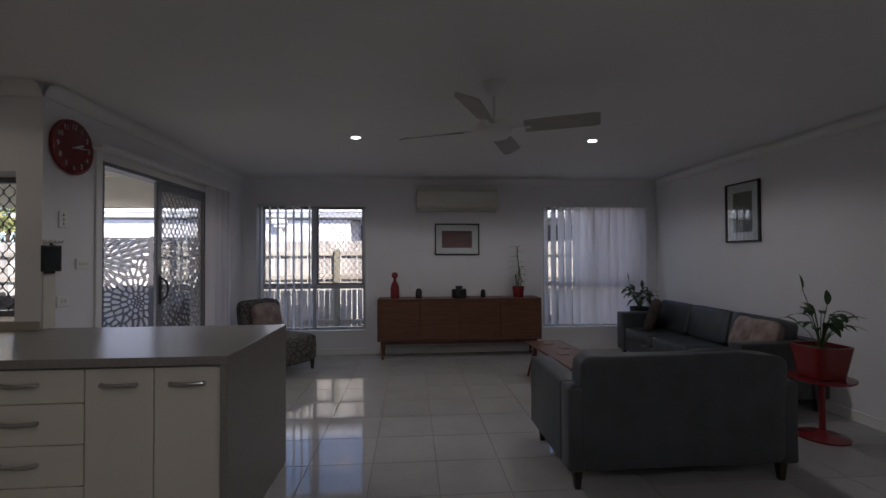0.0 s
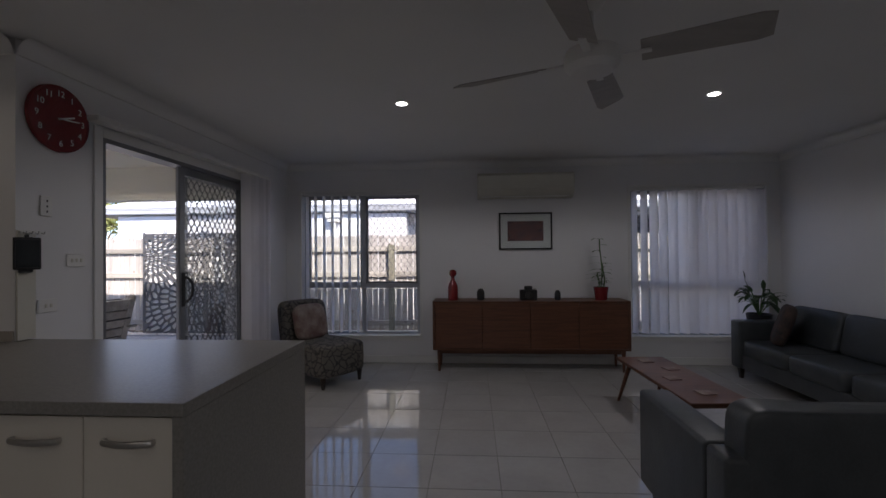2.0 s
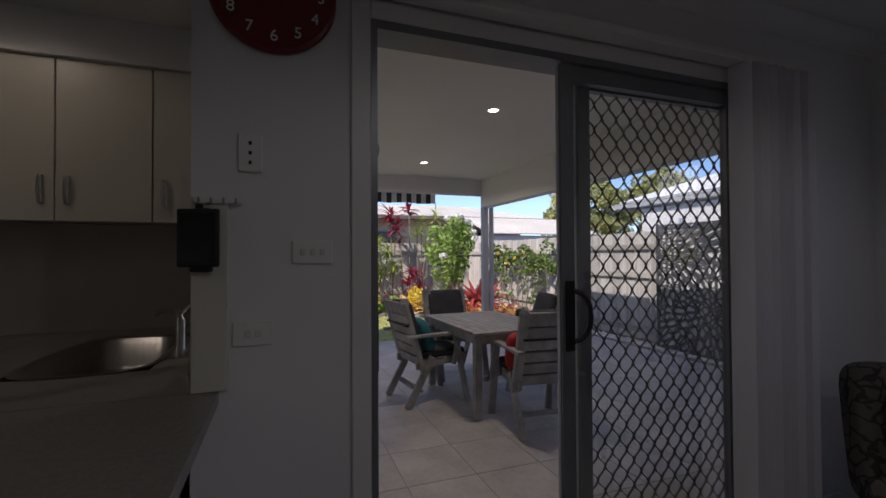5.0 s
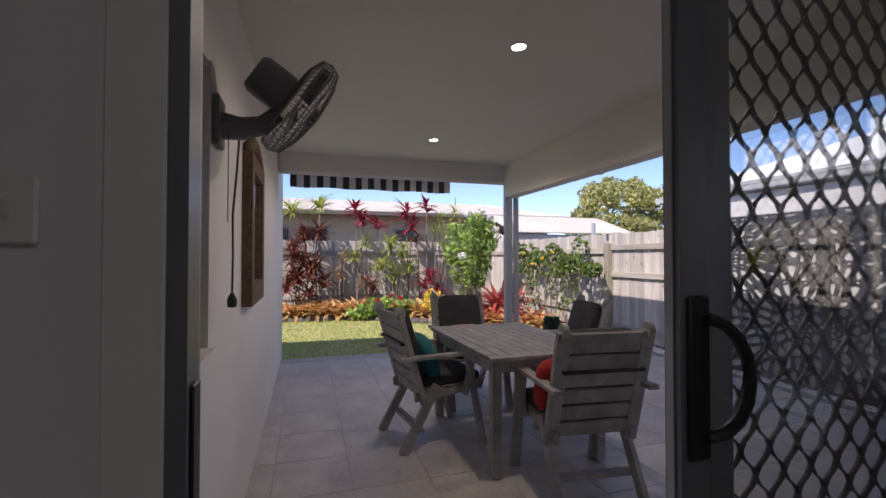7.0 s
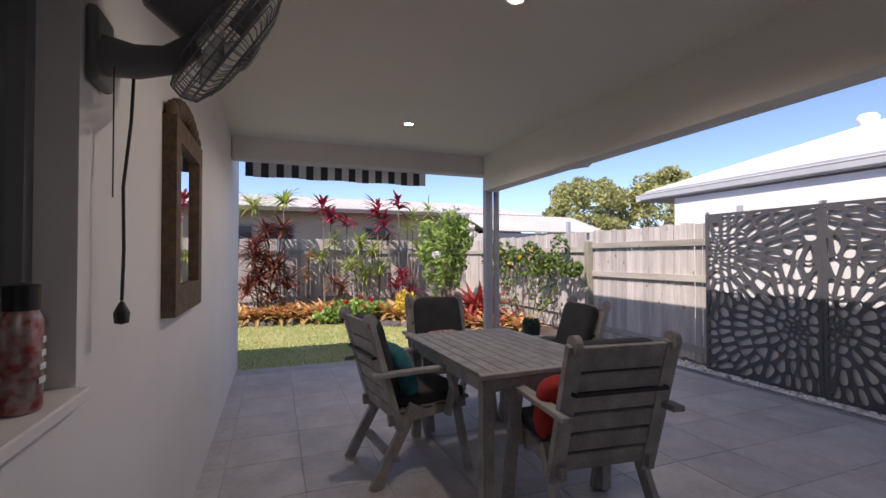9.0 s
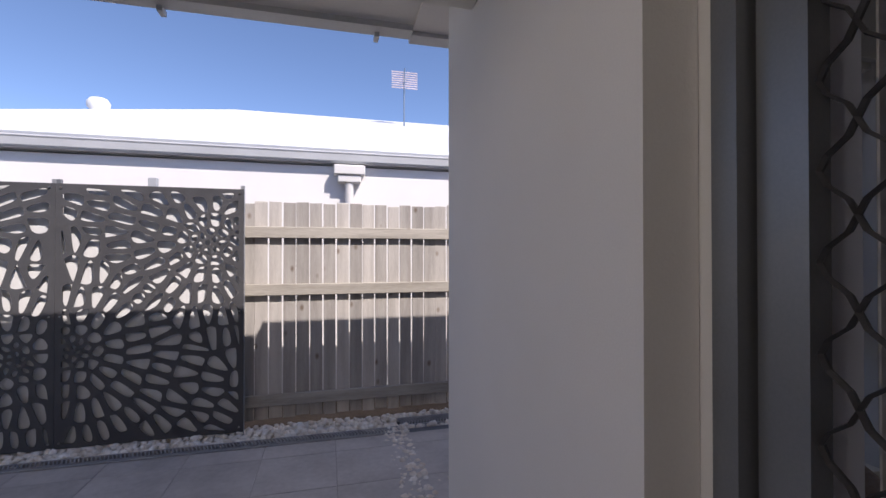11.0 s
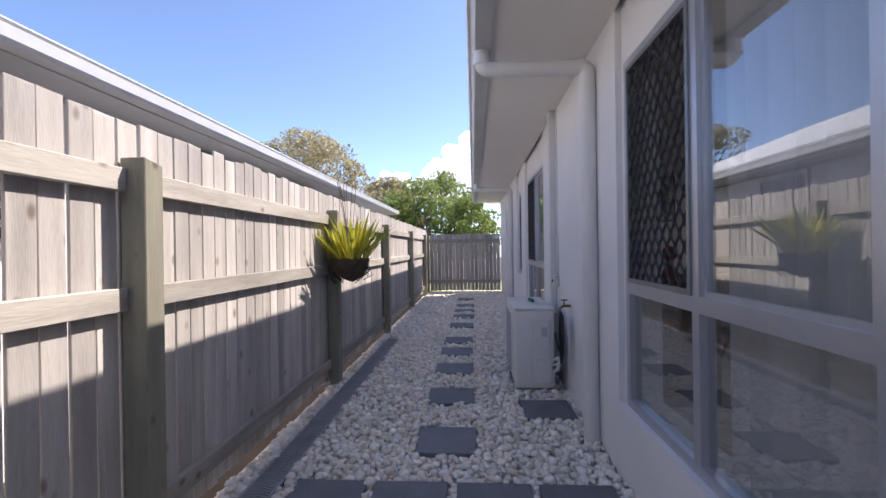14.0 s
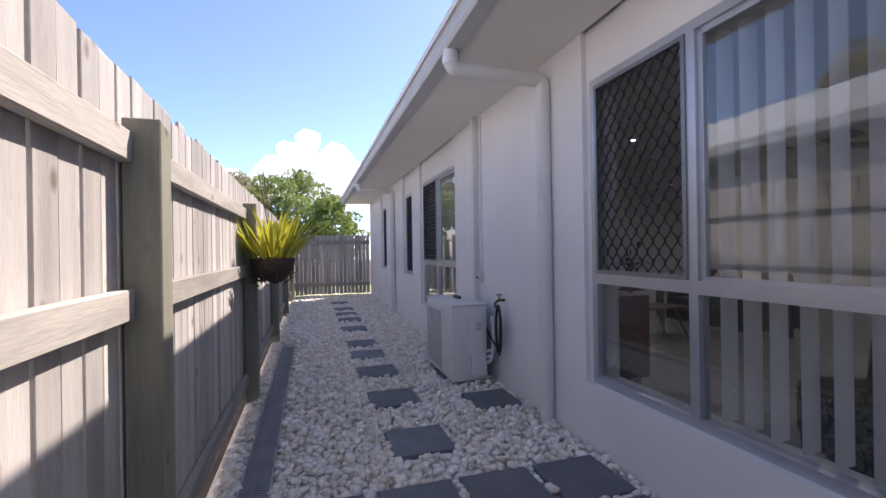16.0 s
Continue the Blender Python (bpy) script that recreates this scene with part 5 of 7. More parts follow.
gt = thing("patio_table", "weathered grey slatted timber dining table", "table", pose(-4.91, 4.98, -0.02, 0, 0, 1.5) @ Matrix.Diagonal((0.88, 0.98, 1, 1)))
for k in range(11):
    part("slat", B((-0.655, -0.43 + 0.0785 * k, 0.70, 0.655, -0.43 + 0.0785 * k + 0.0725, 0.722), bevel=0.002), MEDGREY, gt)
for sx in (-1, 1):
    part("end_board", B((sx * 0.656, -0.44, 0.698, sx * 0.70, 0.44, 0.724), bevel=0.004), MEDGREY, gt)
part("apron", B((-0.64, -0.40, 0.62, 0.64, -0.375, 0.698), (-0.64, 0.375, 0.62, 0.64, 0.40, 0.698), (-0.64, -0.375, 0.62, -0.615, 0.375, 0.698), (0.615, -0.375, 0.62, 0.64, 0.375, 0.698)), MEDGREY, gt)
for sx in (-1, 1):
    for sy in (-1, 1):
        part("leg", B((sx * 0.585, sy * 0.345, 0, sx * 0.65, sy * 0.41, 0.70), bevel=0.004), MEDGREY, gt)

CHARCUSH = mat("charcoal_seat_pad", (0.055, 0.055, 0.06), (0.035, 0.035, 0.04), rough=0.9, scale=8, fine=160, bump=0.2)


def patio_chair(m, label):
    """Slatted armchair; it faces +y, its back leans to -y."""
    m = m @ Matrix.Diagonal((0.95, 1, 1.05, 1))
    t = thing("patio_chair", label, "chair", m, "patio chairs")
    lean = lambda z: -0.20 - 0.30 * (z - 0.38)
    for sx in (-1, 1):
        bm = bmesh.new()
        beam(bm, (sx * 0.25, lean(0.30), 0.30), (sx * 0.25, lean(0.90), 0.90), 0.032, 0.075)
        turned([(0, -0.016), (0.040, -0.016), (0.040, 0.016), (0, 0.016)], 16, bm, Matrix.Translation((sx * 0.25, lean(0.90), 0.90)) @ pose(0, 0, 0, 0, 90, 0))
        part("back_post", bm, MEDGREY, t)
        part("front_leg", beam(bmesh.new(), (sx * 0.285, 0.14, 0.60), (sx * 0.285, 0.27, 0.0), 0.032, 0.062), MEDGREY, t)
        part("back_leg", beam(bmesh.new(), (sx * 0.252, -0.08, 0.42), (sx * 0.252, -0.33, 0.0), 0.032, 0.062), MEDGREY, t)
        bm = B((sx * 0.25, -0.36, 0.60, sx * 0.315, 0.26, 0.626), bevel=0.006, seg=2)
        part("armrest", bm, MEDGREY, t)
        part("arm_support", beam(bmesh.new(), (sx * 0.285, 0.19, 0.602), (sx * 0.285, 0.12, 0.34), 0.028, 0.05), MEDGREY, t)
        part("seat_rail", beam(bmesh.new(), (sx * 0.235, -0.24, 0.35), (sx * 0.235, 0.27, 0.39), 0.03, 0.06), MEDGREY, t)
    for k, z in enumerate((0.845, 0.745, 0.655, 0.565, 0.475, 0.385)):
        bm = B((-0.234, -0.011, -0.042 if k else -0.055, 0.234, 0.011, 0.036 if k else 0.05), bevel=0.003)
        bmesh.ops.transform(bm, matrix=Matrix.Translation((0, lean(z), z)) @ pose(0, 0, 0, 16.7), verts=bm.verts)
        part("back_slat", bm, MEDGREY, t)
    for k in range(6):
        part("seat_slat", B((-0.25, -0.20 + 0.085 * k, 0.372 + 0.0065 * k, 0.25, -0.13 + 0.085 * k, 0.392 + 0.0065 * k), bevel=0.003), MEDGREY, t)
    part("stretcher", beam(bmesh.new(), (-0.25, -0.20, 0.135), (0.25, -0.20, 0.135), 0.05, 0.026), MEDGREY, t)
    part("seat_pad", pillow(0, 0.04, 0.435, 0.24, 0.25, 0.032, 0.25, 24, 10), CHARCUSH, t, "charcoal seat pad", 60)
    bm = pillow(0, 0, 0, 0.225, 0.034, 0.25, 0.25, 24, 12)
    bmesh.ops.transform(bm, matrix=Matrix.Translation((0, lean(0.66) + 0.05, 0.66)) @ pose(0, 0, 0, 16.7), verts=bm.verts)
    part("back_pad", bm, CHARCUSH, t, "charcoal back pad", 60)
    bm = B((-0.242, -0.035, -0.008, 0.242, -0.028, 0.008), (-0.242, -0.035, -0.008, -0.237, 0.06, 0.008), (0.237, -0.035, -0.008, 0.242, 0.06, 0.008))
    bmesh.ops.transform(bm, matrix=Matrix.Translation((0, lean(0.70) - 0.012, 0.70)), verts=bm.verts)
    part("strap", bm, BLACK, t, "black strap")
    return t


chair = patio_chair(pose(-5.10, 4.45, -0.03, 0, 0, 8), "weathered grey slatted garden armchair with charcoal pads")
C2, C3, C4 = pose(-4.18, 5.05, -0.03, 0, 0, 84), pose(-5.78, 4.99, -0.03, 0, 0, -88), pose(-5.22, 5.55, -0.03, 0, 0, 172)
for m in (C2, C3, C4):
    copy_thing(chair, m)
def cush(m, material, label):
    solid("scatter_cushion", pillow(0, 0, 0, 0.19, 0.06, 0.17, 0.5, 24, 12), material, label, "cushion", "", 60).matrix_basis = m


cush(pose(-5.10, 4.45, -0.03, 0, 0, 8) @ pose(0.05, -0.14, 0.62, 22, 0, 8), TEALCUSH, "teal patterned cushion on a patio chair")
cush(C2 @ pose(-0.09, -0.11, 0.60, 22, 0, -10), REDCUSH, "red cushion on a patio chair")
cush(C3 @ pose(0.0, -0.13, 0.56, 22) @ Matrix.Diagonal((0.9, 0.8, 0.7, 1)), REDPRINT, "red and white cushion on a patio chair")

# doormats
MATBLACK = mat("rubber_mat", (0.022, 0.022, 0.024), (0.012, 0.012, 0.013), rough=0.9, scale=30, fine=260, bump=0.5, dist=0.004)
for x0_, y0_, x1_, y1_, z_, lab_ in ((-3.07, 3.45, -2.73, 4.09, -0.0295, "dark ribbed doormat on the patio paving by the door"), (-2.45, 3.44, -2.03, 4.05, 0.0005, "dark rubber doormat on the tiles inside the door")):
    dm = thing("doormat", lab_, "doormat", pose((x0_ + x1_) / 2, (y0_ + y1_) / 2, z_))
    w_, h_ = (x1_ - x0_) / 2, (y1_ - y0_) / 2
    part("backing", B((-w_, -h_, 0, w_, h_, 0.007), bevel=0.003), MATBLACK, dm)
    for k in range(int(2 * w_ / 0.03) - 1):
        part("rib", B((-w_ + 0.024 + 0.03 * k, -h_ + 0.02, 0.007, -w_ + 0.04 + 0.03 * k, h_ - 0.02, 0.011), bevel=0.002), MATBLACK, dm)

# wall fan
wf = thing("wall_fan", "dark grey wall-mounted fan with a wire cage", "fan", pose(0, 0, 0))
FANGREY = mat("fan_plastic", (0.20, 0.20, 0.22), (0.16, 0.16, 0.175), rough=0.45, scale=6, fine=120, bump=0.03)
part("wall_plate", B((-3.71, 3.221, 1.69, -3.59, 3.245, 1.87), bevel=0.01, seg=2), FANGREY, wf)
part("arm", tube([(-3.65, 3.24, 1.77), (-3.65, 3.31, 1.765), (-3.66, 3.38, 1.785), (-3.67, 3.43, 1.835)], 0.035, 12, radii=[0.05, 0.042, 0.036, 0.03]), FANGREY, wf, smooth=50)
FN = Vector((-0.28, 0.80, -0.52)).normalized()
FM = Matrix.Translation((-3.69, 3.51, 1.875)) @ FN.to_track_quat('Z', 'Y').to_matrix().to_4x4()
part("motor", turned([(0, -0.20), (0.06, -0.20), (0.075, -0.18), (0.08, -0.07), (0.05, -0.045), (0, -0.04)], 24, m=FM), FANGREY, wf, smooth=40)
for k in range(48):
    a = 2 * math.pi * k / 48
    c, s = math.cos(a), math.sin(a)
    part("wire", tube([FM @ Vector((r * c, r * s, z)) for r, z in ((0.05, -0.05), (0.14, -0.055), (0.195, -0.035), (0.205, 0.0), (0.19, 0.035), (0.12, 0.06), (0.04, 0.068))], 0.0016, 4), FANGREY, wf)
for r, z in ((0.205, 0.0), (0.197, 0.022), (0.15, 0.052), (0.09, 0.064), (0.15, -0.052), (0.197, -0.028)):
    part("cage_ring", tube([FM @ Vector((r * math.cos(2 * math.pi * k / 40), r * math.sin(2 * math.pi * k / 40), z)) for k in range(41)], 0.0025, 5), FANGREY, wf)
part("hub", turned([(0, 0.05), (0.045, 0.05), (0.045, 0.072), (0.03, 0.078), (0, 0.079)], 20, m=FM), FANGREY, wf, smooth=40)
for k in range(3):
    bm = bmesh.new()
    prev = None
    for i in range(7):
        r = 0.03 + 0.15 * i / 6
        w = 0.03 + 0.035 * math.sin(math.pi * i / 7)
        row = [bm.verts.new(FM @ (Matrix.Rotation(2.094 * k, 4, 'Z') @ Vector((r, s * w, s * 0.018)))) for s in (-1, 1)]
        if prev:
            bm.faces.new((prev[0], prev[1], row[1], row[0]))
        prev = row
    bl = part("blade", bm, FANGREY, wf)
    bl.modifiers.new("sheet", 'SOLIDIFY').thickness = 0.003
part("cord", tube([(-3.66, 3.30, 1.74), (-3.68, 3.29, 1.62), (-3.66, 3.28, 1.45), (-3.67, 3.28, 1.30), (-3.66, 3.28, 1.17)], 0.004, 6), BLACK, wf, "black power cord")
part("plug", turned([(0, 0), (0.016, 0.005), (0.018, 0.03), (0.006, 0.055), (0, 0.06)], 12, m=pose(-3.66, 3.28, 1.11)), BLACK, wf, smooth=40)
part("pull_cord", tube([(-3.62, 3.27, 1.74), (-3.62, 3.27, 1.42)], 0.0018, 5), BLACK, wf)

CARVED = mat("carved_brown_wood", (0.16, 0.10, 0.06), (0.08, 0.05, 0.03), rough=0.7, scale=20, fine=90, bump=0.8, dist=0.008)
MIRROR = mat("mirror_glass", (0.85, 0.86, 0.86), (0.84, 0.85, 0.85), rough=0.02, metal=1.0, bump=0)
mr = thing("wall_mirror", "carved brown timber mirror on the patio wall", "mirror", pose(-4.66, 3.221, 1.04))
part("frame", wall_mesh([-0.32, 0.32], [0, 0.80], [(-0.23, 0.12, 0.23, 0.71)], lambda u, v, d: (u, d, v), 0.05), CARVED, mr)
crest = bmesh.new()
for k in range(9):
    x = -0.28 + 0.07 * k
    pillow(x, 0.025, 0.80 + 0.09 * (1 - (x / 0.32) ** 2), 0.045, 0.024, 0.045, 0.9, 10, 6, crest)
part("crest", crest, CARVED, mr, smooth=60)
part("glass", B((-0.23, 0.02, 0.12, 0.23, 0.026, 0.71)), MIRROR, mr, "mirror glass")

can = thing("spray_can", "black-capped insect spray can on the window ledge", "can", pose(-3.41, 3.19, 0.99))
part("body", turned([(0, 0), (0.031, 0), (0.033, 0.006), (0.033, 0.17), (0.024, 0.19), (0, 0.19)], 24), mat("printed_can", (0.42, 0.38, 0.36), (0.30, 0.05, 0.05), rough=0.3, metal=0.4, scale=30, fine=60, bump=0), can, smooth=40)
part("cap", turned([(0, 0.188), (0.027, 0.188), (0.029, 0.235), (0, 0.24)], 20), BLACK, can, "black cap", 40)
for k in range(4):
    part("label_bar", B((-0.012, 0.0325, 0.05 + 0.025 * k, 0.014 - 0.004 * k, 0.0338, 0.062 + 0.025 * k)), WHITE, can)

# laser-cut screens
def cut_panel(w, h, centres, seed):
    """Outlines of the petal-shaped holes: inset cells of points set in rings round a few centres."""
    r_ = random.Random(seed)
    pts = []
    for ci, (cx, cy, n0) in enumerate(centres):
        rad, ring = 0.035, 0
        while rad < 1.9:
            nk = max(n0, int(2 * math.pi * rad / 0.094))
            for k in range(nk):
                a = 2 * math.pi * (k + 0.5 * (ring % 2)) / nk + r_.uniform(-0.4, 0.4) / nk
                rr = rad + r_.uniform(-0.22, 0.22) * min(rad, 0.15)
                x, y = cx + rr * math.cos(a), cy + rr * math.sin(a)
                if -0.05 < x < w + 0.05 and -0.05 < y < h + 0.05 and all(math.hypot(x - ox, y - oy) > rr * 0.98 for j, (ox, oy, _) in enumerate(centres) if j != ci):
                    pts.append((x, y))
            rad += min(0.47 * rad + 0.03, 0.175)
            ring += 1
    keep = []
    for p in pts:
        if all(math.hypot(p[0] - q[0], p[1] - q[1]) > 0.038 for q in keep):
            keep.append(p)
    holes = []
    for i, (x, y) in enumerate(keep):
        if not (0.02 < x < w - 0.02 and 0.02 < y < h - 0.02):
            continue
        poly = [(0.035, 0.03), (w - 0.035, 0.03), (w - 0.035, h - 0.03), (0.035, h - 0.03)]
        for j, (ox, oy) in enumerate(keep):
            d = math.hypot(ox - x, oy - y)
            if j == i or d > 0.5:
                continue
            nx, ny = (ox - x) / d, (oy - y) / d
            lim = d / 2 - 0.0095
            out = []
            for (ax, ay), (bx, by) in zip(poly, poly[1:] + poly[:1]):
                da, db = (ax - x) * nx + (ay - y) * ny - lim, (bx - x) * nx + (by - y) * ny - lim
                if da <= 0:
                    out.append((ax, ay))
                if da * db < 0:
                    s = da / (da - db)
                    out.append((ax + s * (bx - ax), ay + s * (by - ay)))
            poly = out
            if len(poly) < 3:
                break
        if len(poly) >= 3:
            area = abs(sum(a[0] * b[1] - b[0] * a[1] for a, b in zip(poly, poly[1:] + poly[:1]))) / 2
            if area > 0.00025:
                cx, cy, _ = min(centres, key=lambda c: math.hypot(c[0] - x, c[1] - y))
                cd = math.hypot(x - cx, y - cy) or 1.0
                ux, uy = (x - cx) / cd, (y - cy) / cd
                slim = 0.9 if cd < 0.2 else 0.74
                poly = [(x + ((px - x) * ux + (py - y) * uy) * ux - slim * ((py - y) * ux - (px - x) * uy) * uy, y + ((px - x) * ux + (py - y) * uy) * uy + slim * ((py - y) * ux - (px - x) * uy) * ux) for px, py in poly]
                for _ in range(3):
                    poly = [q for a, b in zip(poly, poly[1:] + poly[:1]) for q in ((a[0] * 0.75 + b[0] * 0.25, a[1] * 0.75 + b[1] * 0.25), (a[0] * 0.25 + b[0] * 0.75, a[1] * 0.25 + b[1] * 0.75))]
                holes.append(poly)
    cu = bpy.data.curves.new("cut", 'CURVE')
    cu.dimensions, cu.fill_mode, cu.extrude = '2D', 'BOTH', 0.003
    for poly in [[(0, 0), (w, 0), (w, h), (0, h)]] + holes:
        sp = cu.splines.new('POLY')
        sp.points.add(len(poly) - 1)
        sp.points.foreach_set("co", [c for x, y in poly for c in (x, y, 0, 1)])
        sp.use_cyclic_u = True
    tmp = bpy.data.objects.new("tmp", cu)
    scene.collection.objects.link(tmp)
    me = bpy.data.meshes.new_from_object(tmp.evaluated_get(bpy.context.evaluated_depsgraph_get()))
    bpy.data.objects.remove(tmp)
    bpy.data.curves.remove(cu)
    me.transform(Matrix(((1, 0, 0, 0), (0, 0, -1, 0), (0, 1, 0, 0), (0, 0, 0, 1))))
    me.materials.clear()
    me.materials.append(SCREEN)
    return me


for x0, cs, seed in ((-6.13, ((0.19, 1.40, 9), (0.97, 0.62, 10)), 2), (-4.94, ((0.95, 1.44, 9), (0.10, 0.65, 10)), 5)):
    sc = thing("privacy_screen", "charcoal laser-cut petal-pattern privacy screen in front of the fence", "screen", pose(x0, 8.385, -0.04), "laser-cut screens")
    part("backing_sheet", B((0.03, 0.032, 0.0, 1.16, 0.036, 1.80)), ROOFWHITE, sc, "plain white backing sheet")
    panel = new("panel", cut_panel(1.188, 1.81, cs, seed))
    panel.parent = sc
    for xx in (0.012, 1.176):
        part("upright", B((xx - 0.014, 0.006, -0.05, xx + 0.014, 0.034, 1.84), bevel=0.002), ALU if xx > 1 else DARKALU, sc)
    for xx, zz in ((0.03, 1.78), (1.158, 1.78), (0.03, 0.9), (1.158, 0.9), (0.03, 0.04), (1.158, 0.04)):
        part("screw", turned([(0, -0.009), (0.007, -0.009), (0.007, -0.003), (0, -0.003)], 10, m=pose(xx, 0, zz, -90) @ pose(0, 0, 0)), STEEL, sc)
for x in (-5.85, -4.42):
    solid("fence_cap", B((x - 0.03, 8.56, 1.6, x + 0.03, 8.60, 1.86), bevel=0.004), POSTGREY, "pale post top behind the screen", "post", "structure")

# drain grate
dr = thing("drain_grate", "grey slotted drain grate in the pebbles", "drain", pose(0, 0, 0), kind="structure")
part("channel", B((-8.0, 8.055, -0.08, -2.62, 8.065, -0.028), (-8.0, 8.165, -0.08, -2.62, 8.175, -0.028), (-2.6, 8.235, -0.09, 2.84, 8.245, -0.05), (-2.6, 8.385, -0.09, 2.84, 8.395, -0.05)), DRAIN, dr)
vs_, fs_ = [], []
def slot(x0, y0, x1, y1, z, sl):
    b0 = len(vs_)
    vs_.extend([(x0, y0, z), (x0 + 0.007, y0, z), (x1 + 0.007, y1, z), (x1, y1, z), (x0, y0, z - 0.02), (x0 + 0.007, y0, z - 0.02), (x1 + 0.007, y1, z - 0.02), (x1, y1, z - 0.02)])
    fs_.extend([tuple(b0 + i for i in f) for f in ((0, 1, 2, 3), (0, 4, 5, 1), (2, 6, 7, 3), (1, 5, 6, 2), (0, 3, 7, 4))])


for k in range(230):
    x = -8.0 + 0.0233 * k
    if x < -2.66:
        slot(x, 8.066, x + 0.02, 8.115, -0.03, 1)
        slot(x + 0.04, 8.115, x + 0.02, 8.164, -0.03, 1)
for k in range(230):
    x = -2.6 + 0.0235 * k
    slot(x, 8.246, x + 0.02, 8.315, -0.052, 1)
    slot(x + 0.04, 8.315, x + 0.02, 8.384, -0.052, 1)
part("channel_bed", B((-8.0, 8.066, -0.0835, -2.62, 8.164, -0.079), (-2.6, 8.246, -0.0835, 2.84, 8.384, -0.079)), BLACK, dr, "dark channel under the grate")
o = raw("slats", vs_, fs_, DRAIN, dr)
o["kind"] = "stuff"

# ---- side path ----
path = thing("stepping_path", "bluestone stepping slabs laid in white pebbles", "path", pose(0, 0, 0), kind="structure")
bm = B((-0.193, -0.188, -0.03, 0.193, 0.188, 0), bevel=0.004)
sme = bpy.data.meshes.new("slab")
bmesh.ops.recalc_face_normals(bm, faces=bm.faces)
bm.to_mesh(sme)
bm.free()
sme.materials.append(SLATE)
SLABS = [(-2.38 + 0.43 * i, 6.69 + 0.424 * j) for i in range(4) for j in range(4)]
SLABS += [(-0.38, 7.39), (0.465, 7.40), (1.30, 7.41), (2.05, 7.41), (2.69, 7.41), (3.85, 7.40), (4.78, 7.39), (5.5, 7.39), (6.28, 7.39), (7.43, 7.40), (0.18, 6.66), (1.02, 6.68)]
rs = random.Random(3)
for x, y in SLABS:
    ob = new("slab", sme)
    ob.parent = path
    ob.matrix_basis = pose(x, y, -0.045, 0, 0, rs.uniform(-1.2, 1.2))

unit = thing("outdoor_unit", "white air conditioner outdoor unit on a slab", "air conditioner", pose(0.57, 6.53, -0.045))
part("feet", B((0.08, 0.0, 0, 0.13, 0.34, 0.03), (0.70, 0.0, 0, 0.75, 0.34, 0.03)), GUTTER, unit)
part("casing", B((0, 0.0, 0.03, 0.84, 0.33, 0.69), bevel=0.014, seg=3), PIPE, unit, smooth=40)
part("top_panel", B((-0.006, -0.006, 0.69, 0.846, 0.336, 0.708), bevel=0.006, seg=2), PIPE, unit)
part("side_cover", B((-0.016, 0.04, 0.06, -0.001, 0.19, 0.62), bevel=0.006), PIPE, unit)
part("valve_cover", B((-0.045, 0.03, 0.08, -0.016, 0.17, 0.28), bevel=0.008, seg=2), PIPE, unit)
part("sticker", B((-0.0175, 0.06, 0.47, -0.0165, 0.11, 0.55)), GUTTER, unit)
gb = bmesh.new()
for k in range(15):
    for axis in (0, 1):
        a = 0.30 + 0.035 * k
        beam(gb, *(((a, 0.342, 0.08), (a, 0.342, 0.62)) if axis == 0 else ((0.30, 0.344, 0.09 + 0.036 * k), (0.80, 0.344, 0.09 + 0.036 * k))), 0.004, 0.004)
part("fan_guard", gb, GUTTER, unit)
for k in range(3):
    part("hose", tube([(0.02 + 0.01 * k, 0.03 - 0.0, 0.16 + 0.05 * k), (-0.03, -0.02 - 0.015 * k, 0.20 + 0.05 * k), (-0.02, -0.05, 0.32 + 0.06 * k), (0.03, -0.06, 0.5 + 0.04 * k)], 0.017, 10), PIPE, unit, "pale insulated hose", 50)
wr = thing("garden_tool", "green plastic hose nozzle lying on the outdoor unit", "nozzle", pose(0.93, 6.66, 0.683))
part("body", tube([(0, 0, 0), (0.06, 0.0, 0), (0.10, 0.02, 0.004)], 0.018, 10), mat("green_plastic", (0.01, 0.14, 0.07), rough=0.4), wr, smooth=50)

duct = thing("pipe_duct", "white square pipe cover running up the rendered wall", "duct", pose(0, 0, 0), kind="structure")
part("cover", B((1.0, 6.426, 0.55, 1.08, 6.482, 2.45), bevel=0.004), PIPE, duct)
part("cable", tube([(0.91, 6.43, 0.92), (0.91, 6.43, 2.45)], 0.005, 6), PIPE, duct)
box = thing("isolator_box", "small cream electrical isolator box on the wall", "switch", pose(0.91, 6.426, 0.87))
part("box", B((-0.035, 0, -0.05, 0.035, 0.05, 0.05), bevel=0.006), CREAM, box)
part("knob", B((-0.012, 0.05, -0.012, 0.012, 0.062, 0.012), bevel=0.003), BLACK, box)
tapo = thing("garden_tap", "brass garden tap with a coiled dark hose on the wall", "tap", pose(0.42, 6.426, 0.70))
BRASS = mat("aged_brass", (0.22, 0.17, 0.09), (0.14, 0.11, 0.06), rough=0.4, metal=0.9, scale=15, fine=90)
part("pipe", tube([(0, 0, 0.0), (0, 0.06, 0.0), (0, 0.085, -0.02), (0, 0.09, -0.06)], 0.012, 10), BRASS, tapo, smooth=50)
part("wheel", turned([(0, 0.045), (0.028, 0.045), (0.03, 0.052), (0, 0.056)], 16, m=pose(0, 0.05, 0)), BRASS, tapo, smooth=40)
part("stem", tube([(0, 0.05, 0.0), (0, 0.05, 0.05)], 0.006, 8), BRASS, tapo)
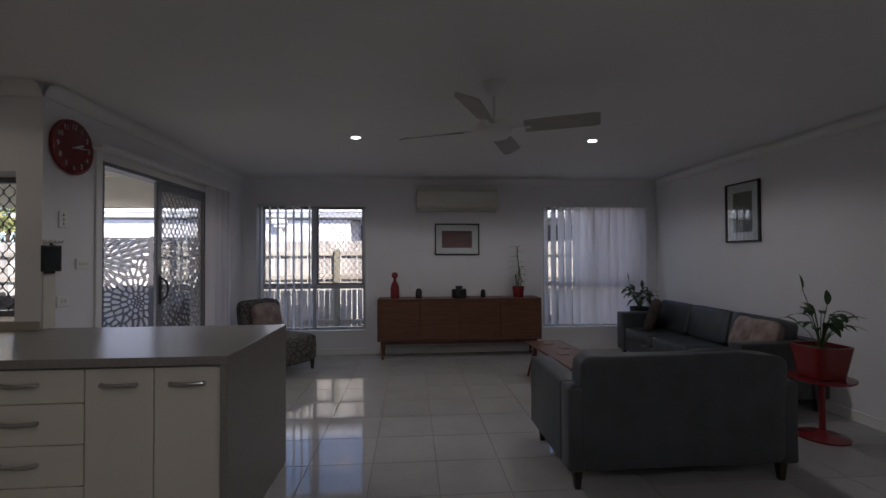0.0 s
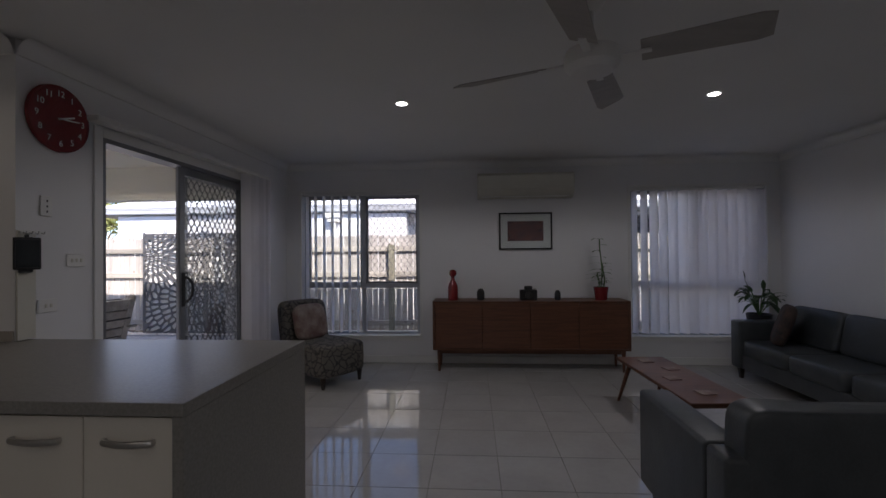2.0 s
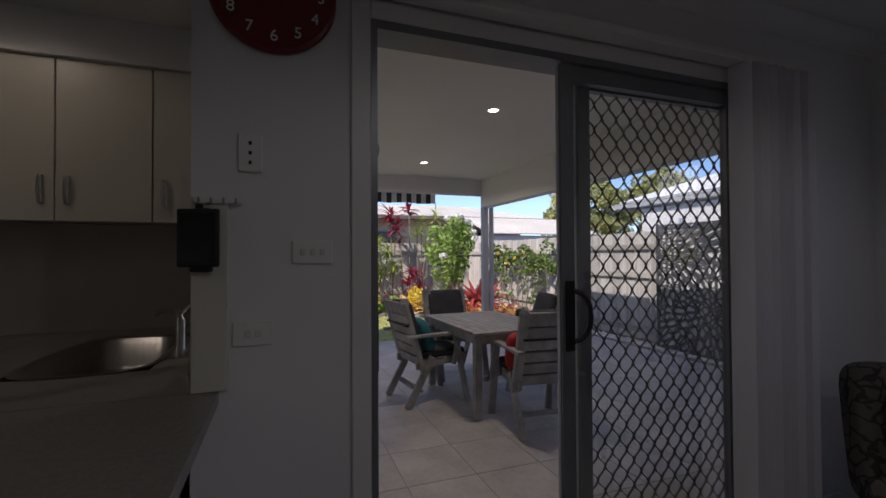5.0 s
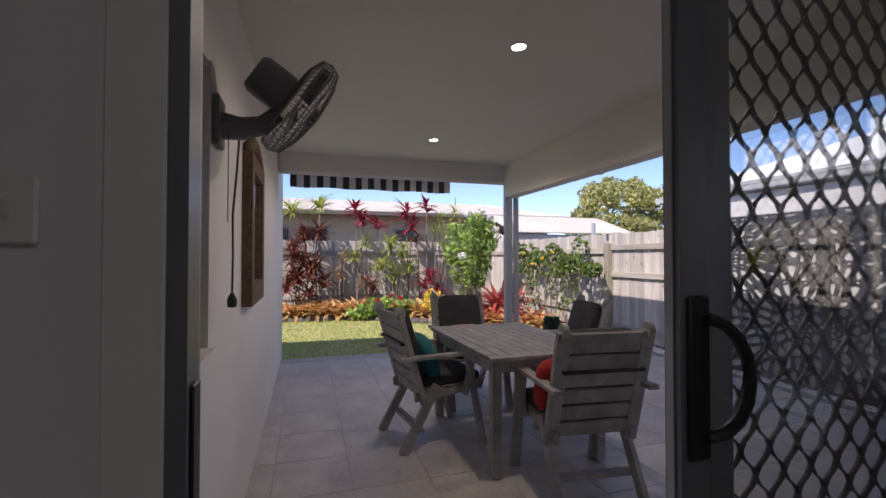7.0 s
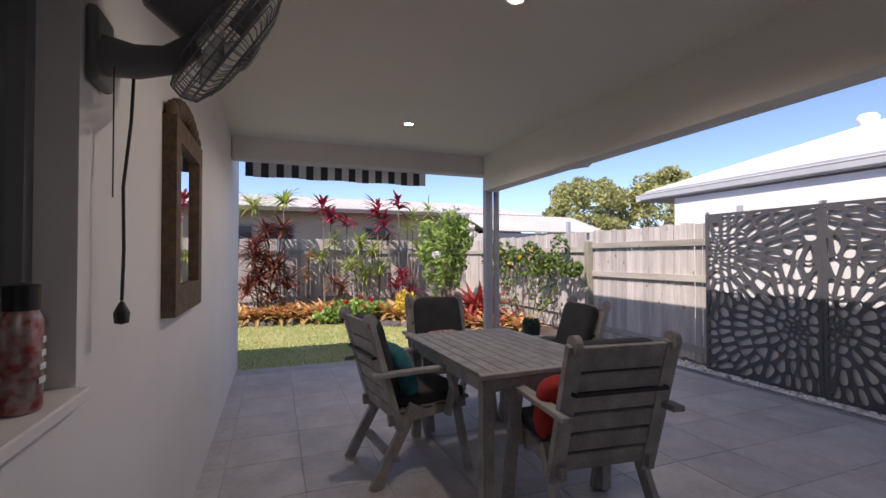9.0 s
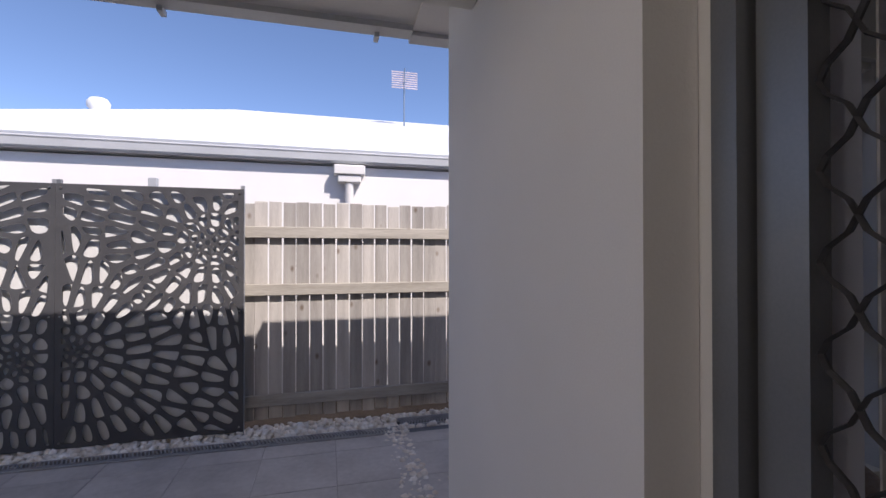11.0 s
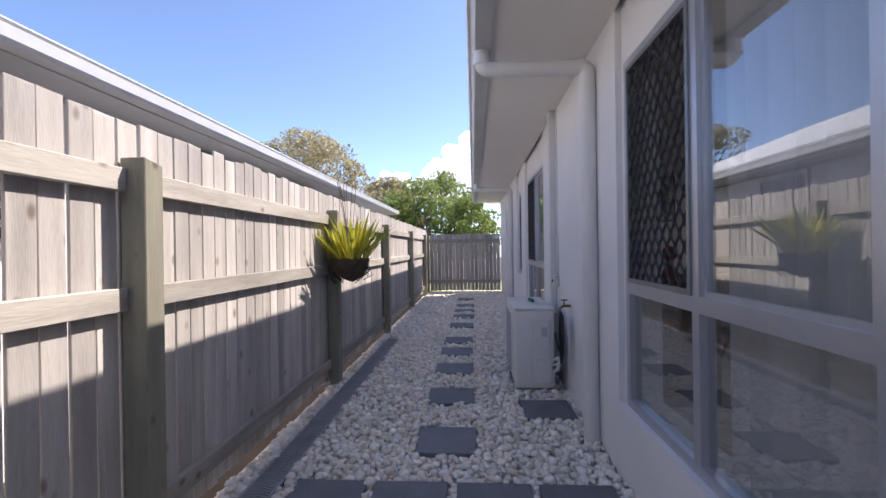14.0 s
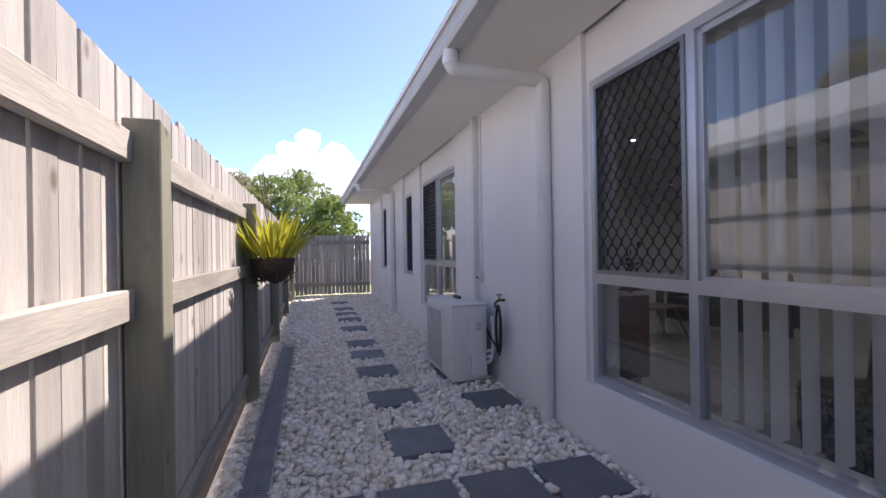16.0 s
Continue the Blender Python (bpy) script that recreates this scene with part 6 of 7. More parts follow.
for k in range(3):
    pts = [(-0.02 + 0.05 * math.sin(a) * (0.7 + 0.25 * k) - 0.03 * k, 0.07 + 0.012 * k, -0.24 + (0.17 + 0.02 * k) * math.cos(a)) for a in [2 * math.pi * i / 24 for i in range(25)]]
    part("hose", tube(pts, 0.008, 8), BLACK, tapo, "dark hose coil", 50)
part("hose_tail", tube([(-0.03, 0.08, -0.40), (0.06, 0.09, -0.36), (0.16, 0.09, -0.30), (0.24, 0.08, -0.26)], 0.008, 8), BLACK, tapo, smooth=50)

# orchid basket on the fence
ob_ = thing("orchid_basket", "yellow-green orchid in a dark hanging basket on the fence", "plant", pose(0.74, 8.32, 1.05) @ Matrix.Diagonal((1.2, 1.05, 1.2, 1)))
ROOTS = mat("fibre_roots", (0.10, 0.07, 0.045), (0.05, 0.035, 0.025), rough=0.95, scale=20, fine=60, bump=0.8, dist=0.02)
bk = turned([(0.02, -0.13), (0.09, -0.10), (0.15, -0.03), (0.165, 0.04), (0, 0.05)], 28)
for v in bk.verts:
    v.co *= 1 + 0.12 * noise.noise(v.co * 14)
part("basket", bk, ROOTS, ob_, smooth=60)
rt = bmesh.new()
r4 = random.Random(8)
for k in range(60):
    a = r4.uniform(0, 6.28)
    p = Vector((0.15 * math.cos(a), 0.15 * math.sin(a), r4.uniform(-0.06, 0.04)))
    tube([p, p + Vector((r4.uniform(-0.04, 0.04), r4.uniform(-0.04, 0.04), -0.05)), p * 0.8 + Vector((r4.uniform(-0.05, 0.05), r4.uniform(-0.05, 0.05), -0.10))], 0.0035, 4, rt)
part("roots", rt, ROOTS, ob_)
YLEAF = mat("yellow_green_leaf", (0.60, 0.54, 0.06), (0.36, 0.38, 0.05), rough=0.5, scale=6, fine=30, bump=0.1, trans=0.35, per=0.3, island=True)
lf_ = bmesh.new()
for k in range(105):
    a, rr = r4.uniform(0, 6.28), r4.uniform(0, 0.15)
    tilt = r4.uniform(0.2, 0.95)
    leaf(lf_, (rr * math.cos(a), rr * math.sin(a), 0.02), (math.cos(a) * tilt, math.sin(a) * tilt, 1), r4.uniform(0.22, 0.42), r4.uniform(0.026, 0.044), r4.uniform(0.2, 0.7), 5, 0.3)
part("foliage", lf_, YLEAF, ob_)
sp_ = bmesh.new()
for k in range(7):
    a = r4.uniform(0, 6.28)
    tube([(0, 0, 0.05), (0.05 * math.cos(a), 0.05 * math.sin(a), 0.35), (0.16 * math.cos(a), 0.1 * math.sin(a), 0.62)], 0.0022, 4, sp_)
part("flower_stems", sp_, ROOTS, ob_)

# neighbour's fittings
rh = thing("rainwater_head", "white rainwater head and downpipe on the neighbour wall", "downpipe", pose(-2.93, 9.563, 0), kind="structure")
part("head", B((-0.16, -0.14, 2.10, 0.16, -0.002, 2.20), (-0.12, -0.12, 2.02, 0.12, -0.002, 2.10), bevel=0.01), PIPE, rh)
part("pipe", tube([(0, -0.06, 2.03), (0, -0.06, 0)], 0.045, 14), PIPE, rh, smooth=50)
an = thing("roof_antenna", "television antenna on the neighbour roof", "antenna", pose(-1.95, 11.9, 3.30))
part("mast", tube([(0, 0, 0), (0, 0, 0.95)], 0.014, 8), STEEL, an)
part("boom", tube([(0, -0.12, 0.78), (0, 0.12, 0.78)], 0.012, 6), STEEL, an)
for k in range(8):
    part("element", tube([(-0.21, -0.05, 0.66 + 0.036 * k), (0.21, -0.05, 0.66 + 0.036 * k)], 0.009, 6), mat("antenna_element", (0.6, 0.5, 0.52), rough=0.4) if k == 0 else bpy.data.materials["antenna_element"], an)
for y in (-0.05,):
    part("frame", tube([(0, y, 0.58), (0, y, 0.98)], 0.012, 6), STEEL, an)
vt = thing("roof_vent", "round white whirly vent on the neighbour roof", "vent", pose(-6.0, 11.4, 3.09))
part("dome", turned([(0.14, 0), (0.15, 0.06), (0.19, 0.12), (0.20, 0.2), (0.15, 0.28), (0, 0.31)], 20, m=pose(0, 0, 0) @ Matrix.Diagonal((0.65, 0.65, 0.65, 1))), ROOFWHITE, vt, smooth=40)

# houses beyond the back fence
ROOFCREAM = mat("dusty_cream_roof", (0.56, 0.54, 0.50), (0.46, 0.44, 0.41), rough=0.6, scale=0.6, fine=8, bump=0.02)
BEIGE = mat("beige_render", (0.50, 0.40, 0.30), (0.42, 0.34, 0.26), rough=0.85, scale=1, fine=60, bump=0.1)
bh = thing("rear_house", "beige house with a long white steel roof behind the garden", "house", kind="structure")
part("wall", B((-22.0, -6, -0.16, -17.2, 12.5, 2.75)), BEIGE, bh)
rf = bmesh.new()
for q in (((-16.6, -7, 2.80), (-16.6, 13.2, 2.80), (-20.5, 11.5, 3.62), (-20.5, -5, 3.62)), ((-24.4, -7, 2.80), (-24.4, 13.2, 2.80), (-20.5, 11.5, 3.62), (-20.5, -5, 3.62)), ((-16.6, 13.2, 2.80), (-24.4, 13.2, 2.80), (-20.5, 11.5, 3.62))):
    rf.faces.new([rf.verts.new(p) for p in q])
part("roof", rf, ROOFCREAM, bh).modifiers.new("sheet", 'SOLIDIFY').thickness = 0.03
rb = bmesh.new()
for k in range(96):
    y = -6.8 + 0.205 * k
    beam(rb, (-16.62, y, 2.83), (-20.4, max(-4.9, min(11.4, y)), 3.64), 0.03, 0.025)
part("roof_ribs", rb, ROOFCREAM, bh)
part("gutter", B((-16.6, -7, 2.68, -16.48, 13.2, 2.80)), mat("brown_gutter", (0.13, 0.11, 0.10), rough=0.5), bh)
for y in (-2.0, 2.2, 3.4, 6.4, 10.5):
    w_ = part("window", B((-17.2, y, 1.2, -17.16, y + 0.8, 2.3), bevel=0.01), DARKALU, bh)
    part("pane", B((-17.158, y + 0.06, 1.26, -17.15, y + 0.74, 2.24)), bpy.data.materials["far_pane"], w_)
cp = thing("garden_shed", "white corrugated shed roof beyond the corner fence", "shed", kind="structure")
rf = bmesh.new()
for q in (((-14.3, 9.6, 2.05), (-14.3, 14.2, 2.05), (-16.4, 14.2, 2.75), (-16.4, 9.6, 2.75)),):
    rf.faces.new([rf.verts.new(p) for p in q])
part("roof", rf, ROOFCREAM, cp).modifiers.new("sheet", 'SOLIDIFY').thickness = 0.03
part("wall", B((-16.3, 9.7, -0.16, -14.4, 14.1, 2.02)), ROOFCREAM, cp)
rb = bmesh.new()
for k in range(24):
    beam(rb, (-14.28, 9.7 + 0.19 * k, 2.075), (-16.38, 9.7 + 0.19 * k, 2.775), 0.04, 0.03)
part("roof_ribs", rb, ROOFCREAM, cp)
for x, y in ((-13.6, 9.2), (-13.6, 12.0)):
    solid("steel_post", B((x - 0.05, y - 0.05, -0.16, x + 0.05, y + 0.05, 2.35), bevel=0.005), POSTGREY, "pale post beyond the corner fence", "post", "structure")

# ---- garden plants ----
BURG = mat("burgundy_leaf", (0.24, 0.02, 0.045), (0.40, 0.05, 0.09), rough=0.4, scale=5, fine=30, bump=0.05, trans=0.35, per=0.4, island=True)
PLUM = mat("plum_leaf", (0.13, 0.035, 0.035), (0.26, 0.10, 0.06), rough=0.45, scale=5, fine=30, bump=0.05, trans=0.3, per=0.4, island=True)
LIME = mat("lime_strap_leaf", (0.26, 0.36, 0.06), (0.42, 0.46, 0.13), rough=0.45, scale=5, fine=30, bump=0.05, trans=0.4, per=0.3, island=True)
BROM = mat("orange_bromeliad", (0.62, 0.27, 0.13), (0.56, 0.45, 0.18), rough=0.4, scale=5, fine=30, bump=0.05, trans=0.35, per=0.35, island=True)
REDBROM = mat("red_bromeliad", (0.42, 0.07, 0.06), (0.28, 0.05, 0.05), rough=0.4, scale=5, fine=30, bump=0.05, trans=0.35, per=0.3, island=True)
FRESH = mat("fresh_green_leaf", (0.20, 0.33, 0.07), (0.34, 0.45, 0.13), rough=0.5, scale=5, fine=30, bump=0.05, trans=0.4, per=0.3, island=True)
PETALW = mat("white_petal", (0.80, 0.80, 0.76), (0.74, 0.74, 0.68), rough=0.6, scale=9, fine=30, bump=0, trans=0.3)
PETALR = mat("red_petal", (0.60, 0.02, 0.03), (0.45, 0.01, 0.02), rough=0.6, scale=9, fine=30, bump=0, trans=0.3)
PETALY = mat("yellow_petal", (0.75, 0.60, 0.08), (0.60, 0.45, 0.05), rough=0.6, scale=9, fine=30, bump=0, trans=0.3)
BARK = mat("pale_bark", (0.26, 0.21, 0.16), (0.16, 0.13, 0.10), rough=0.9, scale=8, fine=50, bump=0.5)


def leafcloud(n, c, r, size, seed, up=0.3, aspect=0.5):
    """Verts and faces of n small pointed leaves in an uneven blob."""
    g_ = np.random.default_rng(seed)
    d = g_.normal(size=(n, 3))
    d /= np.linalg.norm(d, axis=1)[:, None]
    p = np.array(c) + d * (g_.uniform(0.35, 1, n) ** 0.5)[:, None] * np.array(r)
    a = g_.normal(size=(n, 3)) + np.array((0, 0, up))
    a /= np.linalg.norm(a, axis=1)[:, None]
    b = np.cross(a, g_.normal(size=(n, 3)))
    b /= np.linalg.norm(b, axis=1)[:, None]
    s = size * g_.uniform(0.6, 1.3, n)[:, None]
    return np.stack([p - a * s, p + b * s * aspect, p + a * s, p - b * s * aspect], 1).reshape(-1, 3)


def leaves(name, blobs, material, parent, size, seed, aspect=0.5):
    v = np.concatenate([leafcloud(n, c, r, size, seed + i, aspect=aspect) for i, (n, c, r) in enumerate(blobs)])
    me = bpy.data.meshes.new(name)
    me.from_pydata(v.tolist(), [], np.arange(len(v)).reshape(-1, 4).tolist())
    me.materials.append(material)
    o_ = new(name, me)
    o_.parent = parent
    return o_


def cordyline(x, y, canes, material, label, length=0.38, width=0.05, n=26, seed=1):
    t = thing("cordyline", label, "plant", pose(x, y, -0.05))
    r_ = random.Random(seed)
    lv = bmesh.new()
    n = int(n * 2.3)
    length *= 1.3
    for dx, dy, h in canes:
        b = [Vector((dx * k / 4 * 1.0, dy * k / 4, h * k / 4)) + Vector((r_.uniform(-0.02, 0.02), r_.uniform(-0.02, 0.02), 0)) for k in range(5)]
        part("cane", tube(b, 0.014, 6), BARK, t, smooth=50)
        for k in range(n):
            a, up = r_.uniform(0, 6.28), r_.uniform(-0.1, 1.5)
            base_ = b[-1] - Vector((0, 0, 0.25 * r_.random()))
            leaf(lv, base_, (math.cos(a), math.sin(a), up), length * r_.uniform(0.7, 1.15), width, r_.uniform(0.4, 1.1), 4, 0.25)
    part("foliage", lv, material, t)
    return t


def bromeliad(x, y, material, seed, s=1.0):
    t = thing("bromeliad", "orange and pink bromeliad rosette in the garden bed" if material is BROM else "red bromeliad rosette in the garden bed", "plant", pose(x, y, -0.05), "garden bromeliads")
    lv = bmesh.new()
    r_ = random.Random(seed)
    for k in range(26):
        a, up = k * 2.4, 0.45 + 1.6 * (k / 26)
        leaf(lv, (0, 0, 0.03), (math.cos(a), math.sin(a), up), s * r_.uniform(0.26, 0.36), 0.05 * s, r_.uniform(0.7, 1.2), 4, 0.35)
    part("foliage", lv, material, t)
    return t


cordyline(-12.70, 3.84, ((-0.04, -0.04, 2.64), (0.00, -0.66, 2.57),), LIME, "tall pale green cordyline by the back fence", 0.36, 0.050, 20, 2)
cordyline(-12.60, 3.59, ((-0.04, -0.13, 1.95), (0.00, 0.18, 2.02), (0.04, -0.37, 1.43),), PLUM, "bushy plum-coloured cordyline by the back fence", 0.34, 0.055, 26, 1)
cordyline(-12.40, 3.41, ((-0.04, -0.12, 1.05), (0.00, 0.22, 1.12),), PLUM, "low plum cordyline by the back fence", 0.34, 0.050, 24, 9)
cordyline(-12.70, 4.68, ((-0.04, -0.03, 2.58), (0.00, 0.13, 2.32),), BURG, "tall burgundy cordyline by the back fence", 0.30, 0.070, 15, 3)
cordyline(-12.70, 5.14, ((-0.04, 0.03, 2.23),), BURG, "slender burgundy cordyline by the back fence", 0.26, 0.060, 13, 15)
cordyline(-12.70, 5.93, ((-0.04, -0.03, 2.53), (0.00, 0.11, 2.21),), BURG, "tall burgundy cordyline by the back fence", 0.32, 0.070, 17, 5)
cordyline(-12.70, 6.43, ((-0.04, 0.00, 2.69),), BURG, "tall burgundy cordyline by the back fence", 0.28, 0.070, 14, 18)
cordyline(-12.70, 6.26, ((-0.04, -0.10, 1.87),), PLUM, "slender plum-coloured cordyline by the back fence", 0.26, 0.050, 14, 16)
cordyline(-12.70, 5.01, ((-0.04, -0.10, 1.82), (0.00, -0.44, 1.44),), LIME, "lime dracaena by the back fence", 0.28, 0.028, 26, 17)
cordyline(-12.40, 5.57, ((-0.04, -0.13, 1.77), (0.00, 0.16, 1.55), (0.04, -0.32, 1.24), (-0.04, 0.00, 1.04), (0.00, 0.34, 1.15),), LIME, "clumped lime dracaena in the garden bed", 0.32, 0.032, 30, 4)
cordyline(-12.70, 6.74, ((-0.04, 0.03, 2.42), (0.00, -0.12, 2.09), (0.04, 0.12, 1.74), (-0.04, 0.45, 2.60),), LIME, "slender lime dracaena by the back fence", 0.28, 0.026, 22, 6)
cordyline(-12.30, 6.41, ((-0.04, 0.00, 1.03), (0.00, -0.15, 0.77), (0.04, 0.17, 0.65),), BURG, "low burgundy cordyline in the garden bed", 0.30, 0.045, 22, 7)
cordyline(-12.70, 4.35, ((-0.04, -0.00, 1.44), (0.00, -0.06, 1.04),), BROM, "thin orange-leaved shrub by the back fence", 0.18, 0.040, 16, 8)
cordyline(-12.30, 4.89, ((-0.04, -0.06, 0.85), (0.00, 0.13, 0.72),), PLUM, "low plum cordyline in the garden bed", 0.26, 0.045, 20, 14)
cordyline(-12.55, 3.30, ((0.00, -0.10, 1.65), (0.05, 0.15, 1.35), (-0.05, 0.0, 0.95), (0.1, -0.2, 0.75)), PLUM, "dense plum cordyline at the end of the garden bed", 0.34, 0.06, 26, 31)
cordyline(-12.45, 3.75, ((0.00, -0.05, 1.25), (0.05, 0.15, 0.85), (0.0, -0.2, 0.6)), PLUM, "dense plum cordyline at the end of the garden bed", 0.34, 0.055, 24, 32)
k_ = 0
for x, y in ((-12.15, 3.3), (-12.2, 3.55), (-12.05, 3.75), (-12.2, 4.0), (-12.0, 4.15), (-12.25, 4.35), (-12.0, 4.45), (-12.15, 4.65), (-11.95, 4.8), (-12.2, 3.0), (-12.4, 3.4), (-12.4, 3.9), (-12.0, 5.75), (-11.75, 5.95), (-11.95, 6.15), (-11.5, 6.1), (-11.0, 6.45), (-10.6, 6.7), (-10.2, 6.85), (-9.8, 7.1), (-9.4, 7.25), (-10.9, 6.9), (-9.2, 7.7), (-9.6, 7.6)):
    bromeliad(x, y, REDBROM if (x, y) in ((-10.9, 6.9), (-9.6, 7.6)) else BROM, 20 + k_, 1.7 if x > -10.5 else 1.75)
    k_ += 1
cordyline(-10.3, 7.3, ((0.0, 0.0, 0.35), (0.1, 0.1, 0.3)), REDBROM, "large red bromeliad by the corner fence", 0.6, 0.08, 40, 12)

ger = thing("geranium", "low green geranium with red flower heads", "plant", pose(-11.75, 5.2, -0.05))
leaves("foliage", [(500, (0, 0, 0.2), (0.35, 0.5, 0.22)), (300, (0.15, -0.5, 0.15), (0.25, 0.35, 0.16))], FRESH, ger, 0.05, 31, 0.8)
for k, (dx, dy, dz) in enumerate(((0.1, -0.5, 0.33), (0.2, -0.2, 0.40), (0.1, 0.1, 0.48), (0.05, 0.35, 0.42), (0.25, 0.15, 0.30), (0.2, -0.35, 0.22), (0.1, -0.7, 0.25))):
    leaves("flower", [(30, (dx, dy, dz), (0.045, 0.045, 0.035))], PETALR, ger, 0.022, 40 + k, 0.9)
for x_, y_, h_ in ((-12.2, 5.05, 0.34), (-11.95, 5.55, 0.3)):
    gc = thing("leafy_clump", "low fresh green leafy clump in the garden bed", "plant", pose(x_, y_, -0.05), "garden clumps")
    leaves("foliage", [(320, (0, 0, h_ * 0.6), (0.28, 0.34, h_ * 0.6)), (160, (0.1, 0.2, h_ * 0.8), (0.18, 0.2, h_ * 0.5))], FRESH, gc, 0.055, int(-x_ * 100), 0.5)
fr = thing("flowering_shrub", "fresh green shrub with white flower clusters", "shrub", pose(-11.6, 7.2, -0.05))
r5 = random.Random(11)
TIPS = []
for k in range(9):
    a = r5.uniform(0, 6.28)
    tip = Vector((0.40 * math.cos(a), 0.42 * math.sin(a), r5.uniform(1.3, 2.0)))
    TIPS.append(tip)
    part("branch", tube([(0.04 * math.cos(a), 0.04 * math.sin(a), 0), tip * 0.35 + Vector((0, 0, 0.2)), tip], 0.02, 6, None, [0.022, 0.015, 0.007]), BARK, fr, smooth=50)
leaves("foliage", [(190, tuple(p + Vector((0, 0, 0.1))), (0.24, 0.24, 0.26)) for p in TIPS] + [(110, tuple(p * 0.75), (0.22, 0.22, 0.26)) for p in TIPS] + [(40, tuple(p * 0.5), (0.16, 0.16, 0.2)) for p in TIPS], FRESH, fr, 0.075, 50, 0.32)
for k, (dx, dy, dz) in enumerate(((0.35, 0.35, 2.1), (0.4, 0.5, 1.85), (0.2, -0.25, 2.2), (0.45, 0.55, 1.7), (0.5, -0.55, 1.25), (0.3, 0.1, 2.25), (0.1, 0.55, 2.05))):
    leaves("flower", [(60, (dx + 0.12, dy * 0.8, dz + 0.12), (0.09, 0.09, 0.06))], PETALW, fr, 0.04, 70 + k, 0.9)
yb = thing("yellow_shrub", "small yellow-leaved shrub in the garden bed", "shrub", pose(-11.35, 6.2, -0.05))
leaves("foliage", [(380, (0, 0, 0.35), (0.22, 0.22, 0.28))], PETALY, yb, 0.05, 90, 0.5)
VINE = mat("vine_leaf", (0.075, 0.14, 0.03), (0.15, 0.21, 0.05), rough=0.5, scale=5, fine=30, bump=0.05, trans=0.35, per=0.45, island=True)
cl = thing("climbing_vine", "green climbing vine over the corner fence", "vine", pose(-10.2, 8.25, -0.05))
for k in range(6):
    x = -0.9 + 0.42 * k
    part("stem", tube([(0.2 + 0.1 * k - 0.3, 0.05, 0), (x * 0.6, -0.05, 0.6), (x, 0.0, 1.35)], 0.012, 5), BARK, cl, smooth=50)
leaves("foliage", [((90, 230, 150)[k % 3], (-1.3 + 0.3 * k, 0.0, 1.3 + 0.2 * math.sin(k * 2.3)), (0.2 + 0.1 * (k % 3), 0.16, 0.14 + 0.1 * (k % 2))) for k in range(11)] + [(200, (0.9, -0.05, 0.8), (0.4, 0.2, 0.5)), (120, (-0.3, -0.1, 0.6), (0.4, 0.15, 0.4))], VINE, cl, 0.05, 100, 0.5)
for k in range(6):
    leaves("flower", [(14, (-1.1 + 0.4 * k, -0.26, 1.2 + 0.12 * (k % 3)), (0.03, 0.03, 0.03))], PETALY, cl, 0.03, 120 + k, 0.9)
pot = thing("potted_plant", "small grey succulent in a black plastic pot", "plant", pose(-8.45, 7.45, -0.05))
part("pot", turned([(0, 0), (0.12, 0), (0.15, 0.24), (0.14, 0.24), (0.135, 0.2), (0, 0.2)], 24), BLACK, pot, smooth=40)
leaves("foliage", [(220, (0, 0, 0.27), (0.14, 0.14, 0.09))], DARKLEAF, pot, 0.035, 140, 0.6)

rocks = thing("rock_edging", "row of dark rocks edging the garden bed", "rocks", kind="structure")
EDGE = [(-11.9, 0.5), (-11.85, 4.2), (-11.3, 5.4), (-10.4, 6.35), (-9.2, 7.0), (-8.45, 7.4), (-8.3, 8.3)]
r6 = random.Random(12)
RME = []
for k in range(4):
    bm = bmesh.new()
    bmesh.ops.create_icosphere(bm, subdivisions=2, radius=0.1)
    for v in bm.verts:
        v.co = Vector((v.co.x * 1.3, v.co.y, v.co.z * 0.75)) * (1 + 0.35 * noise.noise(v.co * 9 + Vector((k * 5, 0, 0))))
    me = bpy.data.meshes.new("rock")
    bm.to_mesh(me)
    bm.free()
    me.materials.append(ROCK)
    RME.append(me)
for (ax, ay), (bx, by) in zip(EDGE, EDGE[1:]):
    n_ = int(math.hypot(bx - ax, by - ay) / 0.2)
    for k in range(n_):
        o_ = new("rock", r6.choice(RME))
        o_.parent = rocks
        o_.matrix_basis = pose(ax + (bx - ax) * k / n_ + r6.uniform(-0.04, 0.04), ay + (by - ay) * k / n_ + r6.uniform(-0.04, 0.04), -0.07, 0, 0, r6.uniform(0, 360)) @ Matrix.Diagonal((*[r6.uniform(0.75, 1.25)] * 3, 1))

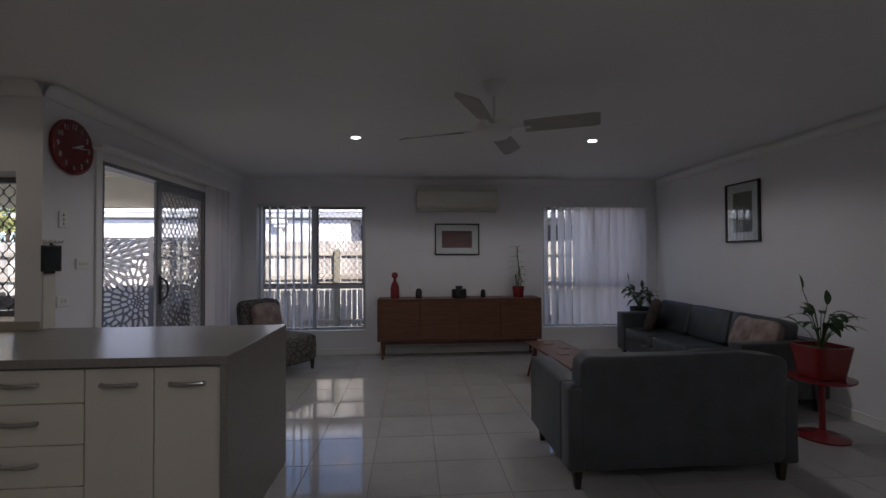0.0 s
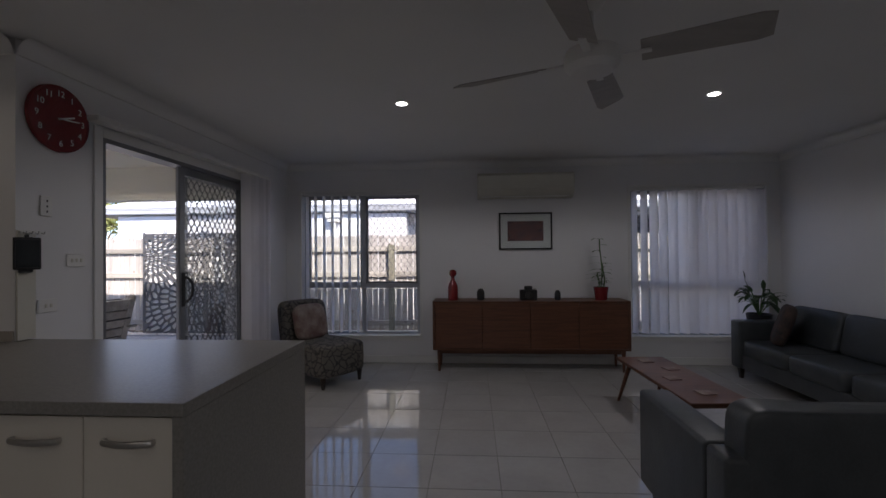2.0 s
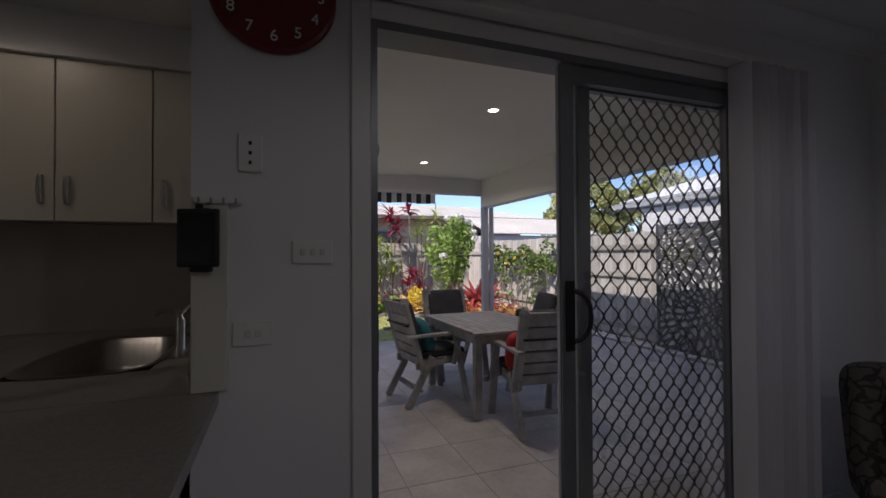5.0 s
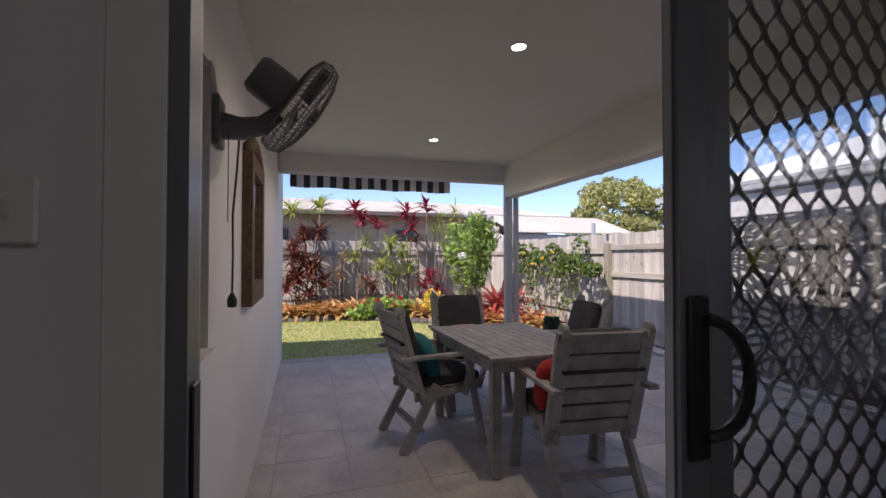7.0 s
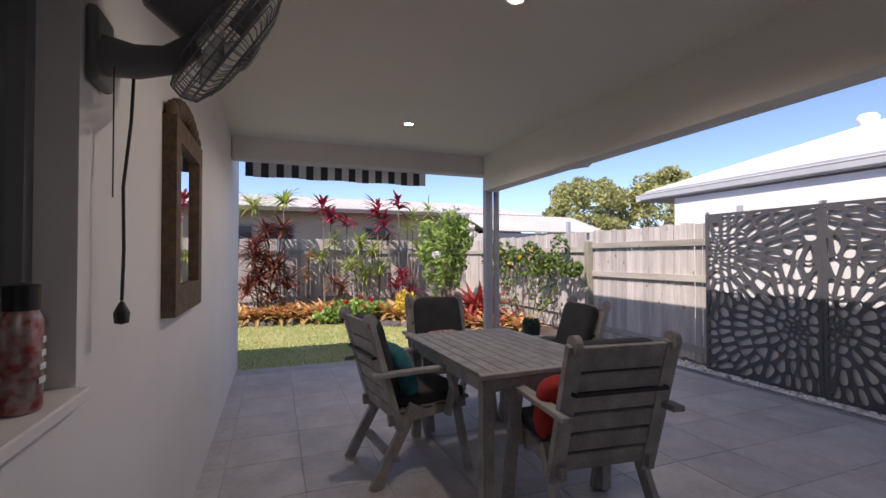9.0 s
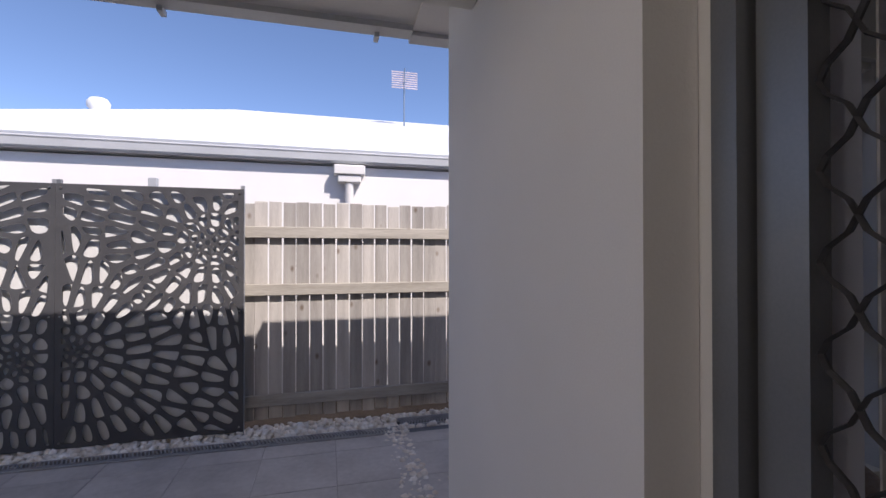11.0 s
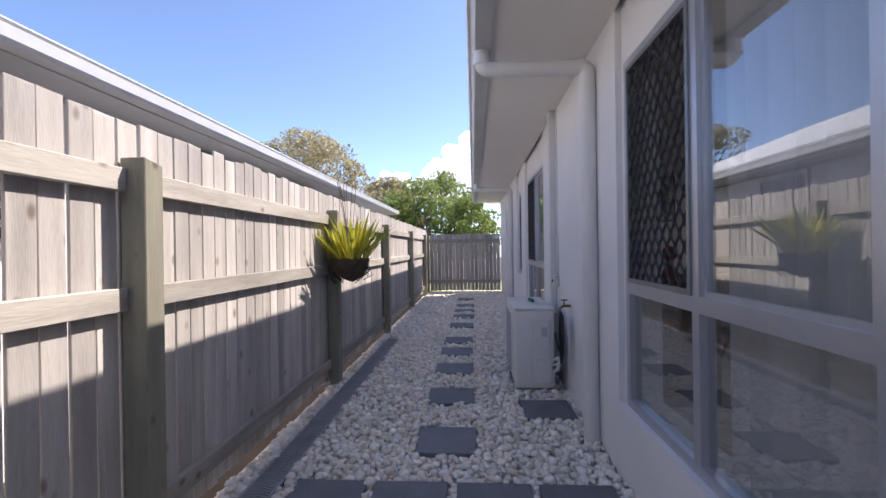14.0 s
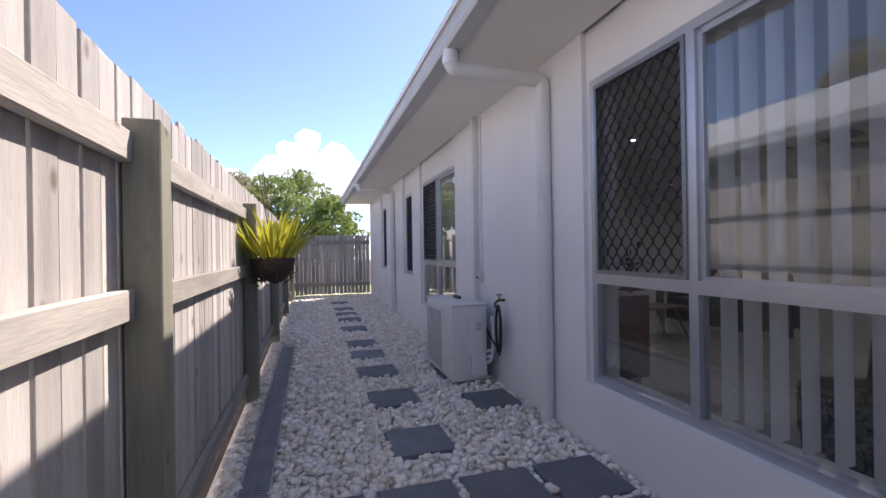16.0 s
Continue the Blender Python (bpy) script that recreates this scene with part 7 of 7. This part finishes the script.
# ---- trees and clouds ----
def tree(name, x, y, h, crown, material, label, seed, n=9000, size=0.09, trunk=0.14, low=0.3):
    """A tapered trunk, limbs out to the tips of an uneven crown, and many small leaves in clumps round those tips."""
    t = thing(name, label, "tree", pose(x, y, -0.16))
    r_ = random.Random(seed)
    tips = []
    part("trunk", tube([(0, 0, 0), (0.06 * r_.uniform(-1, 1), 0, h * 0.2), (0, 0, h * 0.55)], trunk, 8, None, [trunk, trunk * 0.75, trunk * 0.4]), BARK, t, smooth=60)
    for k in range(60):
        u, a = r_.uniform(-0.75, 1), r_.uniform(0, 6.28)
        rad = math.sqrt(1 - u * u) * r_.uniform(0.55, 1.0)
        tip = Vector((crown * rad * math.cos(a), crown * rad * math.sin(a), h * (1 + low) / 2 - crown * 0.15 + u * h * (1 - low) / 2 * r_.uniform(0.75, 1.0)))
        tips.append(tip)
        if k < 14:
            part("limb", tube([(0, 0, h * 0.28), tip * 0.55 + Vector((0, 0, h * 0.1)), tip], 0.05, 5, None, [trunk * 0.4, trunk * 0.22, 0.012]), BARK, t, smooth=60)
    leaves("crown", [(n // 60, tuple(p), tuple([crown * r_.uniform(0.16, 0.34)] * 2 + [crown * r_.uniform(0.12, 0.24)])) for p in tips], material, t, size, seed, 0.5)
    return t


OLIVE = mat("olive_leaf", (0.38, 0.34, 0.18), (0.50, 0.44, 0.28), rough=0.7, scale=1, fine=10, bump=0, trans=0.35, per=0.3, island=True)
FARGREEN = mat("far_tree_leaf", (0.32, 0.35, 0.12), (0.44, 0.43, 0.20), rough=0.7, scale=1, fine=10, bump=0, trans=0.4, per=0.3, island=True)
TREEGREEN = mat("tree_leaf", (0.18, 0.25, 0.06), (0.30, 0.36, 0.11), rough=0.6, scale=1, fine=10, bump=0, trans=0.4, per=0.3, island=True)
tree("tree", 20.3, 16.2, 8.4, 3.0, OLIVE, "rounded olive-brown tree beyond the roofs", 201, 12000, 0.10, low=0.35)
tree("tree", 15.2, 9.0, 4.75, 2.1, TREEGREEN, "bright green tree behind the side gate", 202, 12000, 0.075, low=0.15)
tree("tree", 13.4, 7.4, 3.5, 1.3, TREEGREEN, "bright green tree behind the side gate", 203, 8000, 0.07, low=0.15)
tree("tree", 17.0, 11.0, 4.9, 1.8, OLIVE, "olive tree beyond the side gate", 204, 8000, 0.08, low=0.2)
tree("tree", -30.0, 25.8, 7.8, 3.4, FARGREEN, "broad olive-green tree far behind the houses", 205, 12000, 0.17)
tree("tree", -27.0, 31.3, 8.3, 3.6, FARGREEN, "broad olive tree far behind the houses", 206, 9000, 0.17)
tree("tree", 9.6, 27.0, 9.9, 2.4, OLIVE, "olive tree behind the neighbour house", 208, 8000, 0.12)
CLOUD = mat("cloud", (0.74, 0.74, 0.76), (0.70, 0.70, 0.73), rough=1.0, scale=0.02, fine=0.1, bump=0)
# faint bluish glow stands in for sunlight scattered inside the cloud
CLOUD.node_tree.nodes["Principled BSDF"].inputs["Emission Color"].default_value = (0.80, 0.87, 1.0, 1)
CLOUD.node_tree.nodes["Principled BSDF"].inputs["Emission Strength"].default_value = 0.30


def cloud(x, y, z, s, wide, seed):
    """A heap of many small puffs with a ragged top and a flat base."""
    r_ = random.Random(seed)
    bm = bmesh.new()
    for k in range(150):
        u = r_.uniform(-1, 1)
        top_ = (1 - u * u) ** 0.7 * (0.55 + 0.45 * abs(noise.noise(Vector((u * 3.1, seed, 0)))) * 2)
        bmesh.ops.create_icosphere(bm, subdivisions=2, radius=s * r_.uniform(0.07, 0.19), matrix=Matrix.Translation((s * 0.25 * r_.uniform(-1, 1), s * wide * u, s * top_ * r_.uniform(0.0, 0.9))))
    for v in bm.verts:
        v.co += Vector((noise.noise(v.co * (9.0 / s)), noise.noise(v.co * (9.0 / s) + Vector((7, 0, 0))), noise.noise(v.co * (9.0 / s) + Vector((0, 9, 0))))) * s * 0.06
    o_ = solid("backdrop_cloud", bm, CLOUD, "white cumulus cloud low in the sky", "cloud", "structure", 80)
    o_.location = (x, y, z)


cloud(600, 4, 76, 92, 0.75, 1)
cloud(600, 104, 72, 48, 0.9, 2)

# ---- lawn blades and pebbles ----
gr = np.random.default_rng(5)
n_ = 26000
gx, gy = gr.uniform(-12.0, -8.02, n_), gr.uniform(2.2, 8.0, n_)
h_, a_ = gr.uniform(0.02, 0.045, n_), gr.uniform(0, 6.28, n_)
bx_, by_ = np.cos(a_) * 0.006, np.sin(a_) * 0.006
lean_ = gr.normal(0, 0.018, (n_, 2))
z0 = np.full(n_, -0.086)
gv = np.stack([np.stack([gx - bx_, gy - by_, z0], 1), np.stack([gx + bx_, gy + by_, z0], 1), np.stack([gx + lean_[:, 0], gy + lean_[:, 1], z0 + h_], 1)], 1).reshape(-1, 3)
tagged(raw("grass", gv.tolist(), np.arange(3 * n_).reshape(-1, 3).tolist(), BLADE), "short patchy sunlit lawn grass", "grass", kind="stuff")

ico = bmesh.new()
bmesh.ops.create_icosphere(ico, subdivisions=1, radius=1)
IV, IF = np.array([v.co[:] for v in ico.verts]), np.array([[v.index for v in f.verts] for f in ico.faces])
ico.free()


def pebbles(name, region, pitch, rmin, rmax, seed, avoid, z, label):
    g_ = np.random.default_rng(seed)
    x0, y0, x1, y1 = region
    nx, ny = int((x1 - x0) / pitch), int((y1 - y0) / pitch)
    px, py = np.meshgrid(x0 + pitch * (np.arange(nx) + 0.5), y0 + pitch * (np.arange(ny) + 0.5))
    px, py = (px + g_.uniform(-0.45, 0.45, px.shape) * pitch).ravel(), (py + g_.uniform(-0.45, 0.45, py.shape) * pitch).ravel()
    ok = np.ones(len(px), bool)
    for a, b, c, d in avoid:
        ok &= ~((px > a) & (px < c) & (py > b) & (py < d))
    px, py = px[ok], py[ok]
    m = len(px)
    s = g_.uniform(rmin, rmax, (m, 1)) * g_.uniform(0.75, 1.25, (m, 3)) * np.array((1.15, 1.0, 0.72))
    v = IV[None] * s[:, None] * (1 + g_.uniform(-0.10, 0.10, (m, len(IV), 1)))
    q = g_.uniform(0, 6.28, (3, m))
    for k, (i, j) in enumerate(((0, 1), (1, 2), (0, 2))):
        ang = q[k] if k == 0 else (q[k] - 3.14) * 0.16
        c, sn = np.cos(ang)[:, None], np.sin(ang)[:, None]
        vi, vj = v[..., i].copy(), v[..., j].copy()
        v[..., i], v[..., j] = vi * c - vj * sn, vi * sn + vj * c
    v += np.stack([px, py, z + g_.uniform(-0.008, 0.014, m)], 1)[:, None]
    f = (IF[None] + (np.arange(m) * len(IV))[:, None, None]).reshape(-1, 3)
    tagged(raw(name, v.reshape(-1, 3).tolist(), f.tolist(), PEBBLE, smooth=70), label, "pebbles", kind="stuff")


AV = [(x - 0.2, y - 0.195, x + 0.2, y + 0.195) for x, y in SLABS] + [(-2.7, 8.225, 2.86, 8.405)]
pebbles("pebbles", (-2.72, 6.43, 3.2, 8.52), 0.036, 0.017, 0.028, 61, AV, -0.068, "white rounded river pebbles along the side path")
pebbles("pebbles", (-2.72, 6.43, 3.2, 8.52), 0.075, 0.020, 0.034, 63, AV, -0.05, "white rounded river pebbles along the side path")
pebbles("pebbles", (3.2, 6.43, 10.25, 8.52), 0.062, 0.028, 0.044, 62, AV, -0.072, "white rounded river pebbles along the side path")
pebbles("pebbles", (-8.2, 8.18, -2.72, 8.52), 0.044, 0.020, 0.034, 64, [], -0.06, "white rounded pebbles along the fence")
pebbles("pebbles", (-2.74, 6.43, -2.55, 8.2), 0.036, 0.016, 0.026, 65, [], -0.045, "white pebble strip beside the paving")

# ---- floor pieces ----
def tiles(parent, name, material, x0, x1, y0, y1, px, py, ox, oy, z, gap, keep, thick=0.012):
    bm = B((-px / 2 + gap / 2, -py / 2 + gap / 2, -thick, px / 2 - gap / 2, py / 2 - gap / 2, 0), bevel=0.0015)
    me = bpy.data.meshes.new(name)
    bmesh.ops.recalc_face_normals(bm, faces=bm.faces)
    bm.to_mesh(me)
    bm.free()
    me.materials.append(material)
    for i in range(math.ceil((x0 - ox) / px), math.floor((x1 - ox) / px) + 1):
        for j in range(math.ceil((y0 - oy) / py), math.floor((y1 - oy) / py) + 1):
            x, y = ox + (i + 0.5) * px, oy + (j + 0.5) * py
            if keep(x, y):
                ob = new(name, me)
                ob.parent = bpy.data.objects[parent]
                ob.matrix_basis = pose(x, y, z)


tiles("floor", "floor_tile", TILE, -2.7, 3.6, -0.9, 6.3, 0.425, 0.43, 0.03, 2.85, 0.0, 0.004, lambda x, y: -2.72 < x < 3.72 and y < 6.36)
keep_patio = lambda x, y: -7.99 < x - 0.22 and (y > 6.4 or x < -2.9) and 2.9 < y
tiles("patio_floor", "paver", PAVER, -7.95, -2.6, 2.7, 7.8, 0.463, 0.45, -3.09, 7.40, -0.03, 0.0045, keep_patio)
tiles("patio_floor", "paver_cut", PAVER, -7.95, -2.6, 7.85, 7.95, 0.463, 0.19, -3.09, 7.85, -0.03, 0.0045, lambda x, y: -7.99 < x - 0.22)
